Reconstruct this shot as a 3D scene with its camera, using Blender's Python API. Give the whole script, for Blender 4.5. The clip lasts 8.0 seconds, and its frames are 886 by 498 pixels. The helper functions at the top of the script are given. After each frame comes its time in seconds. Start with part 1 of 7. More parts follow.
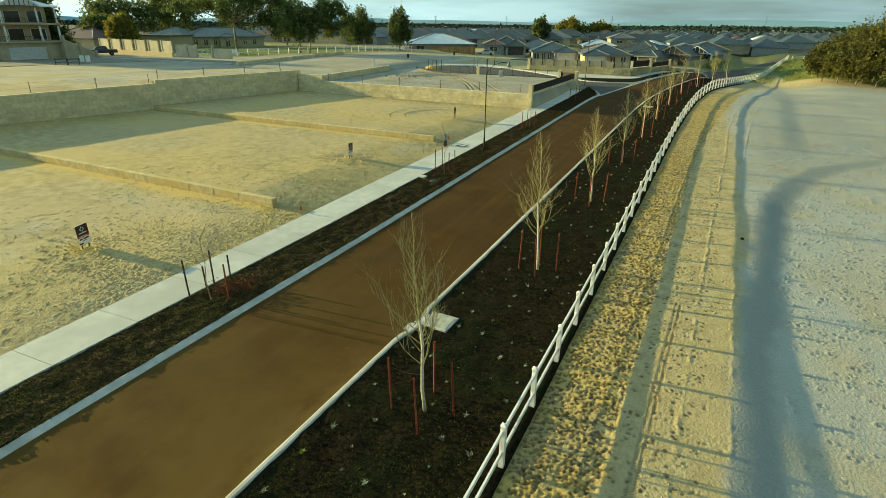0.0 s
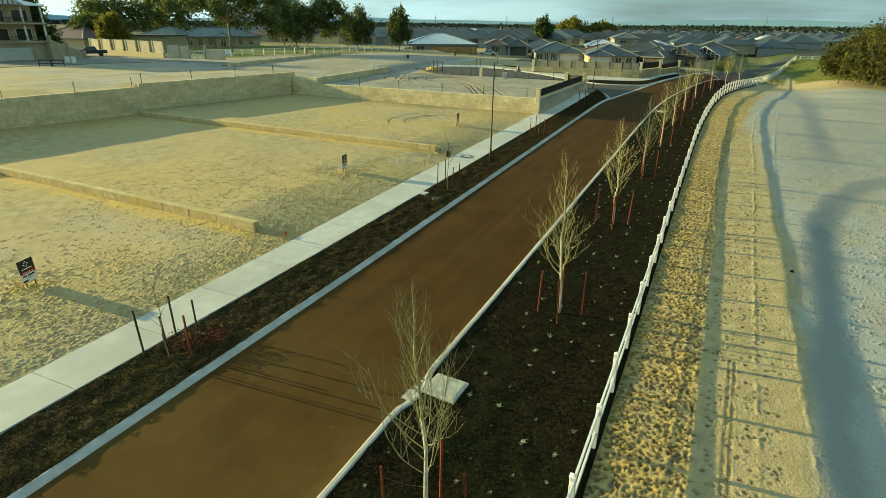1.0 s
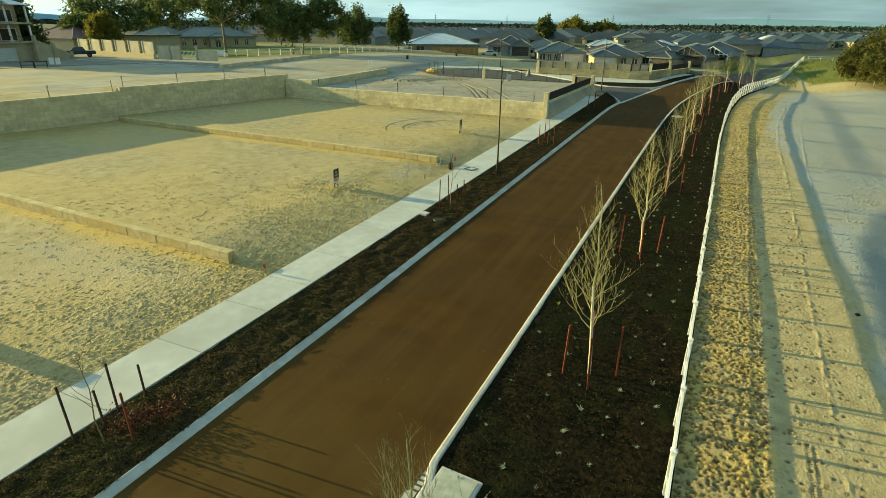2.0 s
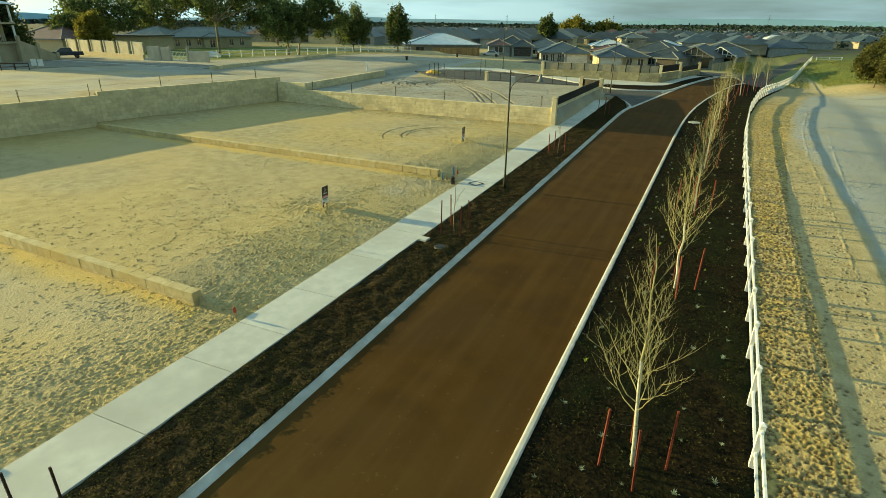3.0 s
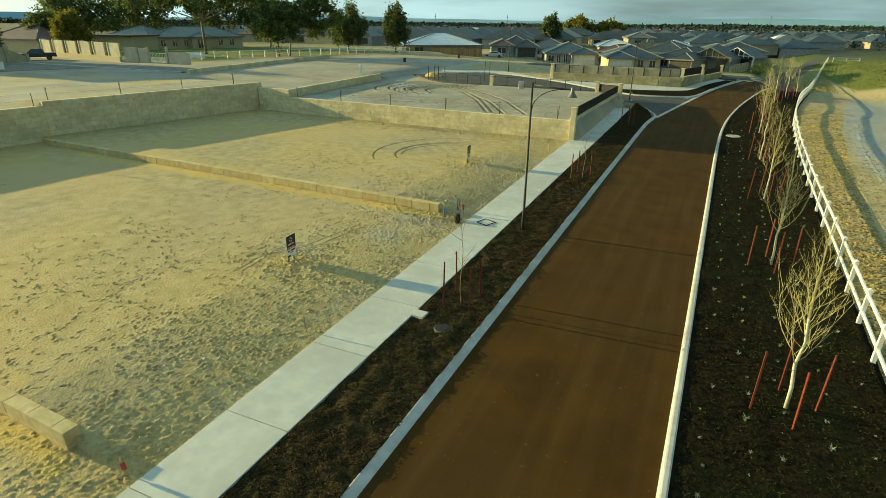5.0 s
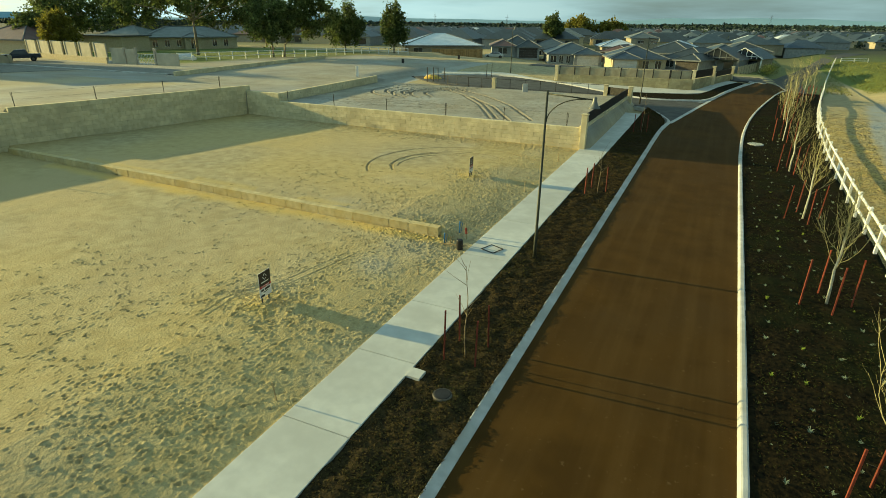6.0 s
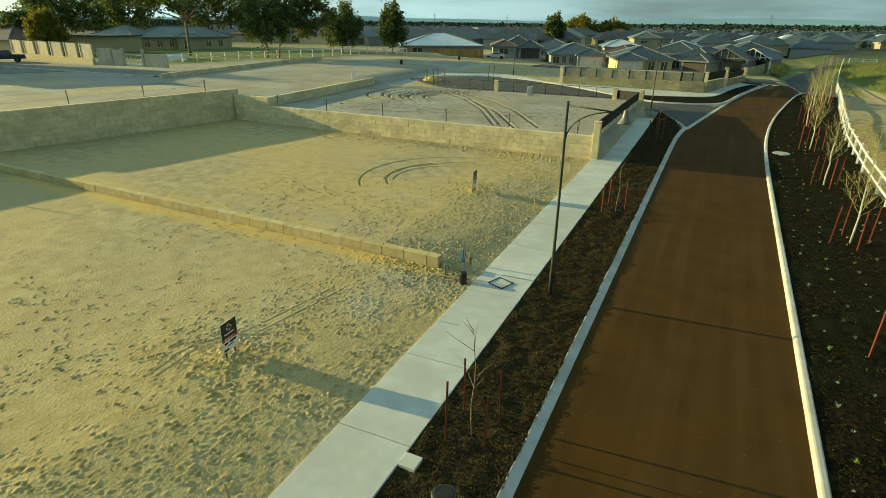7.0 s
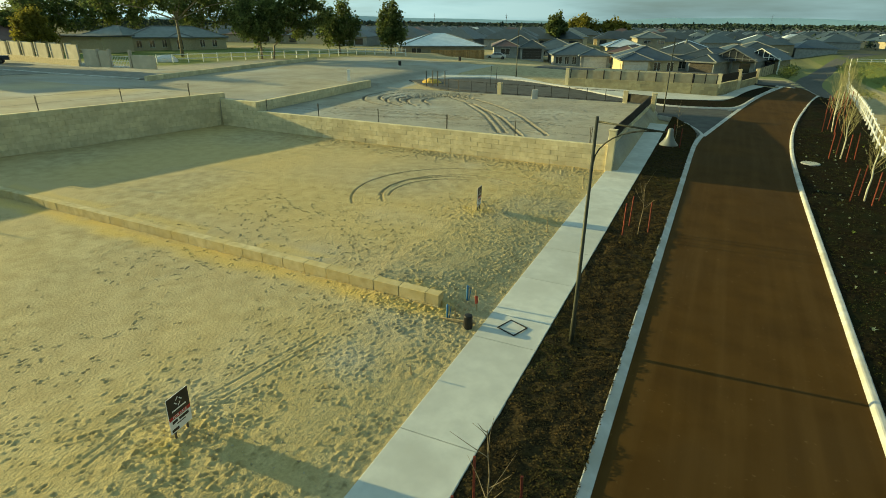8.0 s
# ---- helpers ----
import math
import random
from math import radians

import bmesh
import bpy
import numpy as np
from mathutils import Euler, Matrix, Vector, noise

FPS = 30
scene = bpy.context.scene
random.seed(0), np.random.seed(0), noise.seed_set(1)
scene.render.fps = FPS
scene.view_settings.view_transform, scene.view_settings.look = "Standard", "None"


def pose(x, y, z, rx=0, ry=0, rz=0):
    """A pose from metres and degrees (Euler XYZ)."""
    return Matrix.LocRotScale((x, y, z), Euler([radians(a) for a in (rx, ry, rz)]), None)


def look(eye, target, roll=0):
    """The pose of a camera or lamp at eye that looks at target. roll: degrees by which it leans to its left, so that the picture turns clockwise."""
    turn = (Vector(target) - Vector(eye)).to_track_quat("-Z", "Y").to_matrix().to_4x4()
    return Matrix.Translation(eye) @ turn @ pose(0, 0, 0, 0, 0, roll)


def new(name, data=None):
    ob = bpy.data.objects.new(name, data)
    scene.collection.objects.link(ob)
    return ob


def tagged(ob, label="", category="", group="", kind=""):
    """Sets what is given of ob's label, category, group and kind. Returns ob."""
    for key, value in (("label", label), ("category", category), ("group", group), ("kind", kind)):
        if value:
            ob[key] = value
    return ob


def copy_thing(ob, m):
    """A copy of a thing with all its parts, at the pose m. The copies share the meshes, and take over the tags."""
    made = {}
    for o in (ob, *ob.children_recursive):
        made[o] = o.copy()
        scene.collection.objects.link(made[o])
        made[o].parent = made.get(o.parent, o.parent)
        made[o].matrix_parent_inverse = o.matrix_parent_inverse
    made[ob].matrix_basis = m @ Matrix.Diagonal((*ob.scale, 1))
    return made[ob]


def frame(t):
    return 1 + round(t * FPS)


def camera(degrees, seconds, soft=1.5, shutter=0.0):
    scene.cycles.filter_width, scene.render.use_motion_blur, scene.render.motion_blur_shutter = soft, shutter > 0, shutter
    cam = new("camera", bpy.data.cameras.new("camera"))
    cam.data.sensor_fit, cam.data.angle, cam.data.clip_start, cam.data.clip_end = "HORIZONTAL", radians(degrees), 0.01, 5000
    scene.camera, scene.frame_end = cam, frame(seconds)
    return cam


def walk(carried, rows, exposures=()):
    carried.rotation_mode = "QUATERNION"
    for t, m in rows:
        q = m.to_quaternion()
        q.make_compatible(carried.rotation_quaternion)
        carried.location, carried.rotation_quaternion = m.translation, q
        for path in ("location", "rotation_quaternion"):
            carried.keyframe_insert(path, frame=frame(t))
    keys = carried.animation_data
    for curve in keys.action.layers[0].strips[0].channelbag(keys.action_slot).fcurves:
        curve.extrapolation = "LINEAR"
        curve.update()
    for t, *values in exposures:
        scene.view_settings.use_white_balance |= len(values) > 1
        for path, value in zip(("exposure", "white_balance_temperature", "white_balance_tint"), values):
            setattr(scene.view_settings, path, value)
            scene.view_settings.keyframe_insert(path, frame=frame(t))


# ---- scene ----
cam = camera(79.0, 8.0, soft=0.8)
PATH = [
    (0, 0, 0, 10.2, 67.324, -0.497, 26.689),
    (0.5, -0.929, 1.604, 10.214, 67.304, -0.497, 26.689),
    (1, -1.84, 3.209, 10.223, 67.284, -0.507, 26.679),
    (1.5, -2.733, 4.814, 10.226, 67.254, -0.497, 26.679),
    (2, -3.61, 6.415, 10.224, 67.247, -0.493, 26.676),
    (2.5, -4.472, 8.011, 10.219, 67.24, -0.49, 26.672),
    (3, -5.317, 9.598, 10.21, 67.234, -0.486, 26.669),
    (3.5, -6.148, 11.176, 10.197, 67.214, -0.486, 26.649),
    (4, -6.965, 12.741, 10.182, 67.204, -0.476, 26.67),
    (4.5, -7.768, 14.292, 10.165, 67.194, -0.487, 26.689),
    (5, -8.557, 15.825, 10.147, 67.194, -0.483, 26.663),
    (5.5, -9.335, 17.339, 10.127, 67.194, -0.478, 26.636),
    (6, -10.1, 18.831, 10.107, 67.193, -0.474, 26.61),
    (6.5, -10.853, 20.3, 10.087, 67.193, -0.453, 26.591),
    (7, -11.596, 21.742, 10.068, 67.183, -0.473, 26.58),
    (7.5, -12.329, 23.155, 10.049, 67.173, -0.472, 26.56),
    (8, -13.052, 24.538, 10.032, 67.173, -0.441, 26.541),
]
walk(cam, [(t, pose(x, y, z, rx, ry, rz)) for t, x, y, z, rx, ry, rz in PATH], exposures=[(0.0, 0.91, 6600, -9), (4.0, 0.81, 6600, -9), (8.0, 0.66, 6600, -11)])

# ---- sun and sky ----
SUN_AZ, SUN_EL = 6.8, 12.0          # way of the shadows from +x towards +y, height of the sun
AWAY = Vector((math.cos(radians(SUN_AZ)) * math.cos(radians(SUN_EL)), math.sin(radians(SUN_AZ)) * math.cos(radians(SUN_EL)), -math.sin(radians(SUN_EL))))
sun_lamp = new("sun", bpy.data.lights.new("sun", "SUN"))
sun_lamp.data.energy, sun_lamp.data.angle, sun_lamp.data.color = 5.0, radians(0.5), (1.0, 0.76, 0.34)
sun_lamp.matrix_world = look(-AWAY * 200, (0, 0, 0))

world = bpy.data.worlds.new("sky")
world.use_nodes = True
scene.world = world
wn, wl = world.node_tree.nodes, world.node_tree.links
wn.clear()
sky = wn.new("ShaderNodeTexSky")
sky.sky_type, sky.sun_disc, sky.sun_elevation, sky.sun_rotation = "NISHITA", False, radians(SUN_EL), radians(180 + 90 - SUN_AZ)
sky.air_density, sky.dust_density = 1.2, 1.5
coords = wn.new("ShaderNodeTexCoord")
stretch = wn.new("ShaderNodeMapping")
stretch.inputs["Scale"].default_value = (1.3, 1.3, 11.0)
wl.new(coords.outputs["Generated"], stretch.inputs["Vector"])
clouds = wn.new("ShaderNodeTexNoise")
clouds.inputs["Scale"].default_value, clouds.inputs["Detail"].default_value, clouds.inputs["Roughness"].default_value = 2.2, 7.0, 0.55
wl.new(stretch.outputs["Vector"], clouds.inputs["Vector"])
cover = wn.new("ShaderNodeValToRGB")
cover.color_ramp.elements[0].position, cover.color_ramp.elements[0].color = 0.30, (0.50, 0.50, 0.50, 1)
cover.color_ramp.elements[1].position, cover.color_ramp.elements[1].color = 0.62, (0.97, 0.97, 0.97, 1)
wl.new(clouds.outputs["Fac"], cover.inputs["Fac"])
tone = wn.new("ShaderNodeValToRGB")
tone.color_ramp.elements[0].position, tone.color_ramp.elements[0].color = 0.35, (2.55, 4.2, 5.1, 1)
tone.color_ramp.elements[1].position, tone.color_ramp.elements[1].color = 0.68, (4.6, 6.1, 6.7, 1)
wl.new(clouds.outputs["Fac"], tone.inputs["Fac"])
blend = wn.new("ShaderNodeMix")
blend.data_type = "RGBA"
wl.new(cover.outputs["Color"], blend.inputs["Factor"])
wl.new(sky.outputs["Color"], blend.inputs["A"])
wl.new(tone.outputs["Color"], blend.inputs["B"])
glow = wn.new("ShaderNodeBackground")
glow.inputs["Strength"].default_value = 0.05
toward = wn.new("ShaderNodeVectorMath")
toward.operation = "DOT_PRODUCT"
toward.inputs[1].default_value = (-AWAY.x, -AWAY.y, 0.15)
wl.new(coords.outputs["Generated"], toward.inputs[0])
lift = wn.new("ShaderNodeMapRange")
lift.inputs["From Min"].default_value, lift.inputs["From Max"].default_value = 0.0, 1.0
lift.inputs["To Min"].default_value, lift.inputs["To Max"].default_value = 0.92, 2.1
wl.new(toward.outputs["Value"], lift.inputs["Value"])
bright = wn.new("ShaderNodeVectorMath")
bright.operation = "SCALE"
wl.new(blend.outputs["Result"], bright.inputs[0])
height = wn.new("ShaderNodeSeparateXYZ")
wl.new(coords.outputs["Generated"], height.inputs["Vector"])
low = wn.new("ShaderNodeMapRange")
low.interpolation_type = "SMOOTHSTEP"
low.inputs["From Min"].default_value, low.inputs["From Max"].default_value = 0.0, 0.22
low.inputs["To Min"].default_value, low.inputs["To Max"].default_value = 1.22, 1.0
wl.new(height.outputs["Z"], low.inputs["Value"])
both = wn.new("ShaderNodeMath")
both.operation = "MULTIPLY"
wl.new(lift.outputs["Result"], both.inputs[0])
wl.new(low.outputs["Result"], both.inputs[1])
wl.new(both.outputs["Value"], bright.inputs["Scale"])
wl.new(bright.outputs["Vector"], glow.inputs["Color"])
wout = wn.new("ShaderNodeOutputWorld")
wl.new(glow.outputs["Background"], wout.inputs["Surface"])


# ---- materials ----
def material(name, dark, light, scale=1.0, rough=0.85, metal=0.0, bump=0.0, bump_scale=20.0, stain=None, stain_scale=0.3, per_object=0.0, per_island=0.0, lo=0.35, hi=0.65, specular=0.3):
    """Two tones mixed by fine noise, a third by broad stains, relief from noise, all in world metres."""
    m = bpy.data.materials.new(name)
    m.use_nodes = True
    nt = m.node_tree
    n, l = nt.nodes, nt.links
    b = n["Principled BSDF"]
    b.inputs["Roughness"].default_value, b.inputs["Metallic"].default_value = rough, metal
    b.inputs["Specular IOR Level"].default_value = specular
    geo = n.new("ShaderNodeNewGeometry")
    fine = n.new("ShaderNodeTexNoise")
    fine.inputs["Scale"].default_value, fine.inputs["Detail"].default_value = scale, 6.0
    l.new(geo.outputs["Position"], fine.inputs["Vector"])
    ramp = n.new("ShaderNodeValToRGB")
    ramp.color_ramp.elements[0].position, ramp.color_ramp.elements[0].color = lo, (*dark, 1)
    ramp.color_ramp.elements[1].position, ramp.color_ramp.elements[1].color = hi, (*light, 1)
    l.new(fine.outputs["Fac"], ramp.inputs["Fac"])
    colour = ramp.outputs["Color"]
    if stain:
        broad = n.new("ShaderNodeTexNoise")
        broad.inputs["Scale"].default_value, broad.inputs["Detail"].default_value = stain_scale, 4.0
        l.new(geo.outputs["Position"], broad.inputs["Vector"])
        edge = n.new("ShaderNodeMapRange")
        edge.inputs["From Min"].default_value, edge.inputs["From Max"].default_value = 0.45, 0.68
        l.new(broad.outputs["Fac"], edge.inputs["Value"])
        mix = n.new("ShaderNodeMix")
        mix.data_type = "RGBA"
        mix.inputs["B"].default_value = (*stain, 1)
        l.new(edge.outputs["Result"], mix.inputs["Factor"])
        l.new(colour, mix.inputs["A"])
        colour = mix.outputs["Result"]
    if per_object or per_island:
        if per_object:
            info, amount = n.new("ShaderNodeObjectInfo").outputs["Random"], per_object
        else:
            info, amount = geo.outputs["Random Per Island"], per_island
        spread = n.new("ShaderNodeMapRange")
        spread.inputs["To Min"].default_value, spread.inputs["To Max"].default_value = 1.0 - amount, 1.0 + amount
        l.new(info, spread.inputs["Value"])
        hsv = n.new("ShaderNodeHueSaturation")
        l.new(spread.outputs["Result"], hsv.inputs["Value"])
        l.new(colour, hsv.inputs["Color"])
        colour = hsv.outputs["Color"]
    l.new(colour, b.inputs["Base Color"])
    if bump:
        grain = n.new("ShaderNodeTexNoise")
        grain.inputs["Scale"].default_value, grain.inputs["Detail"].default_value = bump_scale, 5.0
        l.new(geo.outputs["Position"], grain.inputs["Vector"])
        rise = n.new("ShaderNodeBump")
        rise.inputs["Strength"].default_value, rise.inputs["Distance"].default_value = 0.7, bump
        l.new(grain.outputs["Fac"], rise.inputs["Height"])
        l.new(rise.outputs["Normal"], b.inputs["Normal"])
    return m


def let_light_through(m, amount):
    """Thin leaves: part of the light passes through."""
    n, l = m.node_tree.nodes, m.node_tree.links
    b, out = n["Principled BSDF"], n["Material Output"]
    thin = n.new("ShaderNodeBsdfTranslucent")
    l.new(b.inputs["Base Color"].links[0].from_socket, thin.inputs["Color"])
    mix = n.new("ShaderNodeMixShader")
    mix.inputs["Fac"].default_value = amount
    l.new(b.outputs["BSDF"], mix.inputs[1])
    l.new(thin.outputs["BSDF"], mix.inputs[2])
    l.new(mix.outputs["Shader"], out.inputs["Surface"])


def dusted(m, y0, y1, tint, amount):
    """Blotches of another tone that fade out along the street."""
    n, l = m.node_tree.nodes, m.node_tree.links
    b = n["Principled BSDF"]
    place = n.new("ShaderNodeNewGeometry")
    split = n.new("ShaderNodeSeparateXYZ")
    l.new(place.outputs["Position"], split.inputs["Vector"])
    fade = n.new("ShaderNodeMapRange")
    fade.inputs["From Min"].default_value, fade.inputs["From Max"].default_value = y1, y0
    l.new(split.outputs["Y"], fade.inputs["Value"])
    blots = n.new("ShaderNodeTexNoise")
    blots.inputs["Scale"].default_value, blots.inputs["Detail"].default_value = 0.45, 5.0
    l.new(place.outputs["Position"], blots.inputs["Vector"])
    span = n.new("ShaderNodeMapRange")
    span.inputs["From Min"].default_value, span.inputs["From Max"].default_value = 0.25, 0.6
    l.new(blots.outputs["Fac"], span.inputs["Value"])
    times = n.new("ShaderNodeMath")
    times.operation = "MULTIPLY"
    l.new(fade.outputs["Result"], times.inputs[0])
    l.new(span.outputs["Result"], times.inputs[1])
    scaled = n.new("ShaderNodeMath")
    scaled.operation = "MULTIPLY"
    scaled.inputs[1].default_value = amount
    l.new(times.outputs["Value"], scaled.inputs[0])
    mix = n.new("ShaderNodeMix")
    mix.data_type = "RGBA"
    mix.inputs["B"].default_value = (*tint, 1)
    l.new(scaled.outputs["Value"], mix.inputs["Factor"])
    l.new(b.inputs["Base Color"].links[0].from_socket, mix.inputs["A"])
    l.new(mix.outputs["Result"], b.inputs["Base Color"])


def road_wear(m):
    """Faint streaks along the street and pale sand washed against the planted bed's kerb."""
    n, l = m.node_tree.nodes, m.node_tree.links
    b = n["Principled BSDF"]
    first = b.inputs["Base Color"].links[0].from_socket
    place = n.new("ShaderNodeNewGeometry")
    split = n.new("ShaderNodeSeparateXYZ")
    l.new(place.outputs["Position"], split.inputs["Vector"])

    def noise_at(stretch, scale, lo, hi):
        size = n.new("ShaderNodeMapping")
        size.inputs["Scale"].default_value = stretch
        l.new(place.outputs["Position"], size.inputs["Vector"])
        tex = n.new("ShaderNodeTexNoise")
        tex.inputs["Scale"].default_value, tex.inputs["Detail"].default_value = scale, 4.0
        l.new(size.outputs["Vector"], tex.inputs["Vector"])
        span = n.new("ShaderNodeMapRange")
        span.inputs["From Min"].default_value, span.inputs["From Max"].default_value = lo, hi
        l.new(tex.outputs["Fac"], span.inputs["Value"])
        return span.outputs["Result"]

    def ramp(socket, a, b2):
        r = n.new("ShaderNodeMapRange")
        r.inputs["From Min"].default_value, r.inputs["From Max"].default_value = a, b2
        l.new(socket, r.inputs["Value"])
        return r.outputs["Result"]

    def times(a, c):
        k = n.new("ShaderNodeMath")
        k.operation = "MULTIPLY"
        l.new(a, k.inputs[0])
        if isinstance(c, float):
            k.inputs[1].default_value = c
        else:
            l.new(c, k.inputs[1])
        return k.outputs["Value"]

    def over(amount, tint):
        nonlocal first
        mix = n.new("ShaderNodeMix")
        mix.data_type = "RGBA"
        mix.inputs["B"].default_value = (*tint, 1)
        l.new(amount, mix.inputs["Factor"])
        l.new(first, mix.inputs["A"])
        first = mix.outputs["Result"]

    over(times(noise_at((2.2, 0.10, 1), 1.0, 0.45, 0.75), 0.45), (0.100, 0.058, 0.018))
    over(times(noise_at((1, 1, 1), 7.0, 0.66, 0.74), 0.35), (0.16, 0.11, 0.05))
    bank = times(times(ramp(split.outputs["X"], -9.3, -8.2), ramp(split.outputs["Y"], 14.0, 9.0)), noise_at((1, 0.6, 1), 1.2, 0.38, 0.7))
    over(times(bank, 0.7), (0.28, 0.20, 0.09))
    l.new(first, b.inputs["Base Color"])


def sand_material():
    """Pale limestone sand: grey crusted sand, yellow dug sand, dampened prints with shade painted in, silty bands with
    painted shade, and grass by the ground's shares; trampled sand is crumbly.
    """
    m = material("sand", (0.320, 0.266, 0.144), (0.455, 0.388, 0.226), scale=1.6, rough=0.95, bump=0.031, bump_scale=13.0, stain=(0.44, 0.355, 0.20), stain_scale=0.10)
    n, l = m.node_tree.nodes, m.node_tree.links
    b = n["Principled BSDF"]
    first = b.inputs["Base Color"].links[0].from_socket
    at = {}
    for label, tint in (("pale", (0.375, 0.385, 0.36)), ("fresh", (0.56, 0.41, 0.13)), ("silt_shade", (0.275, 0.285, 0.265)), ("darkening", (0.105, 0.070, 0.032)), ("grass", (0.125, 0.160, 0.032)), ("scrub", (0.040, 0.048, 0.032)), ("churn", None)):
        at[label] = n.new("ShaderNodeAttribute")
        at[label].attribute_name = label
        if tint:
            mix = n.new("ShaderNodeMix")
            mix.data_type = "RGBA"
            mix.inputs["B"].default_value = (*tint, 1)
            l.new(at[label].outputs["Fac"], mix.inputs["Factor"])
            l.new(first, mix.inputs["A"])
            first = mix.outputs["Result"]
    geo = n.new("ShaderNodeNewGeometry")
    specks = n.new("ShaderNodeTexNoise")
    specks.inputs["Scale"].default_value, specks.inputs["Detail"].default_value, specks.inputs["Roughness"].default_value = 14.0, 4.0, 0.7
    l.new(geo.outputs["Position"], specks.inputs["Vector"])
    vary = n.new("ShaderNodeMapRange")
    vary.inputs["From Min"].default_value, vary.inputs["From Max"].default_value = 0.3, 0.7
    vary.inputs["To Min"].default_value, vary.inputs["To Max"].default_value = 0.86, 1.14
    l.new(specks.outputs["Fac"], vary.inputs["Value"])
    hsv = n.new("ShaderNodeHueSaturation")
    l.new(vary.outputs["Result"], hsv.inputs["Value"])
    l.new(first, hsv.inputs["Color"])
    l.new(hsv.outputs["Color"], b.inputs["Base Color"])
    crumbs = n.new("ShaderNodeTexNoise")
    crumbs.inputs["Scale"].default_value, crumbs.inputs["Detail"].default_value, crumbs.inputs["Roughness"].default_value = 24.0, 3.0, 0.6
    l.new(geo.outputs["Position"], crumbs.inputs["Vector"])
    rise = n.new("ShaderNodeBump")
    rise.inputs["Distance"].default_value = 0.030
    l.new(at["churn"].outputs["Fac"], rise.inputs["Strength"])
    l.new(crumbs.outputs["Fac"], rise.inputs["Height"])
    l.new(b.inputs["Normal"].links[0].from_socket, rise.inputs["Normal"])
    l.new(rise.outputs["Normal"], b.inputs["Normal"])
    return m


SAND = sand_material()
ROAD = material("red_asphalt", (0.052, 0.0268, 0.0052), (0.075, 0.0385, 0.0074), scale=0.7, rough=0.9, bump=0.006, bump_scale=60.0, stain=(0.060, 0.033, 0.009), stain_scale=0.35, specular=0.1)
GREY_ROAD = material("grey_asphalt", (0.055, 0.055, 0.052), (0.085, 0.085, 0.078), scale=1.2, rough=0.8, bump=0.005, bump_scale=60.0)
LANE = material("worn_lane", (0.17, 0.17, 0.15), (0.24, 0.23, 0.20), scale=1.2, rough=0.9, bump=0.01, bump_scale=30.0)
CONCRETE = material("path_concrete", (0.50, 0.51, 0.48), (0.58, 0.59, 0.55), scale=2.5, rough=0.8, bump=0.004, bump_scale=80.0, stain=(0.46, 0.465, 0.43), stain_scale=0.5, per_object=0.05)
KERB = material("kerb_concrete", (0.42, 0.42, 0.405), (0.53, 0.53, 0.51), scale=3.0, rough=0.75, bump=0.004, bump_scale=70.0, stain=(0.38, 0.37, 0.33), stain_scale=0.8)
MULCH = material("mulch", (0.006, 0.0055, 0.0035), (0.024, 0.018, 0.008), scale=7.0, rough=1.0, bump=0.05, bump_scale=12.0, stain=(0.013, 0.016, 0.006), stain_scale=0.5, specular=0.04)
VERGE_MULCH = material("verge_mulch", (0.015, 0.012, 0.006), (0.052, 0.038, 0.016), scale=7.0, rough=1.0, bump=0.035, bump_scale=13.0, specular=0.1)
COVER = material("ground_cover_leaves", (0.052, 0.037, 0.015), (0.086, 0.060, 0.024), scale=5.0, rough=1.0, stain=(0.050, 0.048, 0.017), stain_scale=0.35, per_island=0.12, specular=0.05)
CHIPS = material("bark_chips", (0.010, 0.008, 0.005), (0.032, 0.022, 0.012), scale=6.0, rough=1.0, per_island=0.4, specular=0.05)
STONE = material("limestone_block", (0.61, 0.52, 0.31), (0.74, 0.65, 0.42), scale=3.0, rough=0.92, bump=0.012, bump_scale=22.0, stain=(0.55, 0.47, 0.29), stain_scale=0.7, per_object=0.10)
STONE_CORE = material("limestone_joint", (0.34, 0.28, 0.17), (0.42, 0.35, 0.22), scale=6.0, rough=0.95)
STONE_LOW = material("sandy_limestone_block", (0.45, 0.365, 0.19), (0.58, 0.49, 0.28), scale=3.0, rough=0.95, bump=0.014, bump_scale=20.0, stain=(0.52, 0.40, 0.17), stain_scale=0.6, per_object=0.08)
# darker copy of the limestone, the corner walls' shade put into its colour
STONE_SHADED = material("shaded_limestone_block", (0.36, 0.31, 0.17), (0.47, 0.41, 0.24), scale=3.0, rough=0.95, bump=0.014, bump_scale=20.0, stain=(0.33, 0.28, 0.16), stain_scale=0.5, per_object=0.10)
WHITE = material("white_paint", (0.80, 0.80, 0.78), (0.87, 0.87, 0.85), scale=7.0, rough=0.5, stain=(0.72, 0.71, 0.67), stain_scale=1.5)
STAKE = material("jarrah_stake", (0.12, 0.026, 0.014), (0.20, 0.042, 0.022), scale=14.0, rough=0.8, per_object=0.25)
DARK_STAKE = material("weathered_stake", (0.035, 0.024, 0.018), (0.075, 0.045, 0.030), scale=14.0, rough=0.85)
BARK = material("pale_bark", (0.42, 0.40, 0.30), (0.64, 0.61, 0.48), scale=11.0, rough=0.8, bump=0.006, bump_scale=40.0)
TWIG = material("twig_bark", (0.24, 0.22, 0.10), (0.44, 0.40, 0.20), scale=9.0, rough=0.85)
SAPLING = material("sapling_bark", (0.16, 0.12, 0.07), (0.30, 0.24, 0.14), scale=11.0, rough=0.85)
RED_LEAF = material("red_shrub_leaf", (0.085, 0.022, 0.009), (0.16, 0.045, 0.016), scale=8.0, rough=0.7, per_island=0.4)
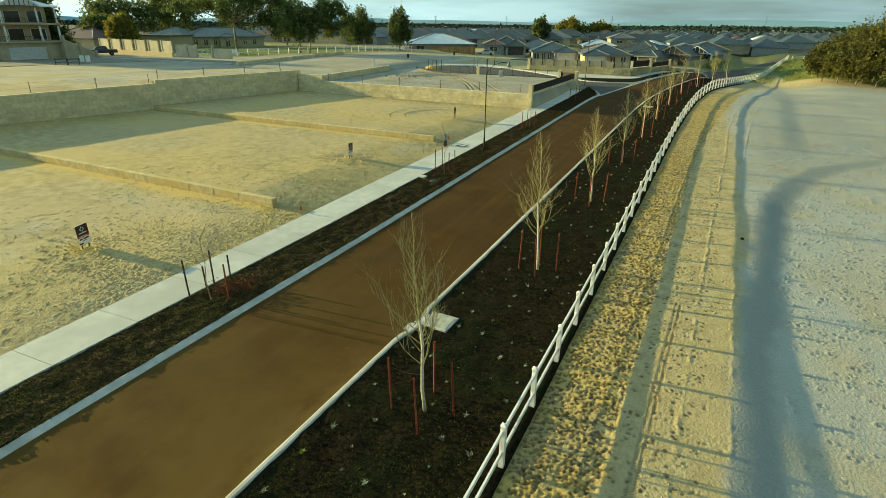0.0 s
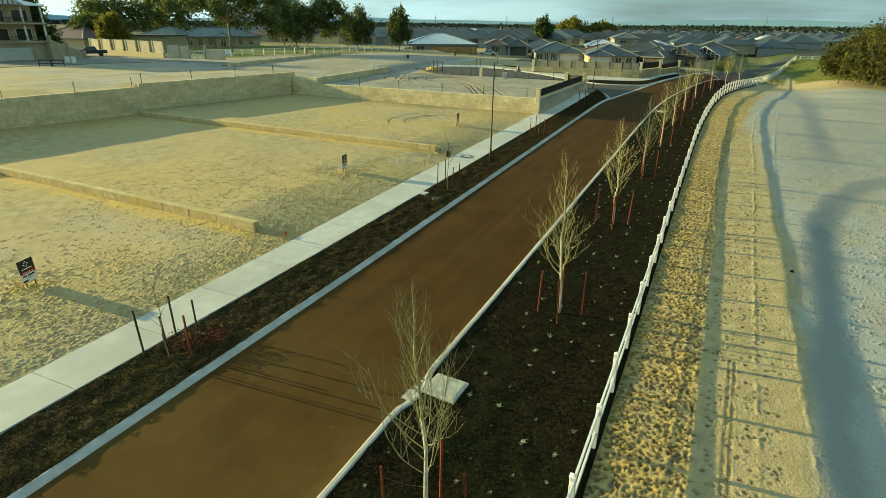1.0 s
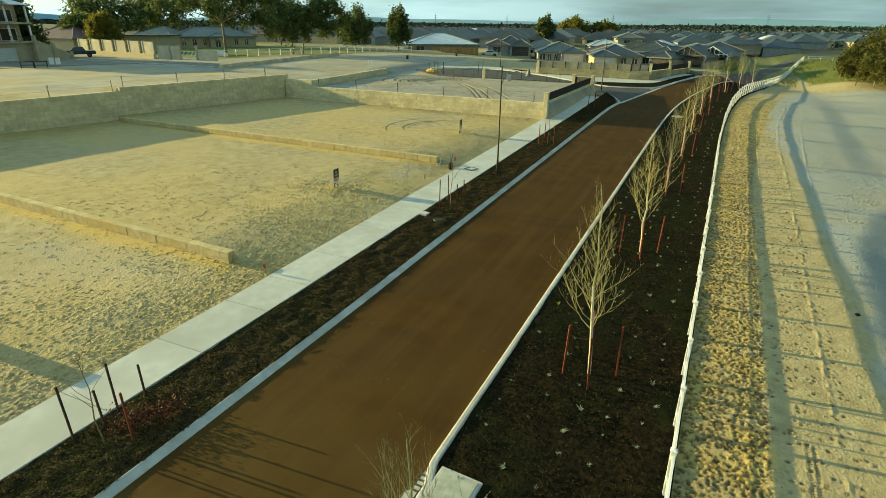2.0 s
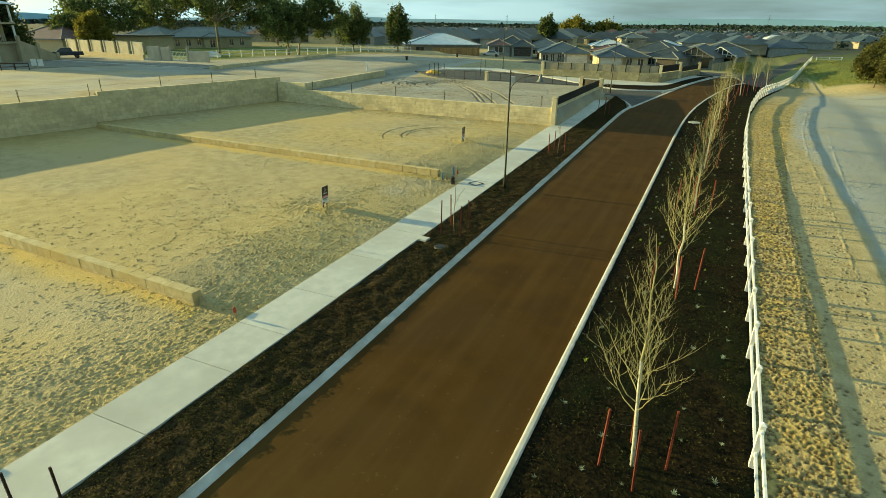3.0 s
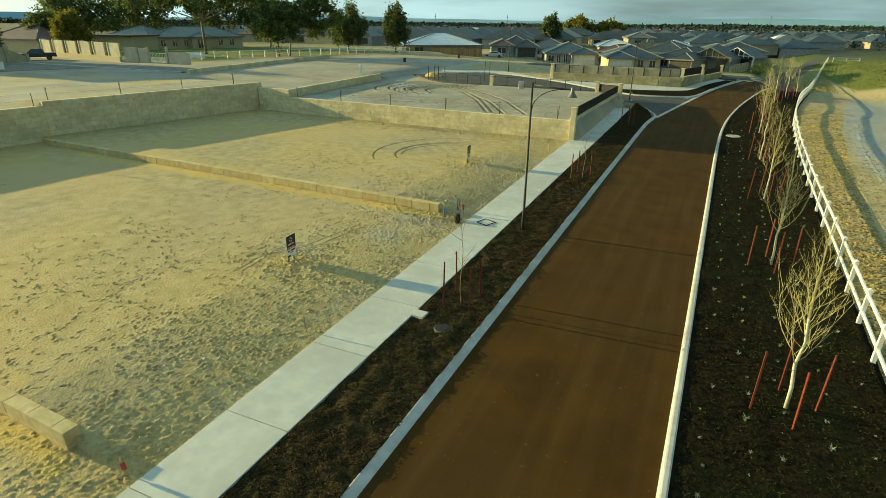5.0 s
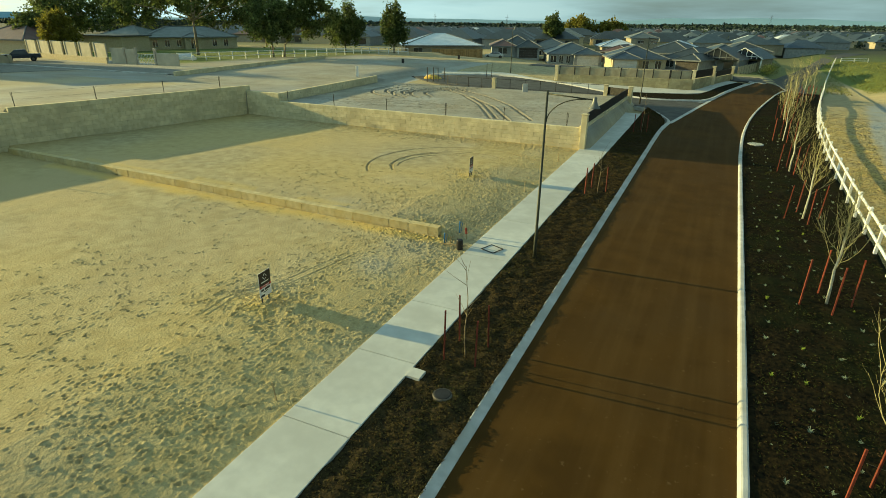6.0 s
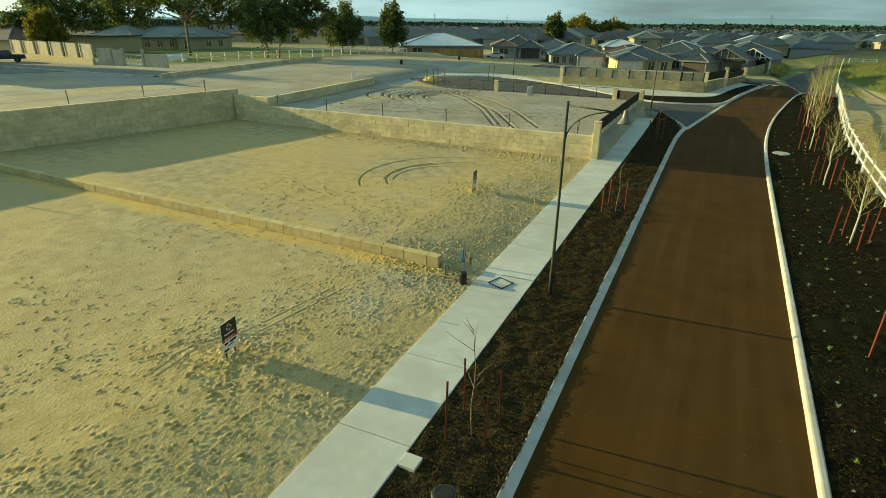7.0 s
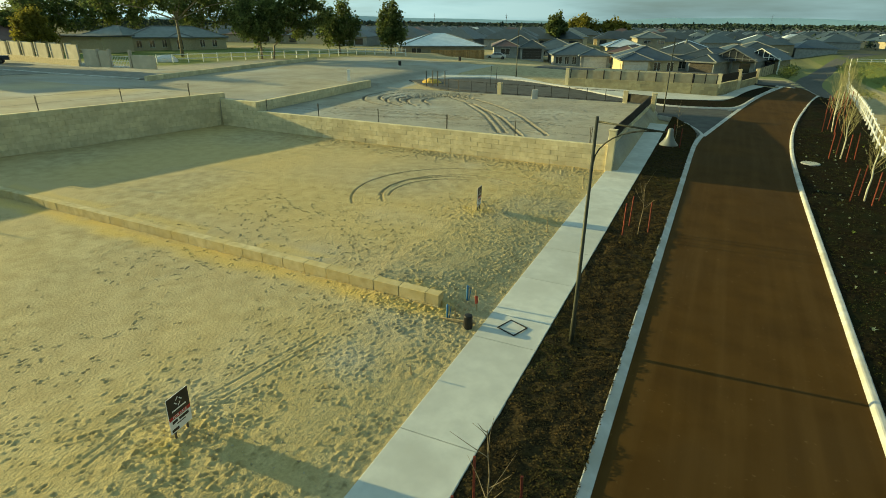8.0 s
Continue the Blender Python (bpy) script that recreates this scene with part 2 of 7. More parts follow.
TUFT = material("tuft_blade", (0.17, 0.21, 0.15), (0.32, 0.37, 0.26), scale=9.0, rough=0.8, per_object=0.3)
TUFT_GREEN = material("green_tuft_blade", (0.16, 0.22, 0.03), (0.32, 0.40, 0.06), scale=9.0, rough=0.8)
POLE = material("dark_bronze_pole", (0.035, 0.038, 0.026), (0.060, 0.062, 0.042), scale=5.0, rough=0.5, metal=0.3)
SHADE = material("lamp_shade_metal", (0.13, 0.14, 0.13), (0.18, 0.19, 0.175), scale=4.0, rough=0.45, metal=0.3)
BLACK = material("black_powder_coat", (0.012, 0.012, 0.012), (0.026, 0.025, 0.024), scale=4.0, rough=0.55)
STEEL = material("galvanised_picket", (0.07, 0.065, 0.05), (0.13, 0.12, 0.10), scale=8.0, rough=0.6, metal=0.4)
BOARD_DARK = material("sign_dark_panel", (0.028, 0.022, 0.018), (0.040, 0.032, 0.026), scale=4.0, rough=0.5)
BOARD_RED = material("sign_red_panel", (0.36, 0.030, 0.022), (0.42, 0.038, 0.028), scale=4.0, rough=0.5)
BOARD_WHITE = material("sign_white_panel", (0.72, 0.72, 0.70), (0.78, 0.78, 0.76), scale=4.0, rough=0.5)
BLUE = material("blue_pipe", (0.05, 0.16, 0.34), (0.08, 0.22, 0.42), scale=5.0, rough=0.5)
RED_TAPE = material("red_tape", (0.30, 0.05, 0.03), (0.40, 0.08, 0.05), scale=6.0, rough=0.5)
TIMBER = material("raw_timber", (0.36, 0.26, 0.13), (0.50, 0.38, 0.20), scale=9.0, rough=0.8)
LID = material("concrete_lid", (0.34, 0.35, 0.30), (0.46, 0.47, 0.40), scale=5.0, rough=0.85, bump=0.005, bump_scale=40.0)
GLASS = material("dark_window_glass", (0.02, 0.025, 0.03), (0.04, 0.045, 0.05), scale=0.5, rough=0.08, specular=0.8)
LEAF = material("gum_leaves", (0.060, 0.088, 0.026), (0.165, 0.200, 0.062), scale=0.9, rough=0.75, per_island=0.5)
LEAF_GOLD = material("golden_leaves", (0.13, 0.125, 0.020), (0.30, 0.27, 0.05), scale=0.9, rough=0.75, per_island=0.4)
LEAF_DARK = material("wattle_leaves", (0.045, 0.052, 0.013), (0.170, 0.165, 0.040), scale=0.5, rough=0.75, per_island=0.5)
road_wear(ROAD)
dusted(ROAD, 3.0, 21.0, (0.125, 0.080, 0.022), 0.9)
dusted(COVER, 5.0, 22.0, (0.115, 0.110, 0.030), 0.7)
for leaf in (LEAF, LEAF_GOLD, LEAF_DARK):
    let_light_through(leaf, 0.45)
TRUNK = material("gum_trunk", (0.16, 0.13, 0.09), (0.34, 0.29, 0.21), scale=3.0, rough=0.85, bump=0.02, bump_scale=12.0)
WOODS = material("far_woods_leaves", (0.016, 0.032, 0.024), (0.036, 0.058, 0.042), scale=0.05, rough=0.9, per_island=0.4)
GRASS_BLADE = material("roadside_grass", (0.11, 0.12, 0.03), (0.26, 0.26, 0.07), scale=2.0, rough=0.9, per_island=0.4)
TREAD = material("rubber_tyre", (0.012, 0.012, 0.012), (0.02, 0.02, 0.02), scale=9.0, rough=0.8)


# ---- mesh helpers ----
def link_mesh(name, bm, mat, parent=None, label="", smooth=False):
    me = bpy.data.meshes.new(name)
    bm.normal_update()
    bm.to_mesh(me)
    bm.free()
    if smooth:
        for p in me.polygons:
            p.use_smooth = True
    me.materials.append(mat)
    ob = new(name, me)
    if parent:
        ob.parent = parent
    if label:
        ob["label"] = label
    return ob


def part(name, bm, mat, parent, label="", smooth=False):
    return link_mesh(name, bm, mat, parent, label, smooth)


def piece(name, me, parent, m):
    """One of many alike pieces on shared mesh data."""
    ob = new(name, me)
    ob.parent = parent
    ob.matrix_basis = m
    return ob


def base(name, x, y, z, label, category, group="", rz=0.0, kind=""):
    ob = new(name)
    ob.matrix_basis = pose(x, y, z, 0, 0, rz)
    return tagged(ob, label, category, group, kind)


def box(bm, x0, x1, y0, y1, z0, z1, bevel=0.0, m=None):
    v = [bm.verts.new((x, y, z)) for z in (z0, z1) for y in (y0, y1) for x in (x0, x1)]
    f = [bm.faces.new([v[i] for i in q]) for q in ((0, 2, 3, 1), (4, 5, 7, 6), (0, 1, 5, 4), (2, 6, 7, 3), (0, 4, 6, 2), (1, 3, 7, 5))]
    if bevel:
        edges = list({e for q in f for e in q.edges})
        r = bmesh.ops.bevel(bm, geom=edges, offset=bevel, segments=1, affect="EDGES", profile=0.5)
        v = list({w for q in r["faces"] for w in q.verts} | {w for w in v if w.is_valid})
    if m is not None:
        for w in v:
            w.co = m @ w.co
    return v


def tube(bm, pts, radii, sides=6, cap=True):
    """A tapered tube along points."""
    rings = []
    pts = [Vector(p) for p in pts]
    for i, p in enumerate(pts):
        d = (pts[min(i + 1, len(pts) - 1)] - pts[max(i - 1, 0)]).normalized()
        u = d.orthogonal().normalized()
        w = d.cross(u)
        rings.append([bm.verts.new(p + radii[i] * (math.cos(a) * u + math.sin(a) * w)) for a in (2 * math.pi * k / sides for k in range(sides))])
    for a, b in zip(rings, rings[1:]):
        for k in range(sides):
            bm.faces.new((a[k], a[(k + 1) % sides], b[(k + 1) % sides], b[k]))
    if cap:
        bm.faces.new(rings[0][::-1])
        bm.faces.new(rings[-1])


def lathe(bm, profile, sides=16, at=(0, 0, 0)):
    rings = [[bm.verts.new((at[0] + r * math.cos(2 * math.pi * k / sides), at[1] + r * math.sin(2 * math.pi * k / sides), at[2] + z)) for k in range(sides)] for r, z in profile]
    for a, b in zip(rings, rings[1:]):
        for k in range(sides):
            bm.faces.new((a[k], a[(k + 1) % sides], b[(k + 1) % sides], b[k]))
    bm.faces.new(rings[0][::-1])
    bm.faces.new(rings[-1])


def from_arrays(name, verts, faces, mat, smooth=False):
    """A mesh from a vertex array and a quad (or triangle) index array."""
    verts, faces = np.asarray(verts, np.float32), np.asarray(faces, np.int32)
    me = bpy.data.meshes.new(name)
    me.vertices.add(len(verts))
    me.vertices.foreach_set("co", verts.ravel())
    me.loops.add(faces.size)
    me.loops.foreach_set("vertex_index", faces.ravel())
    me.polygons.add(len(faces))
    me.polygons.foreach_set("loop_start", np.arange(0, faces.size, faces.shape[1], dtype=np.int32))
    me.polygons.foreach_set("use_smooth", np.full(len(faces), smooth))
    me.update(calc_edges=True)
    me.materials.append(mat)
    return new(name, me)


def leaf_cloud(name, centres, size, mat, rng, flat=0.0, aspect=1.0, lie=0.0):
    """Many small leaf-shaped quads with random turns, joined into one mesh."""
    n = len(centres)
    u = rng.normal(size=(n, 3))
    u[:, 2] *= 1.0 - flat
    u /= np.linalg.norm(u, axis=1)[:, None]
    w = np.cross(u, rng.normal(size=(n, 3)) * (1 - lie, 1 - lie, 1.0))
    w /= np.linalg.norm(w, axis=1)[:, None]
    s = (size * rng.uniform(0.6, 1.4, n))[:, None]
    c = np.asarray(centres)
    bend = np.cross(u, w) * s * 0.25
    verts = np.stack([c - u * s, c - w * s * aspect * 0.6 + bend, c + u * s, c + w * s * aspect * 0.6 + bend], 1).reshape(-1, 3)
    return from_arrays(name, verts, np.arange(4 * n).reshape(n, 4), mat)


def lattice(x, y, scale, seed):
    """Smooth value noise in -1..1 on arrays."""
    x, y = np.asarray(x) / scale, np.asarray(y) / scale
    xi, yi = np.floor(x).astype(np.int64), np.floor(y).astype(np.int64)
    fx, fy = x - xi, y - yi
    fx, fy = fx * fx * (3 - 2 * fx), fy * fy * (3 - 2 * fy)

    def h(a, b):
        k = (a * 374761393 + b * 668265263 + seed * 974711) & 0x7FFFFFFF
        k = ((k ^ (k >> 13)) * 1274126177) & 0x7FFFFFFF
        return ((k ^ (k >> 16)) & 0xFFFF) / 32767.5 - 1.0

    a, b = h(xi, yi) * (1 - fx) + h(xi + 1, yi) * fx, h(xi, yi + 1) * (1 - fx) + h(xi + 1, yi + 1) * fx
    return a * (1 - fy) + b * fy


def step(a, b, v):
    t = np.clip((v - a) / (b - a), 0, 1)
    return t * t * (3 - 2 * t)


# ---- the lie of the land ----
def grade(x, y):
    """The street's sloping plane, levelling out past the crossing."""
    x, y = np.asarray(x, float), np.asarray(y, float)
    ye = np.where(y < 96, y, 96 + 10 * (1 - np.exp(-(np.maximum(y, 96) - 96) / 10)))
    ye = np.maximum(ye, -30)
    dip = np.interp(y, [6, 20, 66, 84], [0, 0.14, 0.14, 0]) * np.interp(x, [-24, -19, -3, 2], [0, 1, 1, 0])
    drop = np.interp(y, [80, 90, 100, 110, 122, 150, 210], [0, 0.55, 1.25, 1.9, 2.3, 2.2, 2.2])
    t = np.clip((x + 5.0) / 5.5, 0, 1)
    u = np.clip((x - 7.0) / 9.0, 0, 1)
    return 0.058 - 0.0190 * np.clip(x, -70, 40) + 0.0277 * ye - dip - drop * t * t * (3 - 2 * t) * (1 - 0.8 * u * u * (3 - 2 * u) * np.clip((160 - y) / 40, 0, 1))


CURVE_Y = [-20, 60, 66, 72, 80, 89, 103.5, 116, 132, 165]
KERB_R = lambda y: np.interp(y, CURVE_Y, [-8.02, -8.02, -7.9, -7.6, -6.6, -5.1, -2.3, 0.2, 4.2, 12])
FENCE_X = lambda y: np.interp(y, [-20, 52, 62, 72, 82, 90, 100, 110, 120, 135, 150, 170, 190, 210], [-3.12, -3.12, -2.95, -2.5, -1.5, -0.45, 0.95, 2.4, 3.7, 5.7, 7.8, 10.7, 13.7, 16.9])
EDGE_L = lambda y: np.interp(y, [-20, 66, 70.3, 74.2, 82, 93, 102.4, 106], [-13.96, -13.96, -13.62, -12.9, -11.5, -9.4, -7.0, -6.1])
REAR_X = lambda y: np.interp(y, [-40, 10, 39.2, 58.2, 70], [-60, -57, -53.5, -50.0, -48])
PATH_L, PATH_R = -18.35, -16.45
W1_Y, W2_Y, W3_Y = 20.75, 38.45, 57.3     # the terrace walls
LOT0, LOTA, LOTB, LOTC, REAR0, REAR1 = 1.0, 1.44, 1.87, 3.30, 4.12, 4.45
C_LEFT = lambda y: np.interp(y, [57, 78], [-46.12, -48.5])


def land(x, y):
    x, y = np.broadcast_arrays(np.asarray(x, float), np.asarray(y, float))
    z = grade(x, y)
    lot = np.where(y < W1_Y, LOT0 + 0.008 * (y - W1_Y), np.where(y < W2_Y, LOTA + 0.003 * (y - 30), LOTB))
    lot = lot + 0.001 * np.clip(-21 - x, 0, 40)
    side = np.clip((PATH_L - 0.1 - x) / 4.2, 0, 1) ** 0.9
    lots = grade(x, y) * (1 - side) + lot * side
    z = np.where((x < PATH_L) & (y < W3_Y), lots + 0.03, z)
    z = np.where((x < -18.0) & (y >= W3_Y) & (y < 78.2), LOTC, z)
    z = np.where((x < C_LEFT(y)) & (y >= W3_Y) & (y < 140), np.maximum(4.05 - 0.95 * step(72, 82, y) * step(-52, -46, x), z), z)
    z = np.where((x < REAR_X(y) - 0.28) & (y < 58.0), np.where(y < 39.2, REAR0, REAR1), z)
    plateau = step(-52, -66, x) * step(150, 120, y)
    z = np.where(x < -52, z * (1 - plateau) + 4.25 * plateau, z)
    z = np.where((y > 108) & (x > -66), z + (np.interp(x, [-64, -46, -4, 4, 9, 18], [3.0, 1.3, 1.3, -0.5, -0.5, 1.2]) - z) * step(112, 150, y), z)
    z = np.where((x < -66) & (y > 120), z + (3.0 - z) * step(125, 160, y), z)
    z = np.where((x > -30) & (x < np.interp(y, [91.5, 98.2, 107], [-13.6, -11.6, -9.5])) & (y > np.interp(x, [-30, -16, -13], [91.1, 91.8, 92.0])) & (y < 110), np.maximum(z, 4.0), z)
    far = np.hypot(x, y)
    z = z + (1.0 - z) * step(180, 700, far)
    # the sand beside the bridle fence falls gently away
    lip = np.interp(y, [0, 18, 26, 35, 40, 44, 50, 60], [1.7, 1.75, 2.3, 2.9, 4.2, 6.0, 10.5, 19.0])
    fall = np.interp(y, [0, 34, 42, 52], [0.26, 0.26, 0.12, 0.0])
    z = z - fall * step(0.0, 1.9, x - lip) * step(120, 60, far)
    back = np.interp(y, [46, 54, 80, 95], [0.0, 0.16, 0.16, 0.0])
    z = z - back * step(0.0, 2.4, x - np.interp(y, [46, 60, 80, 105], [4.6, 5.2, 5.9, 6.6])) * step(120, 60, far)
    return z


def lines(*spans):
    out = []
    for a, b, d in spans:
        out.append(np.arange(a, b - d * 0.3, d))
    return np.concatenate(out + [[spans[-1][1]]])


# first band: silty runoff with shade in its colour; second: painted shade
SILT_SHADE_1 = [(2.35, 4), (2.35, 12), (2.5, 18), (3.1, 26), (3.9, 34), (4.9, 39), (7.0, 44), (11.5, 49.5), (20, 56)]
SHADE_BAND_2 = [(6.2, 50), (6.6, 56), (6.9, 66), (7.2, 85), (7.6, 105)]
STRIP = lambda y: np.interp(y, [0, 43, 59, 79, 110], [2.05, 2.1, 2.9, 3.9, 4.5])
RUTS = [  # centre and radius of turning tracks on the lots, start and end angle, depth, width, gap, darkening by dampness and painted shade
    (-24.2, 48.6, 4.6, 1.0, 3.9, 0.028, 0.07, 1.5, 0.35), (-24.4, 48.3, 3.4, 1.7, 3.6, 0.022, 0.06, 0.5, 0.35),
    (-36.0, 71.5, 5.2, 1.3, 4.4, 0.10, 0.14, 1.1, 0.8), (-34.2, 71.5, 4.6, 1.6, 4.2, 0.10, 0.14, 1.5, 0.8),
    (-36.6, 70.6, 3.4, 0.9, 3.6, 0.10, 0.14, 0.7, 0.9), (-37.5, 72.5, 6.4, 1.9, 4.6, 0.09, 0.14, 1.5, 0.8)]


def near_line(points, x, y):
    """Distance in plan to a polyline."""
    best = np.full(np.shape(x), 1e3)
    for (ax, ay), (bx, by) in zip(points, points[1:]):
        dx, dy = bx - ax, by - ay
        f = np.clip(((x - ax) * dx + (y - ay) * dy) / (dx * dx + dy * dy), 0, 1)
        best = np.minimum(best, np.hypot(x - ax - f * dx, y - ay - f * dy))
    return best


def marks():
    """Prints, scuffs, lumps and ruts in the sand: rows of x, y, turn, half length, half width, depth, rim and
    darkening, dampness and painted shade in one.
    """
    rng = np.random.default_rng(4)
    out = []

    def dent(px, py, turn, a, b, deep, rim=0.45, damp_shade=0.0):
        out.append((px, py, turn, a, b, deep, rim, damp_shade))

    def trail(px, py, turn, count, deep, damp_shade=0.3):
        for k in range(count):
            turn += rng.normal() * 0.12
            px, py = px + 0.62 * math.cos(turn), py + 0.62 * math.sin(turn)
            side = 0.11 if k % 2 else -0.11
            way = turn + rng.normal() * 0.25
            d = deep * rng.uniform(0.35, 1.0)
            qx, qy = px - side * math.sin(turn), py + side * math.cos(turn)
            darkening = damp_shade * rng.random()
            dent(qx, qy, way, 0.075, 0.040, d, 0.5, darkening)
            dent(qx + 0.13 * math.cos(way), qy + 0.13 * math.sin(way), way, 0.055, 0.038, d * rng.uniform(0.4, 1.0), 0.5, darkening)

    for k in range(1500):     # scattered scuffs
        px, py = rng.uniform(-44, -20), rng.uniform(6, 56)
        if rng.random() < 0.3 + 0.9 * lattice(px, py, 3.3, 72):
            for n in range(int(rng.integers(1, 5))):
                dent(px + rng.normal() * 0.12, py + rng.normal() * 0.12, rng.uniform(0, 6.28), rng.uniform(0.04, 0.085), rng.uniform(0.028, 0.045), rng.uniform(0.012, 0.04), 0.55, 0.3 * rng.random())
    for k in range(70):       # wandering over the middle of the lots
        trail(rng.uniform(-34, -23), rng.uniform(14, 55), rng.uniform(0, 6.28), int(rng.integers(5, 20)), 0.046, 0.5)
    for k in range(120):      # people crossing the lots
        trail(rng.uniform(-42, -19), rng.uniform(6, 56), rng.uniform(0, 6.28), int(rng.integers(6, 26)), 0.042)
    for k in range(30000):    # trampled margin of the lots
        px, py = PATH_L - 0.15 - abs(rng.normal()) * 4.2, rng.uniform(6, 57)
        if rng.random() < 0.62 + 0.8 * lattice(px, py, 1.9, 71) - 0.05 * (PATH_L - px):
            size = rng.uniform(0.38, 0.85)
            if rng.random() < 0.45:
                dent(px, py, rng.normal() * 0.9 + 0.6, 0.09 * size, rng.uniform(0.045, 0.065) * size, rng.uniform(0.012, 0.042) * size, rng.uniform(0.3, 0.9), 0.35 * rng.random() ** 2)
            else:
                dent(px, py, rng.normal() + 1.2, 0.075 * size, rng.uniform(0.04, 0.06) * size, -rng.uniform(0.012, 0.040) * size, 0.2)
    for cx, cy in ((-22.5, 30.5), (-23.8, 12.5), (-22.3, 47.0), (-19.9, 38.7)):
        for k in range(330):
            dent(cx + rng.normal() * 1.05, cy + rng.normal() * 1.05, rng.uniform(0, 6.28), rng.uniform(0.05, 0.11), rng.uniform(0.04, 0.06), rng.uniform(-0.03, 0.05), 0.7)
    for k in range(1300):     # rubble below the raised lot's wall
        dent(rng.uniform(-44, -19.5), 56.9 - abs(rng.normal()) * 1.0, rng.uniform(0, 6.28), rng.uniform(0.08, 0.16), rng.uniform(0.06, 0.09), rng.uniform(-0.05, 0.05), 0.5, 0.3 * rng.random())
    for k in range(2600):     # scuffs over the raised lot
        dent(rng.uniform(-44, -20), rng.uniform(59, 76), rng.uniform(0, 6.28), rng.uniform(0.11, 0.22), rng.uniform(0.08, 0.13), rng.uniform(-0.03, 0.05), 0.5, 0.6 * rng.random())
    for k in range(17500):    # hoof marks along the bridle fence
        py = rng.uniform(6, 84)
        gap = float(STRIP(py))
        out_by = rng.uniform(0.15, gap + 0.1) if rng.random() < 0.9 else rng.uniform(gap, gap + 2.2)
        dent(float(FENCE_X(py)) + out_by, py, rng.uniform(0, 6.28), rng.uniform(0.04, 0.07), rng.uniform(0.035, 0.055), rng.uniform(0.012, 0.040), rng.uniform(0.3, 0.7), rng.random() ** 0.6)
    for k in range(95):       # prints over the crusted sand
        trail(rng.uniform(-0.3, 15), rng.uniform(8, 60), rng.uniform(0, 6.28), int(rng.integers(8, 30)), 0.040, 0.15)
    for k in range(2200):
        dent(rng.uniform(3.4, 13), rng.uniform(6, 60), rng.uniform(0, 6.28), rng.uniform(0.06, 0.11), rng.uniform(0.045, 0.07), rng.uniform(0.012, 0.04), 0.9)
    for k in range(150):      # lugs of a tyre
        for side in (-1, 1):
            dent(-0.35 + 0.0022 * k + 0.07 * side, 5.0 + 0.1 * k, 0.75 * side, 0.07, 0.028, 0.03, 0.3, 0.4)

    def groove(points, deep, wide=0.14, gap=1.5, damp_shade=0.0):
        for (ax, ay), (bx, by) in zip(points, points[1:]):
            length, turn = math.hypot(bx - ax, by - ay), math.atan2(by - ay, bx - ax)
            for s in np.arange(0, length, 0.14):
                for side in (-gap / 2, gap / 2):
                    dent(ax + s * math.cos(turn) - side * math.sin(turn), ay + s * math.sin(turn) + side * math.cos(turn), turn, max(wide * 1.3, 0.16), wide, deep, 0.35, damp_shade)

    for cx, cy, r, a0, a1, deep, wide, gap, damp_shade in RUTS:
        groove([(cx + r * math.cos(a), cy + r * math.sin(a)) for a in np.linspace(a0, a1, 22)], deep, wide, gap, damp_shade)
    groove([(-23.4, 58.6), (-27.3, 65.0), (-31.4, 69.9), (-37.7, 75.4)], 0.09, 0.14, 1.7, 0.75)
    groove([(-25.6, 58.6), (-29.6, 65.6), (-33.4, 70.6)], 0.07, 0.12, 0.5, 0.6)
    groove([(-40.2, 60.4), (-35.5, 61.4), (-31.4, 62.9), (-24.0, 64.5)], 0.06, 0.13, 1.5, 0.7)
    groove([(-42.0, 62.8), (-36.5, 63.6), (-30.0, 62.2)], 0.06, 0.13, 1.2, 0.7)
    groove([(-22.9, 31.6), (-22.55, 33.4), (-22.3, 35.2)], 0.014, 0.042, 0.34)
    groove([(-23.6, 29.0), (-23.7, 30.2), (-23.2, 31.3), (-22.4, 31.9)], 0.016, 0.045, 0.24)
    groove([(-1.2, 6), (-1.0, 30), (-0.6, 60)], 0.012, 0.16, 0.2)
    for bx, x_way in ((0.0, [0.55, 0.62, 0.75, 0.95, 1.1, 1.1, 1.6, 2.8]), (1.0, [0.8, 0.82, 0.95, 1.1, 1.4, 1.8, 2.4, 3.6])):
        for k in range(520):  # broken windrows left by a grader
            py = rng.uniform(8, 76)
            px = bx + float(np.interp(py, [8, 20, 30, 38, 48, 56, 66, 76], x_way))
            dent(px + rng.normal() * 0.035, py, 1.57 + rng.normal() * 0.08, rng.uniform(0.15, 0.4), rng.uniform(0.03, 0.045), -rng.uniform(0.002, 0.012), 0.1)
    return np.array(out)


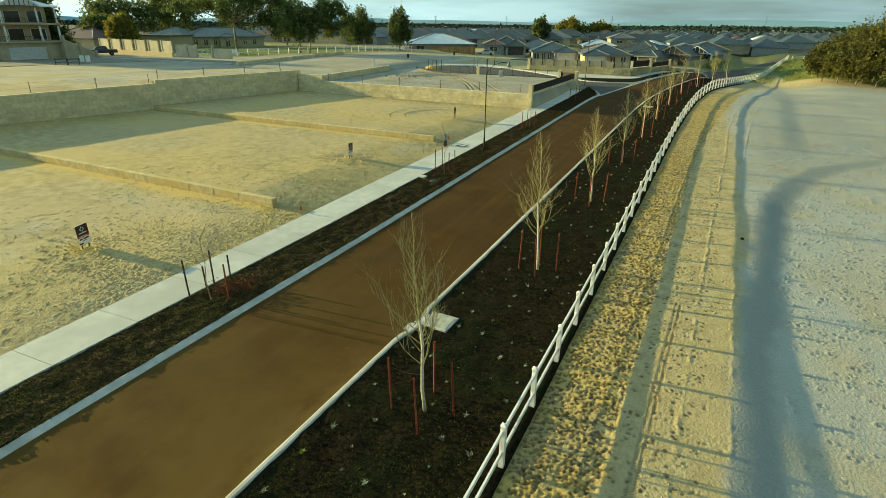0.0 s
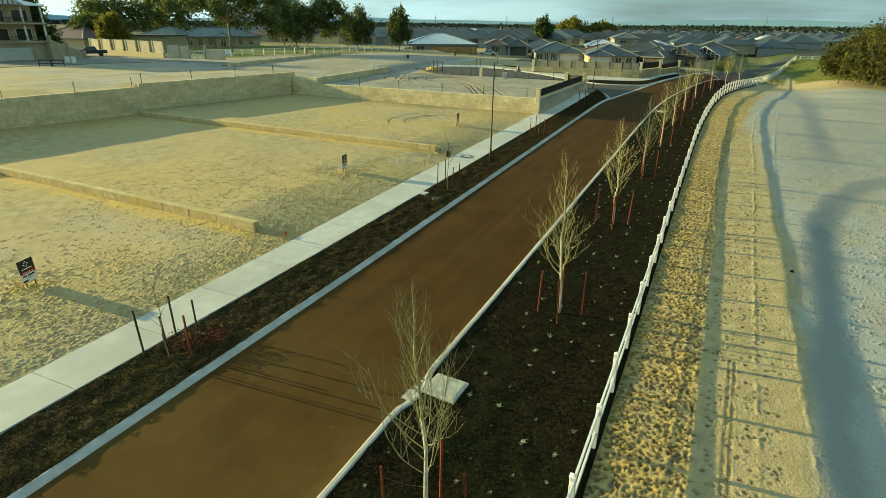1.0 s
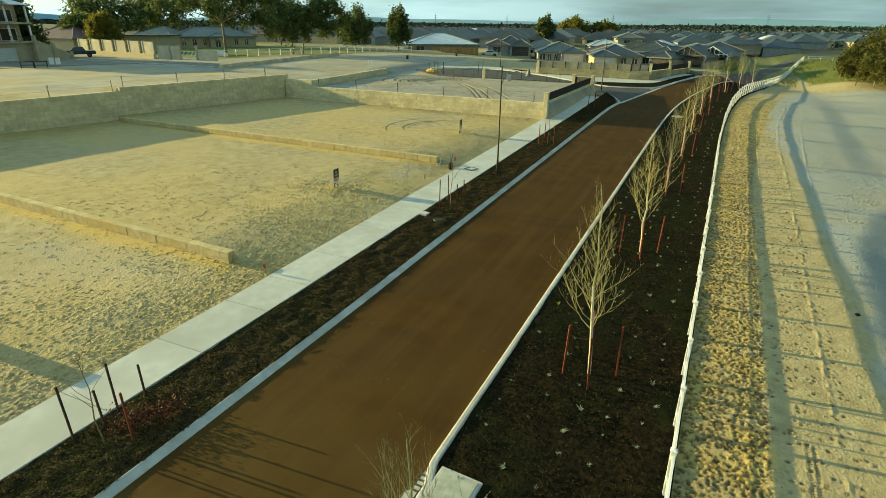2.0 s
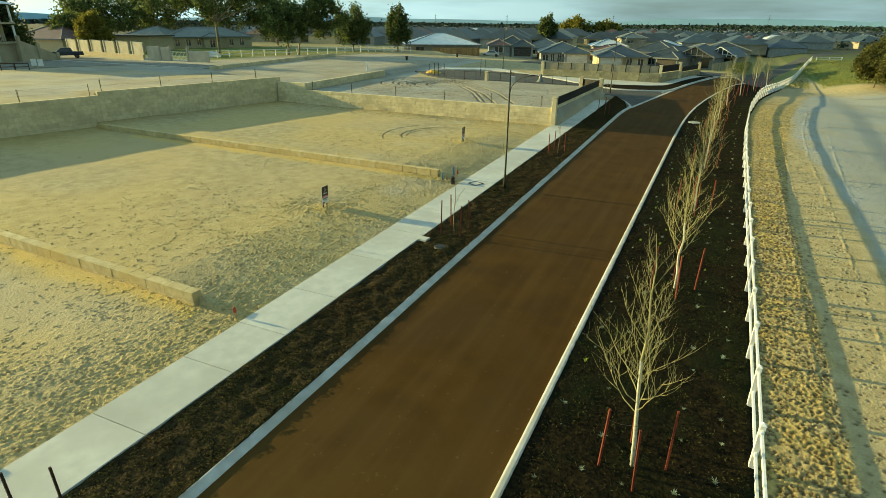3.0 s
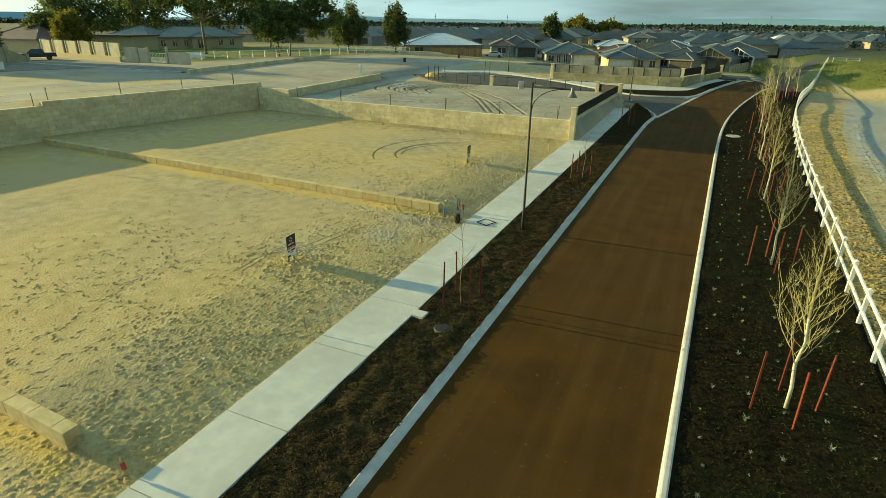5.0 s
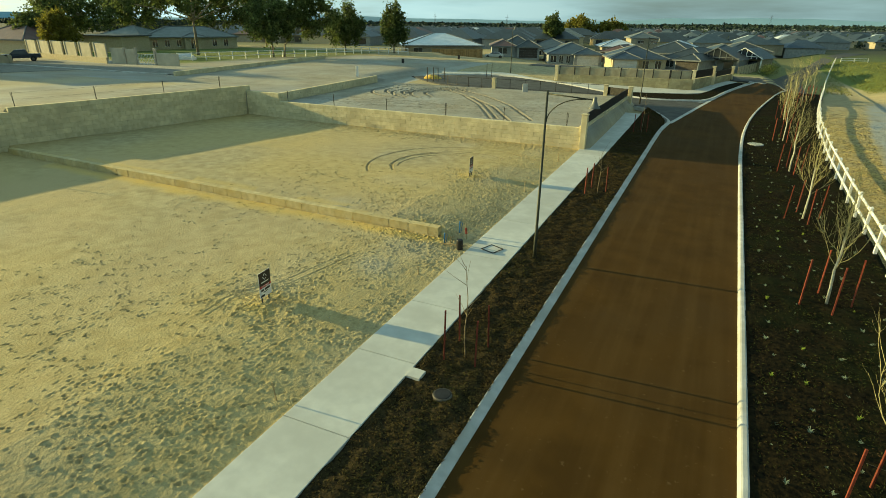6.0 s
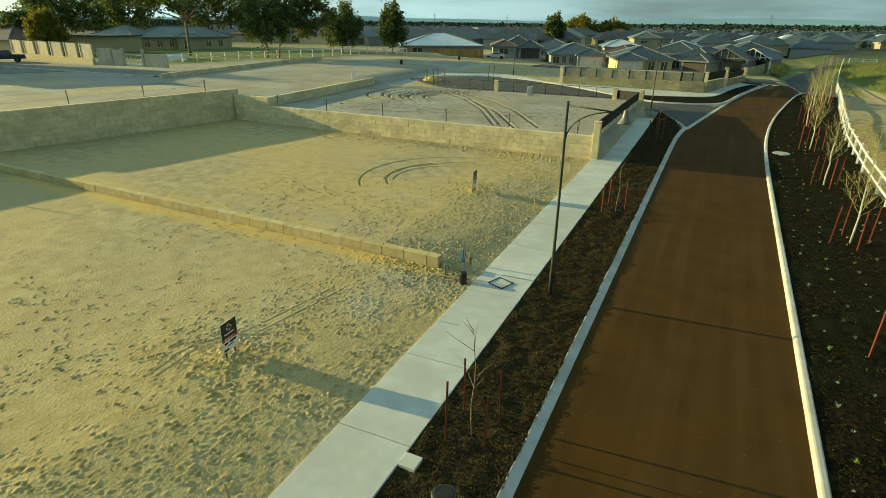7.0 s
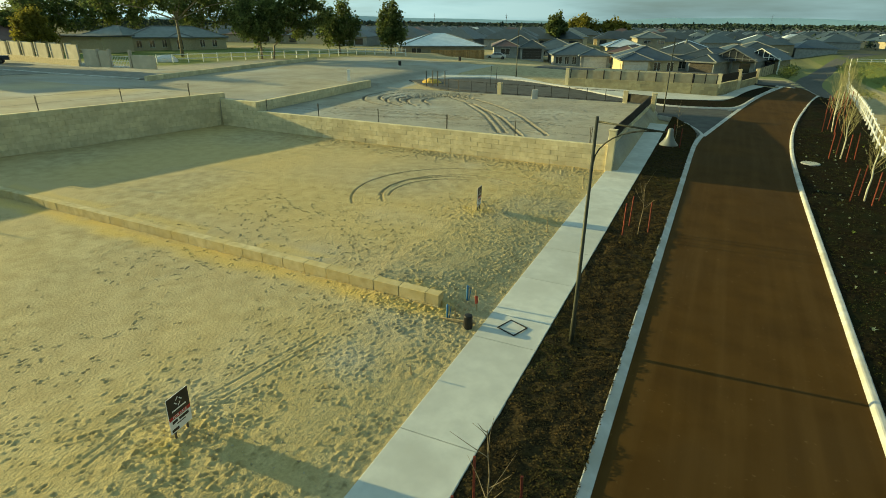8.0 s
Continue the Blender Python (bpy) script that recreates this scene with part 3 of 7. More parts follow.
def sheet(xs, ys, dents):
    """One rectangle of the ground: its points and the shares of fresh, pale, grassy, darkened, silty and shade-painted,
    and trampled sand.
    """
    X, Y = np.meshgrid(xs, ys)
    Z = land(X, Y)
    street = (X > PATH_L) & (X < FENCE_X(Y) - 0.05) & (Y < 106)
    streets = street | ((X > -50) & (X < -8) & (Y > 78.3) & (Y < 96))
    loose = ~streets & (np.hypot(X, Y) < 140)
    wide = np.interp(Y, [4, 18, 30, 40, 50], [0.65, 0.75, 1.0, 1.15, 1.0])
    silt_shade = np.maximum(1 - step(0.35 * wide, 1.1 * wide, near_line(SILT_SHADE_1, X, Y) + 0.25 * lattice(X, Y, 1.3, 91) + 0.1 * lattice(X, Y, 0.4, 93)), 0.6 * (1 - step(0.4, 1.6, near_line(SHADE_BAND_2, X, Y) + 0.4 * lattice(X, Y, 2.6, 92))))
    # grazing shade over the far sand, put into the same bluish tint
    shaded_sand = 0.6 * step(34, 50, Y) * step(4.0, 8.0, X - FENCE_X(Y)) * step(112, 100, Y) * (X < 40) * np.clip(0.75 + 0.5 * lattice(X, Y, 5.0, 94) + 0.2 * lattice(X, Y, 1.5, 95), 0, 1)
    # broad swell and crumbs of the sand
    Z += np.where(loose, 0.022 * lattice(X, Y, 3.1, 1) + 0.007 * lattice(X, Y, 0.9, 2), 0)
    churn = np.clip(step(-25.5, -20.5, X) * (X < PATH_L) * (Y < W3_Y) * (0.75 + 0.5 * lattice(X, Y, 1.7, 74)) + 0.40 * lattice(X, Y, 4.0, 8) * (X < PATH_L) * (X > -40), 0, 1)
    for cx, cy, r in ((-22.5, 30.5, 2.2), (-23.8, 12.5, 2.2), (-22.3, 47.0, 2.0), (-20.0, 38.9, 2.2)):
        churn = np.maximum(churn, np.exp(-((X - cx) ** 2 + (Y - cy) ** 2) / r ** 2))
    off = X - FENCE_X(Y)
    strip = (off > -0.1) * (1 - step(-0.15, 0.3, off - STRIP(Y) + 0.25 * lattice(X, Y, 0.8, 16))) * (Y < 110)
    margin = (off > 0) * (off < 5.3) * (Y < 60) * 0.3
    churn = np.where(loose, np.maximum(np.maximum(churn, strip), margin), 0) * (1 - silt_shade)
    Z += 0.014 * churn * np.clip(lattice(X, Y, 0.31, 3), -0.2, 1) ** 2 + 0.010 * churn * lattice(X, Y, 0.13, 4) + 0.007 * churn * lattice(X, Y, 0.07, 19)
    Z = np.where(street, Z - 0.35, Z)
    Z = np.where(streets & ~street, Z - 0.12, Z)

    # pits coloured darker: dampness and their shade put into one tint
    darkening = np.zeros_like(X)
    reach = 2.2 * dents[:, 3]
    inside = (dents[:, 0] > xs[0] - reach) & (dents[:, 0] < xs[-1] + reach) & (dents[:, 1] > ys[0] - reach) & (dents[:, 1] < ys[-1] + reach)
    for px, py, turn, a, b, deep, rim, damp_shade in dents[inside]:
        i0, i1 = np.searchsorted(xs, (px - 2.2 * a, px + 2.2 * a))
        j0, j1 = np.searchsorted(ys, (py - 2.2 * a, py + 2.2 * a))
        if i1 == i0 or j1 == j0:
            continue
        dx, dy = X[j0:j1, i0:i1] - px, Y[j0:j1, i0:i1] - py
        u, v = dx * math.cos(turn) + dy * math.sin(turn), -dx * math.sin(turn) + dy * math.cos(turn)
        q = (u / a) ** 2 + (v / b) ** 2
        if damp_shade:
            darkening[j0:j1, i0:i1] = np.maximum(darkening[j0:j1, i0:i1], damp_shade * np.exp(-q * q * 0.7))
        keep = loose[j0:j1, i0:i1] * (1 - 0.85 * silt_shade[j0:j1, i0:i1])
        Z[j0:j1, i0:i1] += keep * (-deep * np.exp(-q * q * 1.1) + deep * rim * np.exp(-(np.sqrt(q) - 1.3) ** 2 * 9))

    fresh = np.zeros_like(X)
    for wy, x0 in ((W1_Y, -20.5), (W2_Y, -20.0)):
        fresh = np.maximum(fresh, np.exp(-((Y - wy + 0.55 + 0.25 * lattice(X, Y, 1.1, 9)) / 0.55) ** 2) * (X < x0 + 0.5) * (X > -48) * (0.85 + 0.2 * lattice(X, Y, 0.8, 5)))
        fresh = np.maximum(fresh, 0.5 * np.exp(-((Y - wy - 0.5) / 0.4) ** 2) * (X < x0) * (X > -48) * (lattice(X, Y, 1.6, 15) > 0))
    for cx, cy in ((-22.6, 30.3), (-23.9, 12.4), (-22.4, 46.9)):
        fresh = np.maximum(fresh, 0.9 * np.exp(-((X - cx) ** 2 + (Y - cy) ** 2) / 1.1 ** 2) * (0.8 + 0.4 * lattice(X, Y, 0.5, 6)))
    fresh = np.maximum(fresh, 0.72 * strip * (0.8 + 0.5 * lattice(X, Y, 0.7, 7)) * step(95, 70, Y))
    fresh = np.maximum(fresh, 0.12 * (off > 0) * (off < 5.2) * (Y < 60) * (0.8 + 0.5 * lattice(X, Y, 0.9, 27)))
    fresh = np.maximum(fresh, 0.38 * (X < PATH_L) * (Y < W3_Y) * np.clip(lattice(X, Y, 5.5, 21) + 0.55, 0, 1))
    pale = step(-0.3, 0.6, off - np.interp(Y, [0, 35, 50, 65, 100], [5.0, 5.3, 4.6, 3.6, 4.4]) + 0.3 * lattice(X, Y, 2.2, 11)) * (Y < 100) * (X < 30)
    pale *= 0.8 + 0.35 * lattice(X, Y, 1.7, 28)
    pale = np.maximum(pale, 0.5 * (X < PATH_L) * (X > -30) * (Y < W3_Y) * np.clip(lattice(X, Y, 2.6, 31) - 0.15, 0, 1))
    pale = np.maximum(pale, 0.75 * np.exp(-((X + 20.9) ** 2 + (Y - 34.6) ** 2) / 0.8))
    pale = np.maximum(pale, (0.72 + 0.25 * lattice(X, Y, 6.0, 33)) * (((X < REAR_X(Y) - 0.3) & (Y < 58)) | ((X < -46) & (Y >= 58) & (Y < 110)) | ((X < -18) & (Y > W3_Y) & (Y < 79))))
    raised = ((X < REAR_X(Y) - 0.3) & (Y < 58)) | ((X < C_LEFT(Y)) & (Y >= 58) & (Y < 112) & (X > -84)) | ((X < -18) & (Y > W3_Y) & (Y < 79))
    # raised lots mottled darker in the same tint
    darkening = np.maximum(darkening, raised * np.clip(0.20 + 0.16 * lattice(X, Y, 2.3, 35) + 0.10 * lattice(X, Y, 0.7, 36), 0, 1))
    far = np.hypot(X, Y)
    green = step(0.0, 3.0, X - FENCE_X(Y) + 1.5 * lattice(X, Y, 5, 12) - 7.5 * step(134, 116, Y)) * step(114, 128, Y) * (X < 60)
    green *= 1 - 0.9 * np.exp(-((X - np.interp(Y, [100, 120, 140, 170], [7.2, 8.6, 10.4, 14.0]) + 0.4 * lattice(X, Y, 3, 17)) / 1.1) ** 2)
    green *= 0.62 + 0.38 * lattice(X, Y, 1.9, 18)
    green = np.maximum(green, step(21, 25, X + 0.5 * (Y - 102)) * step(88, 96, Y) * (X > 11))
    green = np.maximum(green, step(150, 260, far + 20 * lattice(X, Y, 60, 13)) * 0.75)
    green = np.maximum(green, 0.75 * step(114, 118, Y) * (X > -16) * (X < FENCE_X(Y) + 0.5) * (Y < 330))
    lawn = step(-80, -84, X + 1.0 * lattice(X, Y, 4, 14)) * step(74, 78, Y) * step(128, 118, Y)
    verge = step(-74, -76, X) * step(96, 99, Y) * step(126, 120, Y)
    green = np.maximum(green, np.maximum(lawn, verge * 0.8))
    scrub = step(170, 300, far)
    shares = np.stack([darkening, fresh, pale, np.maximum(silt_shade, shaded_sand) * loose, green, scrub, churn], -1)
    return np.stack([X, Y, Z], -1), np.clip(shares, 0, 1)


def ground_sheet():
    """The whole ground as one mesh of rectangles, finest where the sand lies near; each rectangle's rim has a short skirt."""
    grow = np.array([90, 110, 135, 165, 200, 250, 310, 400, 520, 700, 950, 1300, 1800, 2600, 3600, 4600.0])
    west, east = -grow[::-1] - 30, grow
    north = np.concatenate([lines((79, 82, 0.25), (82, 90, 0.5), (90, 98, 0.2), (98, 110, 0.8), (110, 160, 4)), grow[5:] - 35])
    south = np.array([-900, -300, -120, -60, -30, -15, -6, -2, 0, 2, 4, 6.0])
    L = lines
    patches = [
        (np.concatenate([west, L((-115, -62, 2.0), (-62, -58, 0.5), (-58, -8, 0.5), (-8, 16, 1.0), (16, 60, 3)), east]), south),
        (np.concatenate([west, L((-115, -62, 2.0), (-62, -58, 0.5))]), L((6, 58.6, 0.25), (58.6, 79, 0.5))),
        (L((-58, -48.8, 0.22), (-48.8, -44, 0.11)), L((6, 79, 0.2))),
        (L((-44, -33, 0.095)), L((6, 58.6, 0.095))),
        (L((-44, -18.2, 0.125)), L((58.6, 79, 0.125))),
        (L((-33, -18.2, 0.037)), L((6, 44, 0.042))),
        (L((-33, -18.2, 0.058)), L((44, 58.6, 0.062))),
        (L((-18.2, -3.5, 0.7)), L((6, 79, 0.5))),
        (L((-3.5, 3.0, 0.045)), L((7, 44, 0.047))),
        (L((-3.5, 3.0, 0.2)), L((6, 7, 0.2))),
        (L((-3.5, 3.0, 0.065)), L((44, 79, 0.075))),
        (L((3.0, 9.0, 0.058)), L((6, 44, 0.06))),
        (L((3.0, 9.0, 0.10)), L((44, 79, 0.12))),
        (np.concatenate([L((9, 16, 0.15), (16, 40, 0.8), (40, 60, 4)), east]), L((6, 44, 0.2), (44, 79, 0.3))),
        (np.concatenate([west, L((-115, -62, 2.0), (-62, -58, 0.5), (-58, -8, 0.25), (-8, 16, 0.4), (16, 60, 2)), east]), north)]
    dents = marks()
    points, shares, quads, total = [], [], [], 0
    for xs, ys in patches:
        P, S = sheet(xs, ys, dents)
        ny, nx = len(ys), len(xs)
        idx = np.arange(nx * ny).reshape(ny, nx)
        points.append(P.reshape(-1, 3))
        shares.append(S.reshape(-1, S.shape[-1]))
        quads.append(total + np.stack([idx[:-1, :-1], idx[:-1, 1:], idx[1:, 1:], idx[1:, :-1]], -1).reshape(-1, 4))
        total += nx * ny
        rim = np.concatenate([idx[0, :], idx[1:, -1], idx[-1, -2::-1], idx[-2::-1, 0]])
        n = len(rim)
        top, low = points[-1][rim], points[-1][rim] - (0, 0, 0.08)
        points += [top, low]
        shares += [shares[-1][rim]] * 2
        k = np.arange(n - 1)
        quads.append(total + np.stack([k, n + k, n + k + 1, k + 1], -1))
        total += 2 * n
    ob = from_arrays("ground", np.concatenate(points), np.concatenate(quads), SAND, smooth=True)
    shares = np.concatenate(shares).astype(np.float32)
    for k, label in enumerate(("darkening", "fresh", "pale", "silt_shade", "grass", "scrub", "churn")):
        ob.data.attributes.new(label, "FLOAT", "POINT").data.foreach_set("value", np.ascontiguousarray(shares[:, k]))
    return tagged(ob, "pale yellow-grey sand of bare building lots, trampled and rutted", "ground", kind="structure")


ground_sheet()


def strip_surface(name, left, right, ys, rise, mat, label, category, bumps=0.0, across=6, skirt=0.3, seed=1):
    """A surface that follows the street between two edges, with closed sides."""
    ys = np.asarray(ys, float)
    cols = np.linspace(0, 1, across + 1)
    L, R = np.array([left(y) for y in ys]), np.array([right(y) for y in ys])
    X = L[:, None] + (R - L)[:, None] * cols
    Y = np.repeat(ys[:, None], across + 1, 1)
    Z = grade(X, Y) + rise
    if bumps:
        Z = Z + bumps * (0.6 * lattice(X, Y, 0.45, seed) + 0.4 * lattice(X, Y, 0.19, seed + 1)) + bumps * 0.6
    X, Y = np.hstack([X[:, :1], X, X[:, -1:]]), np.hstack([Y[:, :1], Y, Y[:, -1:]])
    Z = np.hstack([Z[:, :1] - skirt, Z, Z[:, -1:] - skirt])
    n, m = X.shape
    idx = np.arange(n * m).reshape(n, m)
    quads = np.stack([idx[:-1, :-1], idx[:-1, 1:], idx[1:, 1:], idx[1:, :-1]], -1).reshape(-1, 4)
    ob = from_arrays(name, np.stack([X, Y, Z], -1).reshape(-1, 3), quads, mat, smooth=bool(bumps))
    return tagged(ob, label, category, kind="structure")


def sweep(name, points, profile, mat, label, category, z=None, kind="structure"):
    """A profile of (sideways, height) carried along a plan polyline on the street's grade; sideways is to the right of the way."""
    pts = [Vector((x, y)) for x, y in points]
    bm = bmesh.new()
    rings = []
    for i, p in enumerate(pts):
        d = (pts[min(i + 1, len(pts) - 1)] - pts[max(i - 1, 0)]).normalized()
        side = Vector((d.y, -d.x))
        ring = []
        for s, h in profile:
            q = p + side * s
            ring.append(bm.verts.new((q.x, q.y, (float(grade(q.x, q.y)) if z is None else z(q.x, q.y)) + h)))
        rings.append(ring)
    for a, b in zip(rings, rings[1:]):
        for k in range(len(profile) - 1):
            bm.faces.new((a[k], b[k], b[k + 1], a[k + 1]))
    bm.faces.new(rings[0])
    bm.faces.new(rings[-1][::-1])
    ob = link_mesh(name, bm, mat)
    return tagged(ob, label, category, kind=kind)


def smooth_line(points, n):
    """A rounded polyline through points (Catmull-Rom)."""
    p = [Vector(q) for q in points]
    p = [2 * p[0] - p[1], *p, 2 * p[-1] - p[-2]]
    out = []
    for i in range(1, len(p) - 2):
        for k in range(n):
            t = k / n
            a, b, c, d = p[i - 1], p[i], p[i + 1], p[i + 2]
            out.append(0.5 * (2 * b + (c - a) * t + (2 * a - 5 * b + 4 * c - d) * t * t + (3 * b - a - 3 * c + d) * t ** 3))
    return out + [p[-2]]


# ---- the street ----
YS = np.concatenate([np.arange(-12, 60, 3.0), np.arange(60, 106.1, 1.0)])
strip_surface("road", lambda y: float(EDGE_L(y)), lambda y: float(KERB_R(y)) - 0.22, YS, 0.0, ROAD, "red-brown asphalt street, clean and new", "road", across=8)
KL = smooth_line([(-14.06, -12), (-14.06, 20), (-14.06, 50), (-14.05, 64), (-13.95, 68), (-13.75, 71.0), (-14.5, 73.4), (-15.6, 75.6), (-17.0, 77.0), (-19.0, 77.6)], 6)
sweep("kerb_1", KL, [(-0.16, -0.3), (-0.16, 0.085), (-0.15, 0.095), (-0.13, 0.095), (0.08, 0.028), (0.12, 0.010), (0.13, -0.3)], KERB, "low pale concrete kerb between verge and street", "kerb")
KR = smooth_line([(float(KERB_R(y)) - 0.14, y) for y in (-12, 5, 10.5, 12.6, 13.6, 14.6, 15.6, 16.6, 25, 40, 55, 62, 68, 74, 80, 86, 92, 98, 103.5)], 4)
KR = [Vector((p.x + 0.2 * math.exp(-((p.y - 14.1) / 0.75) ** 4), p.y)) for p in KR]
sweep("kerb_2", KR, [(-0.09, -0.3), (-0.09, 0.02), (-0.075, 0.08), (-0.04, 0.14), (0.0, 0.155), (0.09, 0.155), (0.13, 0.13), (0.13, -0.3)], KERB, "pale concrete kerb along the planted bed", "kerb")
sweep("flush_kerb", smooth_line([(-13.62, 70.5), (-12.95, 74.2), (-11.55, 82), (-9.45, 93), (-7.05, 102.4), (-6.2, 105.8)], 6), [(-0.16, -0.2), (-0.16, 0.012), (0.16, 0.012), (0.16, -0.2)], KERB, "flush pale concrete edge strip across the side street", "kerb")
bed_ys = lambda a, b, d=0.16: np.arange(a, b, d)
strip_surface("verge_bed", lambda y: PATH_R + 0.0, lambda y: float(np.interp(y, [-20, 68, 70.8, 73.4, 75.6, 77], [-14.2, -14.2, -14.1, -14.75, -15.8, -16.4])), bed_ys(2, 77.0, 0.09), 0.035, VERGE_MULCH, "narrow mulched verge bed planted with low brown ground cover", "garden bed", bumps=0.075, across=28, seed=40)
strip_surface("planted_bed", lambda y: float(KERB_R(y)) - 0.02, lambda y: float(FENCE_X(y)) + 0.12, bed_ys(-6, 116), 0.07, MULCH, "wide dark mulched bed with rows of young tufts", "garden bed", bumps=0.06, across=34, seed=50)

path_slab = base("footpath", 0, 0, 0, "pale grey concrete footpath with saw-cut joints", "footpath", kind="structure")
JOINTS = [-12, -8, -5, -2, 1, 4, 6.8, 9.6, 12.6, 15.6, 18.4, 20.6, 23.3, 26.7, 29.9, 33.1, 37.4, 38.9, 41.7, 44.6, 47.4, 50.2, 53.0, 55.8, 58.6, 61.4, 64.2, 67.0, 70.0, 73.0]


def slab(y0, y1):
    bm = bmesh.new()
    lean = 0.06
    corners = [(PATH_L, y0 - lean), (PATH_R, y0 + lean), (PATH_R, y1 + lean), (PATH_L, y1 - lean)]
    rings = []
    for inset, h in ((0.0, -0.1), (0.0, 0.112), (0.012, 0.120)):
        ring = []
        for x, y in corners:
            cx, cy = (PATH_L + PATH_R) / 2, (y0 + y1) / 2
            qx, qy = x - math.copysign(inset + 0.001, x - cx), y - math.copysign(inset + 0.009, y - cy)
            ring.append(bm.verts.new((qx, qy, float(grade(qx, qy)) + h)))
        rings.append(ring)
    for a, b in zip(rings, rings[1:]):
        for k in range(4):
            bm.faces.new((a[k], a[(k + 1) % 4], b[(k + 1) % 4], b[k]))
    bm.faces.new(rings[-1])
    part("slab", bm, CONCRETE, path_slab)


for a, b in zip(JOINTS, JOINTS[1:]):
    slab(a, b)
bm = bmesh.new()
box(bm, PATH_R + 0.002, PATH_R + 0.42, 29.38, 29.78, float(grade(PATH_R, 29.5)) - 0.1, float(grade(PATH_R, 29.5)) + 0.15, 0.01)
part("kerb_stub", bm, CONCRETE, path_slab)


# ---- limestone walls ----
def block_mesh(name, length, height, thick, mat):
    bm = bmesh.new()
    box(bm, 0.004, length - 0.004, 0, thick, 0.004, height - 0.004, 0.010)
    me = bpy.data.meshes.new(name)
    bm.normal_update()
    bm.to_mesh(me)
    bm.free()
    me.materials.append(mat)
    return me


def block_wall(name, a, b, z0, z1, courses, label, thick=0.36, size=1.0, slope=0.0, mat=None):
    """A wall of sawn blocks in running bond from plan point a to b; the blocks' outer face lies to the right of the way from a to b."""
    rng = random.Random(name)
    ax, ay, bx, by = *a, *b
    length, turn = math.hypot(bx - ax, by - ay), math.degrees(math.atan2(by - ay, bx - ax))
    count = max(1, round(length / size))
    unit, tall = length / count, (z1 - z0) / courses
    slope_deg = math.degrees(math.atan(slope))
    wall = base(name, ax, ay, z0, label, "retaining wall", rz=turn, kind="structure")
    wall.matrix_basis = pose(ax, ay, z0, 0, 0, turn) @ pose(0, 0, 0, 0, -slope_deg, 0)
    bm = bmesh.new()
    box(bm, 0.02, length - 0.02, 0.025, thick - 0.025, -0.5, z1 - z0 - 0.02)
    part("core", bm, STONE_CORE, wall)
    mat = mat or STONE
    full, half = block_mesh("block", unit, tall, thick, mat), block_mesh("half_block", unit / 2, tall, thick, mat)
    for c in range(courses):
        x = 0.0
        while x < length - 0.01:
            short = (c % 2 == 1 and x < 0.01) or length - x < unit * 0.75
            piece("block", half if short else full, wall, pose(x, rng.uniform(-0.006, 0.006), c * tall, 0, 0, rng.uniform(-0.25, 0.25)))
            x += unit / 2 if short else unit
    return wall


def pillar(x, y, z0, z1, label="square limestone pillar with a flat cap"):
    ob = base("stone_pillar", x, y, z0, label, "pillar", "fence pillars")
    bm = bmesh.new()
    box(bm, -0.2, 0.2, -0.2, 0.2, -0.3, z1 - z0 - 0.08, 0.012)
    part("shaft", bm, STONE, ob)
    bm = bmesh.new()
    box(bm, -0.24, 0.24, -0.24, 0.24, z1 - z0 - 0.08, z1 - z0, 0.015)
    part("cap", bm, STONE, ob)
    return ob


block_wall("wall_rear_1", (-57.4, 7.0), (-53.52, 39.14), 0.85, REAR0 + 0.10, 9, "long high retaining wall of cream limestone blocks")
block_wall("wall_rear_2", (-53.5, 39.1), (-50.05, 57.9), 1.25, REAR1 + 0.08, 9, "high retaining wall of cream limestone blocks, in shade")
block_wall("wall_terrace_1", (-56.0, W1_Y - 0.18), (-20.5, W1_Y - 0.18), LOT0 - 0.28 + 0.035, LOTA + 0.05 + 0.035, 2, "low limestone block kerb wall between two sand lots", slope=-0.001, mat=STONE_LOW)
block_wall("wall_terrace_2", (-53.2, W2_Y - 0.18), (-20.0, W2_Y - 0.18), LOTA - 0.30 + 0.032, LOTB + 0.05 + 0.032, 2, "low limestone block wall stepping up to the next sand lot", slope=-0.001, mat=STONE_LOW)
block_wall("wall_terrace_3", (-49.9, W3_Y - 0.1), (-18.4, W3_Y - 0.1), LOTB - 0.28, LOTC + 0.10, 6, "limestone block retaining wall, sunlit, below a raised lot")
block_wall("wall_terrace_4", (-49.9, W3_Y - 0.08), (-46.0, W3_Y - 0.08), LOTC + 0.104, 4.10, 2, "upper courses of limestone blocks in the wall's corner")
block_wall("wall_corner", (-46.0, 57.6), (-48.2, 77.0), LOTC - 0.35, 4.10, 3, "limestone block wall between two raised lots")
for k in range(4):
    ya, yb = 57.5 + 4.85 * k, 57.5 + 4.85 * (k + 1)
    block_wall("wall_street_%d" % (k + 1), (-18.35, ya), (-18.35, yb - 0.01), float(grade(-18, ya)) - 0.1, 3.46 + 0.02 * k, 4, "pale limestone front wall beside the footpath, in shade", thick=0.3)


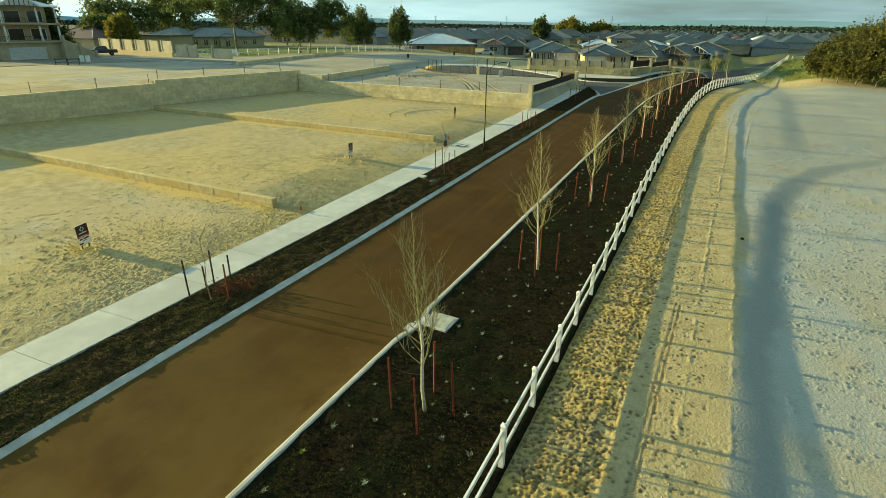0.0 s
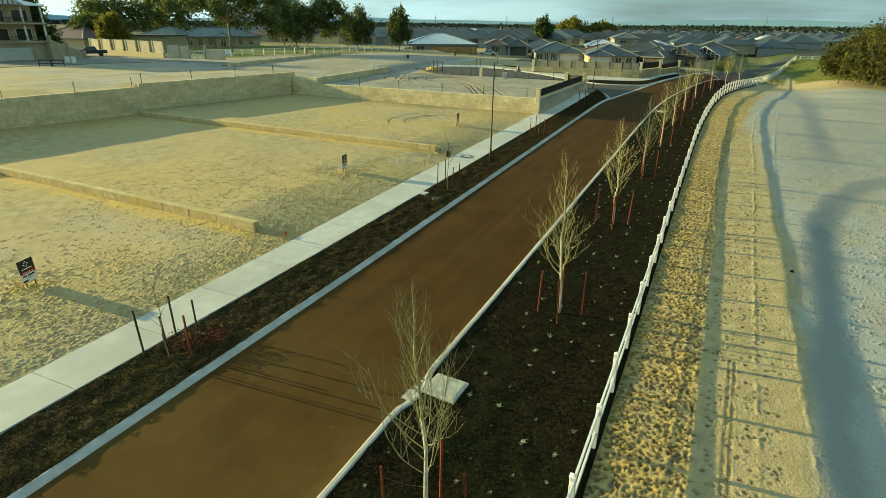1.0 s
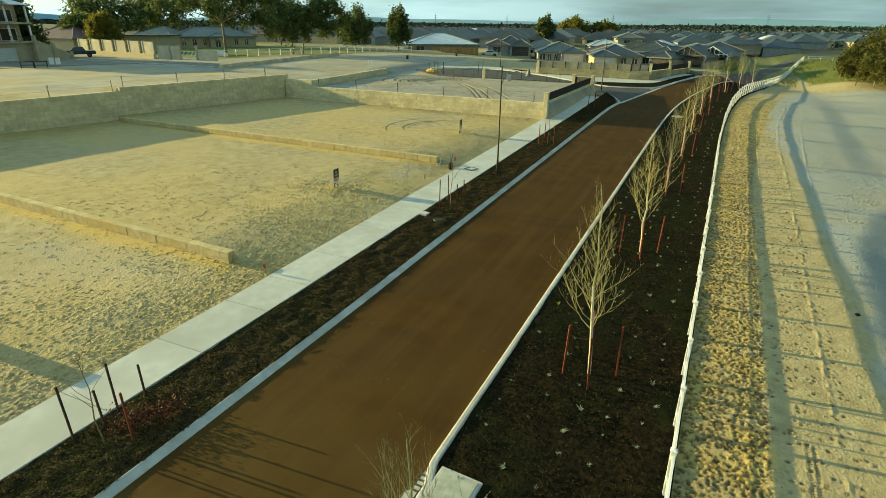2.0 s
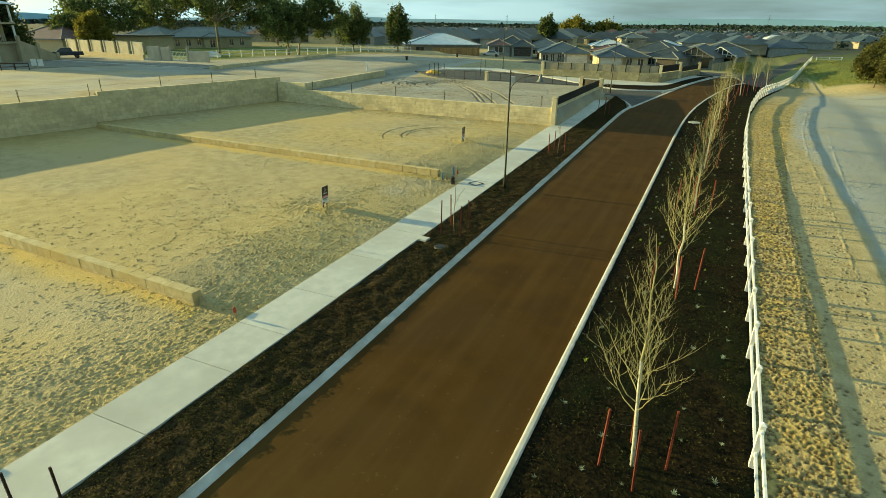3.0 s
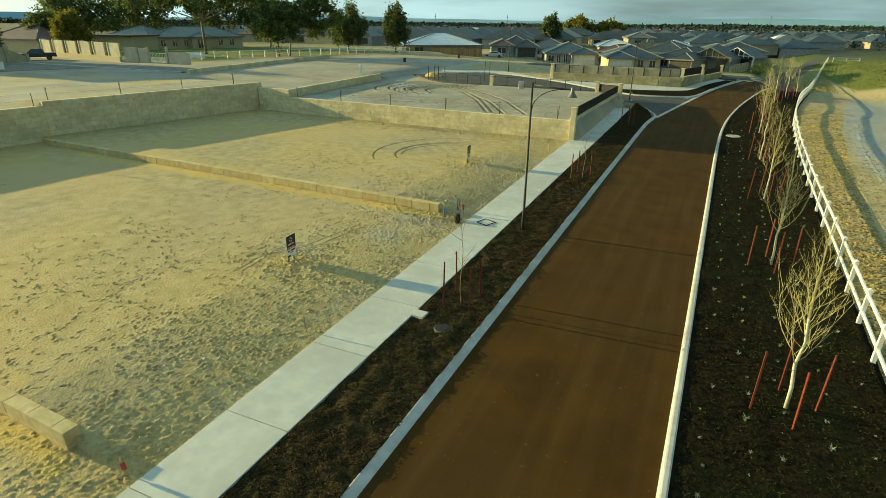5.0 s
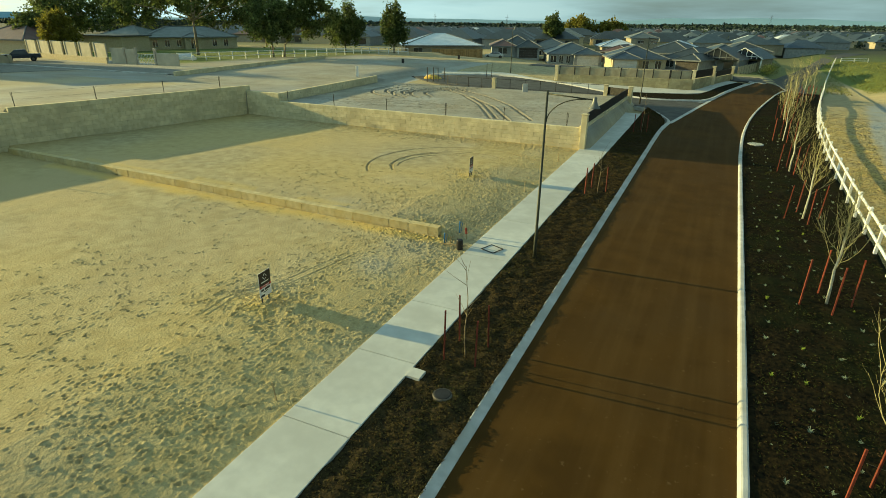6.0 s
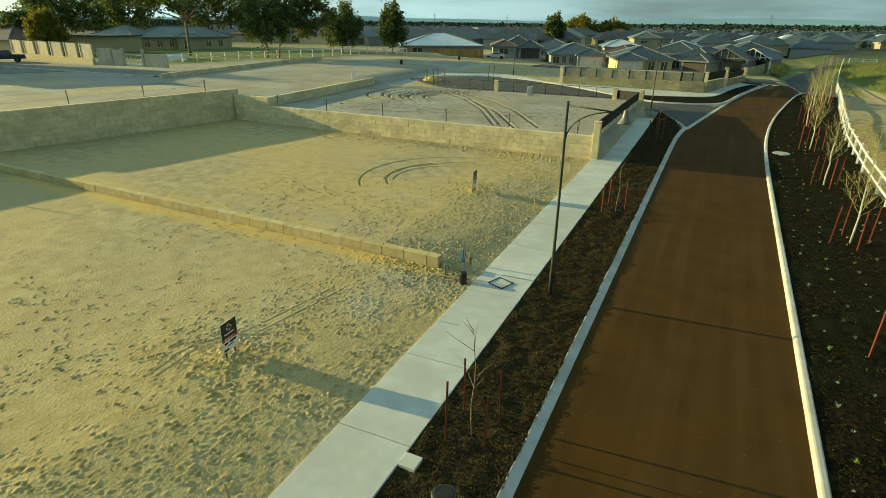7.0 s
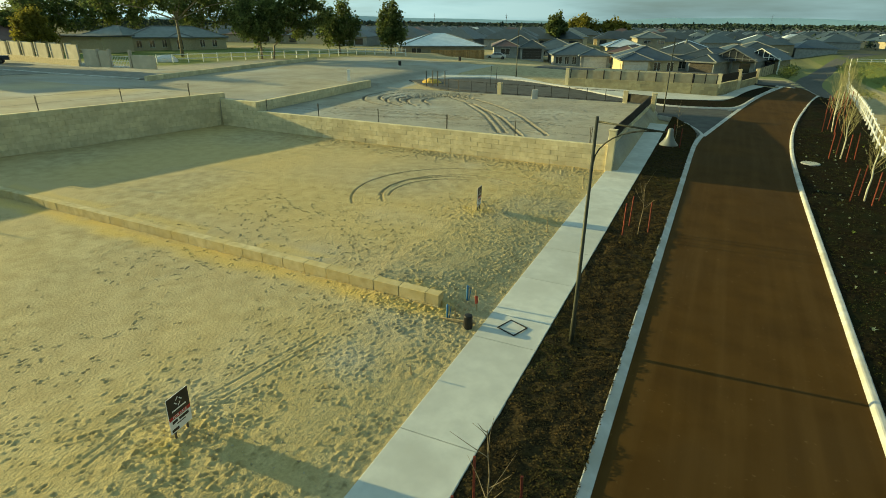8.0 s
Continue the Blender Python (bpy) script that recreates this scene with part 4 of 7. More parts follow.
# ---- fences ----
def slat_infill(a, b, z0, z1, label):
    """A black slatted panel between two pillars."""
    ax, ay, bx, by = *a, *b
    length = math.hypot(bx - ax, by - ay)
    ob = base("slat_fence_panel", ax, ay, z0, label, "fence", "slat panels", rz=math.degrees(math.atan2(by - ay, bx - ax)))
    for z in (0.03, z1 - z0 - 0.07):
        bm = bmesh.new()
        box(bm, 0, length, -0.02, 0.02, z, z + 0.04)
        part("rail", bm, BLACK, ob)
    bm = bmesh.new()
    box(bm, -0.006, 0.006, -0.046, 0.046, 0.03, z1 - z0 - 0.03)
    me = bpy.data.meshes.new("slat")
    bm.to_mesh(me)
    bm.free()
    me.materials.append(BLACK)
    count = int(length / 0.085)
    for k in range(count):
        piece("slat", me, ob, pose((k + 0.5) * length / count, 0, 0, 0, 0, 78))
    return ob


pillar(-18.22, 57.25, 1.9, 4.38)
pillar(-18.20, 77.05, 2.4, 4.45)
pillar(-20.8, 78.0, LOTC - 0.3, 4.40)
pillar(-33.3, 78.2, LOTC - 0.3, 4.45)
slat_infill((-18.46, 57.5), (-18.46, 67.1), 3.40, 4.22, "black slatted infill panel on the limestone front wall")
slat_infill((-18.46, 67.16), (-18.46, 76.8), 3.44, 4.25, "black slatted infill panel on the limestone front wall")
slat_infill((-18.4, 77.1), (-20.6, 77.95), 3.38, 4.20, "short black slatted panel between two pillars")


def post_rail_fence(name, points, spacing, tall, rails, mat, post, rail_h, rail_t, label, z=None, cap=True):
    """A fence with posts at even steps along a plan polyline and straight rails between them."""
    pts = [Vector(p) for p in points]
    posts, left = [pts[0].copy()], spacing
    for a, b in zip(pts, pts[1:]):
        run = (b - a).length
        at = left
        while at <= run:
            posts.append(a + (b - a) * (at / run))
            at += spacing
        left = at - run
    level = z or (lambda x, y: float(grade(x, y)))
    ob = base(name, posts[0].x, posts[0].y, level(posts[0].x, posts[0].y), label, "fence")
    o = Vector((posts[0].x, posts[0].y, level(posts[0].x, posts[0].y)))
    bm = bmesh.new()
    h = post / 2
    box(bm, -h, h, -h, h, -0.3, tall, 0.006)
    if cap:
        v = [bm.verts.new(q) for q in ((-h - 0.012, -h - 0.012, tall), (h + 0.012, -h - 0.012, tall), (h + 0.012, h + 0.012, tall), (-h - 0.012, h + 0.012, tall), (0, 0, tall + 0.07))]
        for k in range(4):
            bm.faces.new((v[k], v[(k + 1) % 4], v[4]))
        bm.faces.new(v[3::-1])
    me = bpy.data.meshes.new("post")
    bm.normal_update()
    bm.to_mesh(me)
    bm.free()
    me.materials.append(mat)
    rng = random.Random(name)
    for i, p in enumerate(posts):
        d = posts[min(i + 1, len(posts) - 1)] - posts[max(i - 1, 0)]
        piece("post", me, ob, Matrix.Translation(Vector((p.x, p.y, level(p.x, p.y))) - o) @ pose(0, 0, 0, rng.uniform(-1, 1), rng.uniform(-1, 1), math.degrees(math.atan2(d.y, d.x))))
    for p, q in zip(posts, posts[1:]):
        for r in rails:
            bm = bmesh.new()
            a, b = Vector((p.x, p.y, level(p.x, p.y) + r)) - o, Vector((q.x, q.y, level(q.x, q.y) + r)) - o
            d = (b - a)
            side = Vector((-d.y, d.x, 0)).normalized() * (rail_t / 2)
            up = Vector((0, 0, rail_h / 2))
            v = [bm.verts.new(e + s * side + u * up) for e in (a, b) for s, u in ((-1, -1), (1, -1), (1, 1), (-1, 1))]
            for k in range(4):
                bm.faces.new((v[k], v[(k + 1) % 4], v[4 + (k + 1) % 4], v[4 + k]))
            bm.faces.new(v[3::-1])
            bm.faces.new(v[4:])
            part("rail", bm, mat, ob)
    return ob


fence_line = [(float(FENCE_X(y)), y) for y in (-4.9, 20, 45, 52, 57, 62, 67, 72, 77, 82, 87, 93, 99, 105, 111, 118, 125, 132, 142, 150, 160, 170, 180, 190, 200, 208)]
post_rail_fence("bridle_fence", fence_line, 2.4, 1.34, (0.54, 1.17), WHITE, 0.125, 0.12, 0.05, "white-painted timber post and rail fence beside the planted bed", z=lambda x, y: float(grade(x, y) if y < 108 else land(x, y)))
post_rail_fence("lot_fence", [(-20.9, 78.1), (-33.2, 78.3), (-37.5, 78.6), (-41.0, 80.2)], 1.75, 1.15, (0.15, 1.08), BLACK, 0.05, 0.04, 0.03, "black metal post and rail fence along a raised sand lot", z=lambda x, y: LOTC - 0.05, cap=False)
post_rail_fence("paddock_fence", [(-86.6, 79.5), (-84.4, 88), (-82.0, 95), (-78.3, 105), (-76.0, 117.5), (-66.5, 117.5)], 2.3, 1.25, (0.55, 1.15), WHITE, 0.12, 0.10, 0.05, "white post and rail fence along a green lawn", z=lambda x, y: float(land(x, y)), cap=False)


def picket_line(points, z, label):
    """Star pickets with a plain wire along a wall's top."""
    ob = base("picket_fence", *points[0], z, label, "fence")
    for i, (x, y) in enumerate(points):
        dx, dy = x - points[0][0], y - points[0][1]
        bm = bmesh.new()
        for k in range(3):
            m = pose(dx, dy, 0, (i * 37 % 5) - 2, (i * 53 % 7) - 3, 120 * k)
            box(bm, 0, 0.034, -0.006, 0.006, -0.3, 1.02, m=m)
        part("picket", bm, STEEL, ob)
    for h in (0.5, 0.95):
        bm = bmesh.new()
        tube(bm, [(x - points[0][0], y - points[0][1], h) for x, y in points], [0.005] * len(points), 4)
        part("wire", bm, STEEL, ob)


picket_line([(float(REAR_X(y)) - 0.55, y) for y in (16.8, 22.4, 28.0, 33.6, 38.8)], REAR0, "thin steel pickets with wire along a limestone wall")
picket_line([(float(REAR_X(y)) - 0.55, y) for y in (39.8, 45.0, 50.2, 55.3)], REAR1, "thin steel pickets with wire along a limestone wall")
picket_line([(x, W3_Y + 0.45) for x in (-45.4, -40.2, -34.8, -29.3, -24.4, -19.6)], LOTC, "thin steel pickets with wire above the terrace wall")


# ---- street lamps ----
def street_lamp(x, y, z, tall, turn, label):
    ob = base("street_lamp", x, y, z, label, "street lamp", "street lamps", rz=turn)
    bm = bmesh.new()
    tube(bm, [(0, 0, -0.3), (0, 0, 0.9), (0, 0, 0.95), (0, 0, tall)], [0.075, 0.072, 0.058, 0.038], 12)
    part("pole", bm, POLE, ob, smooth=True)
    bm = bmesh.new()
    tube(bm, [(0, 0, tall - 0.12), (1.72, 0, tall - 0.22)], [0.026, 0.022], 8)
    part("arm", bm, POLE, ob, smooth=True)
    bm = bmesh.new()
    brace = [(0.03 + 1.40 * (1 - math.cos(a)), 0, tall - 1.15 + 0.93 * math.sin(a)) for a in np.linspace(0, math.pi / 2, 9)]
    tube(bm, brace, [0.020] * 9, 6)
    part("brace", bm, POLE, ob, smooth=True)
    bm = bmesh.new()
    lathe(bm, [(0.025, 0.03), (0.065, 0.0), (0.07, -0.09), (0.09, -0.17), (0.135, -0.26), (0.20, -0.34), (0.21, -0.36), (0.18, -0.35), (0.08, -0.25)], 20, (1.75, 0, tall - 0.14))
    part("shade", bm, SHADE, ob, "pale bell-shaped metal shade", smooth=True)
    bm = bmesh.new()
    lathe(bm, [(0.02, -0.26), (0.14, -0.28), (0.16, -0.32), (0.09, -0.36)], 16, (1.75, 0, tall - 0.14))
    part("diffuser", bm, BOARD_WHITE, ob, "unlit white diffuser", smooth=True)
    return ob


street_lamp(-15.66, 38.35, float(grade(-15.66, 38.35)), 6.65, -6, "dark bronze street lamp with a bell shade on a curved arm")
street_lamp(-17.45, 79.2, float(grade(-17.45, 79.2)) - 0.05, 6.5, 60, "dark bronze street lamp at the side street's corner")
street_lamp(-38.0, 96.6, 3.35, 6.5, -60, "dark bronze street lamp beside the cul-de-sac")


# ---- sale signs ----
def writing(text, size, mat, parent, m, name):
    cu = bpy.data.curves.new(name, "FONT")
    cu.body, cu.size, cu.align_x, cu.align_y, cu.extrude = text, size, "CENTER", "CENTER", 0.001
    tmp = new("lettering_curve", cu)
    me = bpy.data.meshes.new_from_object(tmp.evaluated_get(bpy.context.evaluated_depsgraph_get()))
    bpy.data.objects.remove(tmp)
    me.materials.append(mat)
    ob = new(name, me)
    ob.parent = parent
    ob.matrix_basis = m
    return ob


def sale_sign(x, y, z, turn, lean, label):
    ob = base("sale_sign", x, y, z, label, "sign", "sale signs", rz=turn)
    m = pose(0, 0, 0, 0, lean, 0)
    for px in (-0.18, 0.18):
        bm = bmesh.new()
        box(bm, px - 0.018, px + 0.018, 0.012, 0.048, -0.3, 0.85, m=m)
        part("leg", bm, STEEL, ob)
    bm = bmesh.new()
    box(bm, -0.31, 0.31, -0.006, 0.010, 0.33, 1.22, m=m)
    part("board", bm, BOARD_WHITE, ob, "white sign board")
    for name, z0, z1, mat in (("header_panel", 0.75, 1.22, BOARD_DARK), ("band", 0.66, 0.75, BOARD_RED)):
        bm = bmesh.new()
        box(bm, -0.309, 0.309, -0.0095, -0.0065, z0, z1, m=m)
        part(name, bm, mat, ob)
    bm = bmesh.new()
    for k in range(4):
        box(bm, -0.012, 0.085, -0.0125, -0.010, -0.012, 0.012, m=m @ pose(0.0, 0, 1.03, 0, 45 + 90 * k, 0) @ pose(0, 0, 0.07, 0, 0, 0))
    part("emblem", bm, BOARD_WHITE, ob, "pale square emblem")
    bm = bmesh.new()
    box(bm, -0.20, 0.20, -0.0125, -0.010, 0.84, 0.875, m=m)
    part("caption_bar", bm, BOARD_WHITE, ob)
    writing("FOR SALE", 0.095, BOARD_WHITE, ob, m @ pose(0, -0.011, 0.703, 90, 0, 0), "lettering")
    for x0, x1, z0, z1 in ((-0.24, -0.09, 0.555, 0.62), (-0.04, 0.24, 0.555, 0.62), (-0.12, 0.13, 0.49, 0.515), (-0.28, -0.08, 0.36, 0.43)):
        bm = bmesh.new()
        box(bm, x0, x1, -0.0095, -0.0065, z0, z1, m=m)
        part("text_bar", bm, BOARD_DARK, ob)
    return ob


sale_sign(-22.5, 30.5, LOTA - 0.13, 99, 2, "dark and white for-sale sign board on two legs in sand")
sale_sign(-23.8, 12.55, LOT0 - 0.16, 104, -2, "dark and white for-sale sign board on a bare sand lot")
sale_sign(-22.3, 47.0, LOTB - 0.10, 96, 1, "small dark for-sale sign board on a raised sand lot")


# ---- bare trees, stakes and saplings ----
def bare_tree(seed, tall, spread, label):
    """A pale upright trunk with steep branches that fork into twigs; returns the thing at the origin."""
    rng = random.Random(seed)
    ob = base("bare_street_tree", 0, 0, 0, label, "tree", "bare street trees")
    bend = [Vector((rng.uniform(-0.05, 0.05), rng.uniform(-0.05, 0.05), 0)) for k in range(9)]
    spine = [Vector((0, 0, -0.15))] + [Vector((0, 0, tall * k / 8)) + bend[k] * min(1, k) for k in range(1, 9)]
    radius = lambda f: 0.050 * (1 - f) ** 0.9 + 0.006

    def on_spine(h):
        f = max(0.0, min(0.999, h / tall)) * 8
        return spine[int(f)].lerp(spine[int(f) + 1], f - int(f))

    bm = bmesh.new()
    n = 5
    tube(bm, spine[:n], [radius(k / 8) for k in range(n)], 8)
    part("trunk", bm, BARK, ob, "whitish smooth trunk", smooth=True)
    bm = bmesh.new()
    tube(bm, spine[n - 1:], [radius(k / 8) for k in range(n - 1, 9)], 6)

    def shoot(start, way, length, r, depth):
        pts, p, d = [start.copy()], start.copy(), way.copy()
        steps = 5 if depth < 1 else 3
        for k in range(steps):
            d = (d + Vector((rng.uniform(-0.22, 0.22), rng.uniform(-0.22, 0.22), rng.uniform(0.06, 0.34)))).normalized()
            p = p + d * (length / steps)
            pts.append(p.copy())
        tube(bm, pts, [r * (1 - 0.75 * k / steps) for k in range(steps + 1)], 4 if depth < 1 else 3, cap=False)
        if depth < 2:
            for k in range(rng.randint(6, 9) if depth == 0 else rng.randint(1, 3)):
                f = rng.uniform(0.2, 0.97) * steps
                i = int(f)
                q = pts[i].lerp(pts[min(i + 1, steps)], f - i)
                way2 = (d + Vector((rng.uniform(-1, 1), rng.uniform(-1, 1), rng.uniform(-0.4, 0.7))) * 0.95).normalized()
                shoot(q, way2, length * rng.uniform(0.28, 0.55), r * 0.5, depth + 1)

    count = 30
    for k in range(count):
        f = 0.25 + 0.66 * (k / count) ** 1.1
        turn = k * 2.4 + rng.uniform(-0.4, 0.4)
        rise = rng.uniform(0.15, 0.60) + 1.2 * f
        way = Vector((math.cos(turn), math.sin(turn), rise)).normalized()
        shoot(on_spine(f * tall), way, spread * (1.55 - 1.3 * f) * rng.uniform(0.7, 1.2), radius(f) * 0.32, 0)
    part("crown", bm, TWIG, ob, "olive-yellow leafless branches and twigs")
    return ob


def stake(x, y, z, tall, lean, turn, mat, label, group):
    ob = base("timber_stake", x, y, z, label, "stake", group, rz=turn)
    ob.matrix_basis = pose(x, y, z, 0, lean, turn)
    bm = bmesh.new()
    box(bm, -0.024, 0.024, -0.024, 0.024, -0.3, tall, 0.004)
    part("post", bm, mat, ob)
    return ob


TREES_Y = [(-5.65, 0.7), (-5.65, 10.35), (-5.62, 20.25), (-5.58, 30.0), (-5.5, 39.6), (-5.45, 48.8), (-5.4, 58.0), (-5.2, 67.5), (-4.6, 76.6), (-3.3, 85.6), (-1.6, 94.0), (0.2, 102)]
rng = random.Random(12)
models = [bare_tree(3, 5.6, 1.55, "leafless young street tree with whitish trunk in mulch"), bare_tree(8, 5.7, 1.6, "leafless young street tree with whitish trunk in mulch"), bare_tree(15, 5.8, 1.45, "leafless young street tree with whitish trunk in mulch")]
first_stake = stake(0, 0, 0, 1.75, 0, 0, STAKE, "red-brown hardwood stake beside a young tree", "tree stakes")
for i, (x, y) in enumerate(TREES_Y):
    ob = models[i] if i < 3 else copy_thing(models[i % 3], Matrix())
    s = (1.0, 1.0, 1.0, 0.95, 0.88)[i] if i < 5 else rng.uniform(0.84, 0.92)
    ob.matrix_basis = pose(x, y, float(grade(x, y)) + 0.08, rng.uniform(-1, 1), -2.2 + rng.uniform(-0.8, 0.8), 0) @ Matrix.Rotation(radians(70 * i + 20), 4, "Z") @ Matrix.Scale(s, 4)
    for k, (dx, dy) in enumerate(((-0.75, -0.45), (0.15, -0.8), (0.75, 0.25), (-0.2, 0.8))):
        m = pose(x + dx + rng.uniform(-0.1, 0.1), y + dy + rng.uniform(-0.1, 0.1), float(grade(x, y)) + 0.06, rng.uniform(-3, 3), rng.uniform(-3, 3), rng.uniform(0, 90))
        if i == 0 and k == 0:
            first_stake.matrix_basis = m
        else:
            copy_thing(first_stake, m)


TIE = material("jute_tie", (0.10, 0.08, 0.05), (0.16, 0.13, 0.08), scale=12.0, rough=0.95)


def tree_tie(a, b):
    """A slack tie from a trunk to the top of a stake."""
    a, b = Vector(a), Vector(b)
    ob = base("tree_tie", a.x, a.y, a.z, "slack brown tie from a young trunk to its stake", "tie", "tree ties")
    bm = bmesh.new()
    d = b - a
    tube(bm, [Vector((0, 0, 0)), d * 0.5 - Vector((0, 0, 0.06)), d], [0.005, 0.004, 0.005], 4)
    part("cord", bm, TIE, ob)


for x, y in TREES_Y[:6]:
    z = float(grade(x, y))
    tree_tie((x, y, z + 1.25), (x - 0.75, y - 0.45, z + 1.55))


def sapling(x, y, z, tall, seed):
    rng = random.Random(seed)
    ob = base("sapling", x, y, z, "thin leafless sapling in the verge bed", "tree", "verge saplings")
    bm = bmesh.new()
    pts = [Vector((0.03 * math.sin(k * 1.3 + seed), 0.03 * math.cos(k * 1.7), tall * k / 6)) for k in range(7)]
    pts[0].z = -0.1
    tube(bm, pts, [0.022 - 0.0026 * k for k in range(7)], 6)
    part("stem", bm, SAPLING, ob, smooth=True)
    bm = bmesh.new()
    for k in range(8):
        f = rng.uniform(2.6, 5.9)
        p = pts[int(f)].lerp(pts[int(f) + 1], f - int(f))
        a = k * 2.4
        d = Vector((math.cos(a), math.sin(a), rng.uniform(0.4, 1.5))).normalized()
        ln = rng.uniform(0.35, 0.85)
        tube(bm, [p, p + d * ln * 0.5 + Vector((0, 0, 0.03)), p + d * ln + Vector((rng.uniform(-0.08, 0.08), rng.uniform(-0.08, 0.08), 0.1))], [0.009, 0.006, 0.003], 4)
    part("crown", bm, SAPLING, ob)
    return ob


VERGE_STAKES = [  # sapling, its height, and the stakes round it with theirs
    ((-15.45, 11.86, 2.5), ((-16.26, 11.63, 1.60), (-16.10, 12.30, 1.10), (-16.30, 12.81, 1.52), (-16.20, 13.53, 1.06), (-15.0, 12.3, 1.45))),
    ((-15.38, 30.97, 2.9), ((-15.87, 30.58, 1.64), (-15.84, 31.58, 1.62), (-14.94, 31.68, 1.48), (-14.95, 30.7, 1.50))),
    ((-15.13, 47.88, 2.3), ((-15.75, 47.5, 1.45), (-15.65, 48.6, 1.45), (-14.8, 48.4, 1.40))),
    ((-15.3, 65.3, 2.8), ((-15.9, 65.0, 1.45), (-15.5, 66.1, 1.5), (-14.9, 65.2, 1.4)))]
for i, ((x, y, tall), posts) in enumerate(VERGE_STAKES):
    sapling(x, y, float(grade(x, y)) + 0.08, tall, i + 2)
    for sx, sy, h in posts:
        dark = sx < x - 0.5 and i == 0
        stake(sx, sy, float(grade(sx, sy)) + 0.05, h, 1.5 * math.sin(7 * sx + sy * 9) - (2.0 if dark else 0), 20 * i, DARK_STAKE if dark else STAKE, "dark weathered stake in the verge bed" if dark else "red-brown stake in the verge bed", "verge stakes")


# ---- planting in the beds ----
def verge_cover():
    """Ankle-low ground cover along the verge: small leaves over a lumpy, uneven carpet."""
    r = np.random.default_rng(21)
    n = 105000
    y = 2.5 + 74 * r.random(n) ** 1.15
    right = np.interp(y, [-20, 68, 70.8, 73.4, 75.6, 77], [-14.24, -14.24, -14.15, -14.8, -15.85, -16.4])
    x = PATH_R + 0.05 + (right - PATH_R + 0.01) * r.random(n)
    lump = 0.6 * lattice(x, y, 0.45, 40) + 0.4 * lattice(x, y, 0.19, 41)
    clump = 0.5 + 0.5 * lattice(x, y, 0.28, 61)
    keep = (r.random(n) < 0.25 + 0.9 * clump) & (np.hypot(x + 15.2, y - 29.15) > 0.28) & ~((x < PATH_R + 0.55) & (abs(y - 29.55) < 0.3))
    x, y, lump, right, clump = x[keep], y[keep], lump[keep], right[keep], clump[keep]
    h = 0.085 + 0.075 * lump + 0.045 * clump * r.random(len(x)) + 0.025 * clump * (right - x < 0.3)
    return leaf_cloud("ground_cover", np.stack([x, y, grade(x, y) + h], 1), 0.034, COVER, r, flat=0.7, aspect=0.8, lie=0.6)


tagged(verge_cover(), "dense low brown-green ground cover in the verge bed", "ground cover", kind="stuff")


def bark_litter():
    r = np.random.default_rng(22)
    n = 30000
    y = 5 + 71 * r.random(n) ** 1.2
    x = KERB_R(y) + 0.05 + (FENCE_X(y) - KERB_R(y) - 0.1) * r.random(n)
    return leaf_cloud("bark_litter", np.stack([x, y, grade(x, y) + 0.07 + 0.07 * r.random(n)], 1), 0.038, CHIPS, r, flat=0.5, aspect=0.7)


def bed_weeds():
    """Thin dark green weeds between the tufts."""
    r = np.random.default_rng(25)
    n = 52000
    y = 5 + 72 * r.random(n) ** 1.3
    x = KERB_R(y) + 0.1 + (FENCE_X(y) - KERB_R(y) - 0.15) * r.random(n)
    keep = r.random(n) < 0.45 + 0.7 * lattice(x, y, 0.6, 66) + 0.3 * lattice(x, y, 0.25, 67)
    x, y = x[keep], y[keep]
    return leaf_cloud("bed_weeds", np.stack([x, y, grade(x, y) + 0.09 + 0.07 * r.random(len(x))], 1), 0.036, WEED, r, flat=0.3, aspect=0.5)


WEED = material("dark_weed", (0.020, 0.026, 0.008), (0.060, 0.066, 0.022), scale=3.0, rough=0.95, per_island=0.4, specular=0.05)
tagged(bed_weeds(), "thin dark green weeds through the planted bed", "weeds", kind="stuff")
tagged(bark_litter(), "dark bark chips scattered over the planted bed", "mulch", kind="stuff")


def tuft_model(seed, blades, tall, mat, label):
    rng = random.Random(seed)
    bm = bmesh.new()
    for k in range(blades):
        a, lean, ln = rng.uniform(0, 6.28), rng.uniform(0.1, 1.1), tall * rng.uniform(0.5, 1.1)
        d = Vector((math.cos(a), math.sin(a), 0))
        side = Vector((-d.y, d.x, 0)) * 0.008
        root = Vector((rng.uniform(-0.03, 0.03), rng.uniform(-0.03, 0.03), 0))
        p0, p1, p2 = root, root + d * lean * ln * 0.4 + Vector((0, 0, ln * 0.65)), root + d * lean * ln * 0.9 + Vector((0, 0, ln * 0.8))
        v = [bm.verts.new(q) for q in (p0 - side, p0 + side, p1 + side, p1 - side, p2)]
        bm.faces.new(v[:4])
        bm.faces.new((v[3], v[2], v[4]))
    ob = link_mesh("grass_tuft", bm, mat)
    return tagged(ob, label, "plant", "bed tufts")


tufts = [tuft_model(k, 34, 0.17, TUFT, "small grey-green grass tuft in dark mulch") for k in range(3)] + [tuft_model(9, 44, 0.22, TUFT_GREEN, "bright yellow-green grass tuft in dark mulch")]
used = set()
rng = random.Random(31)
count = 0
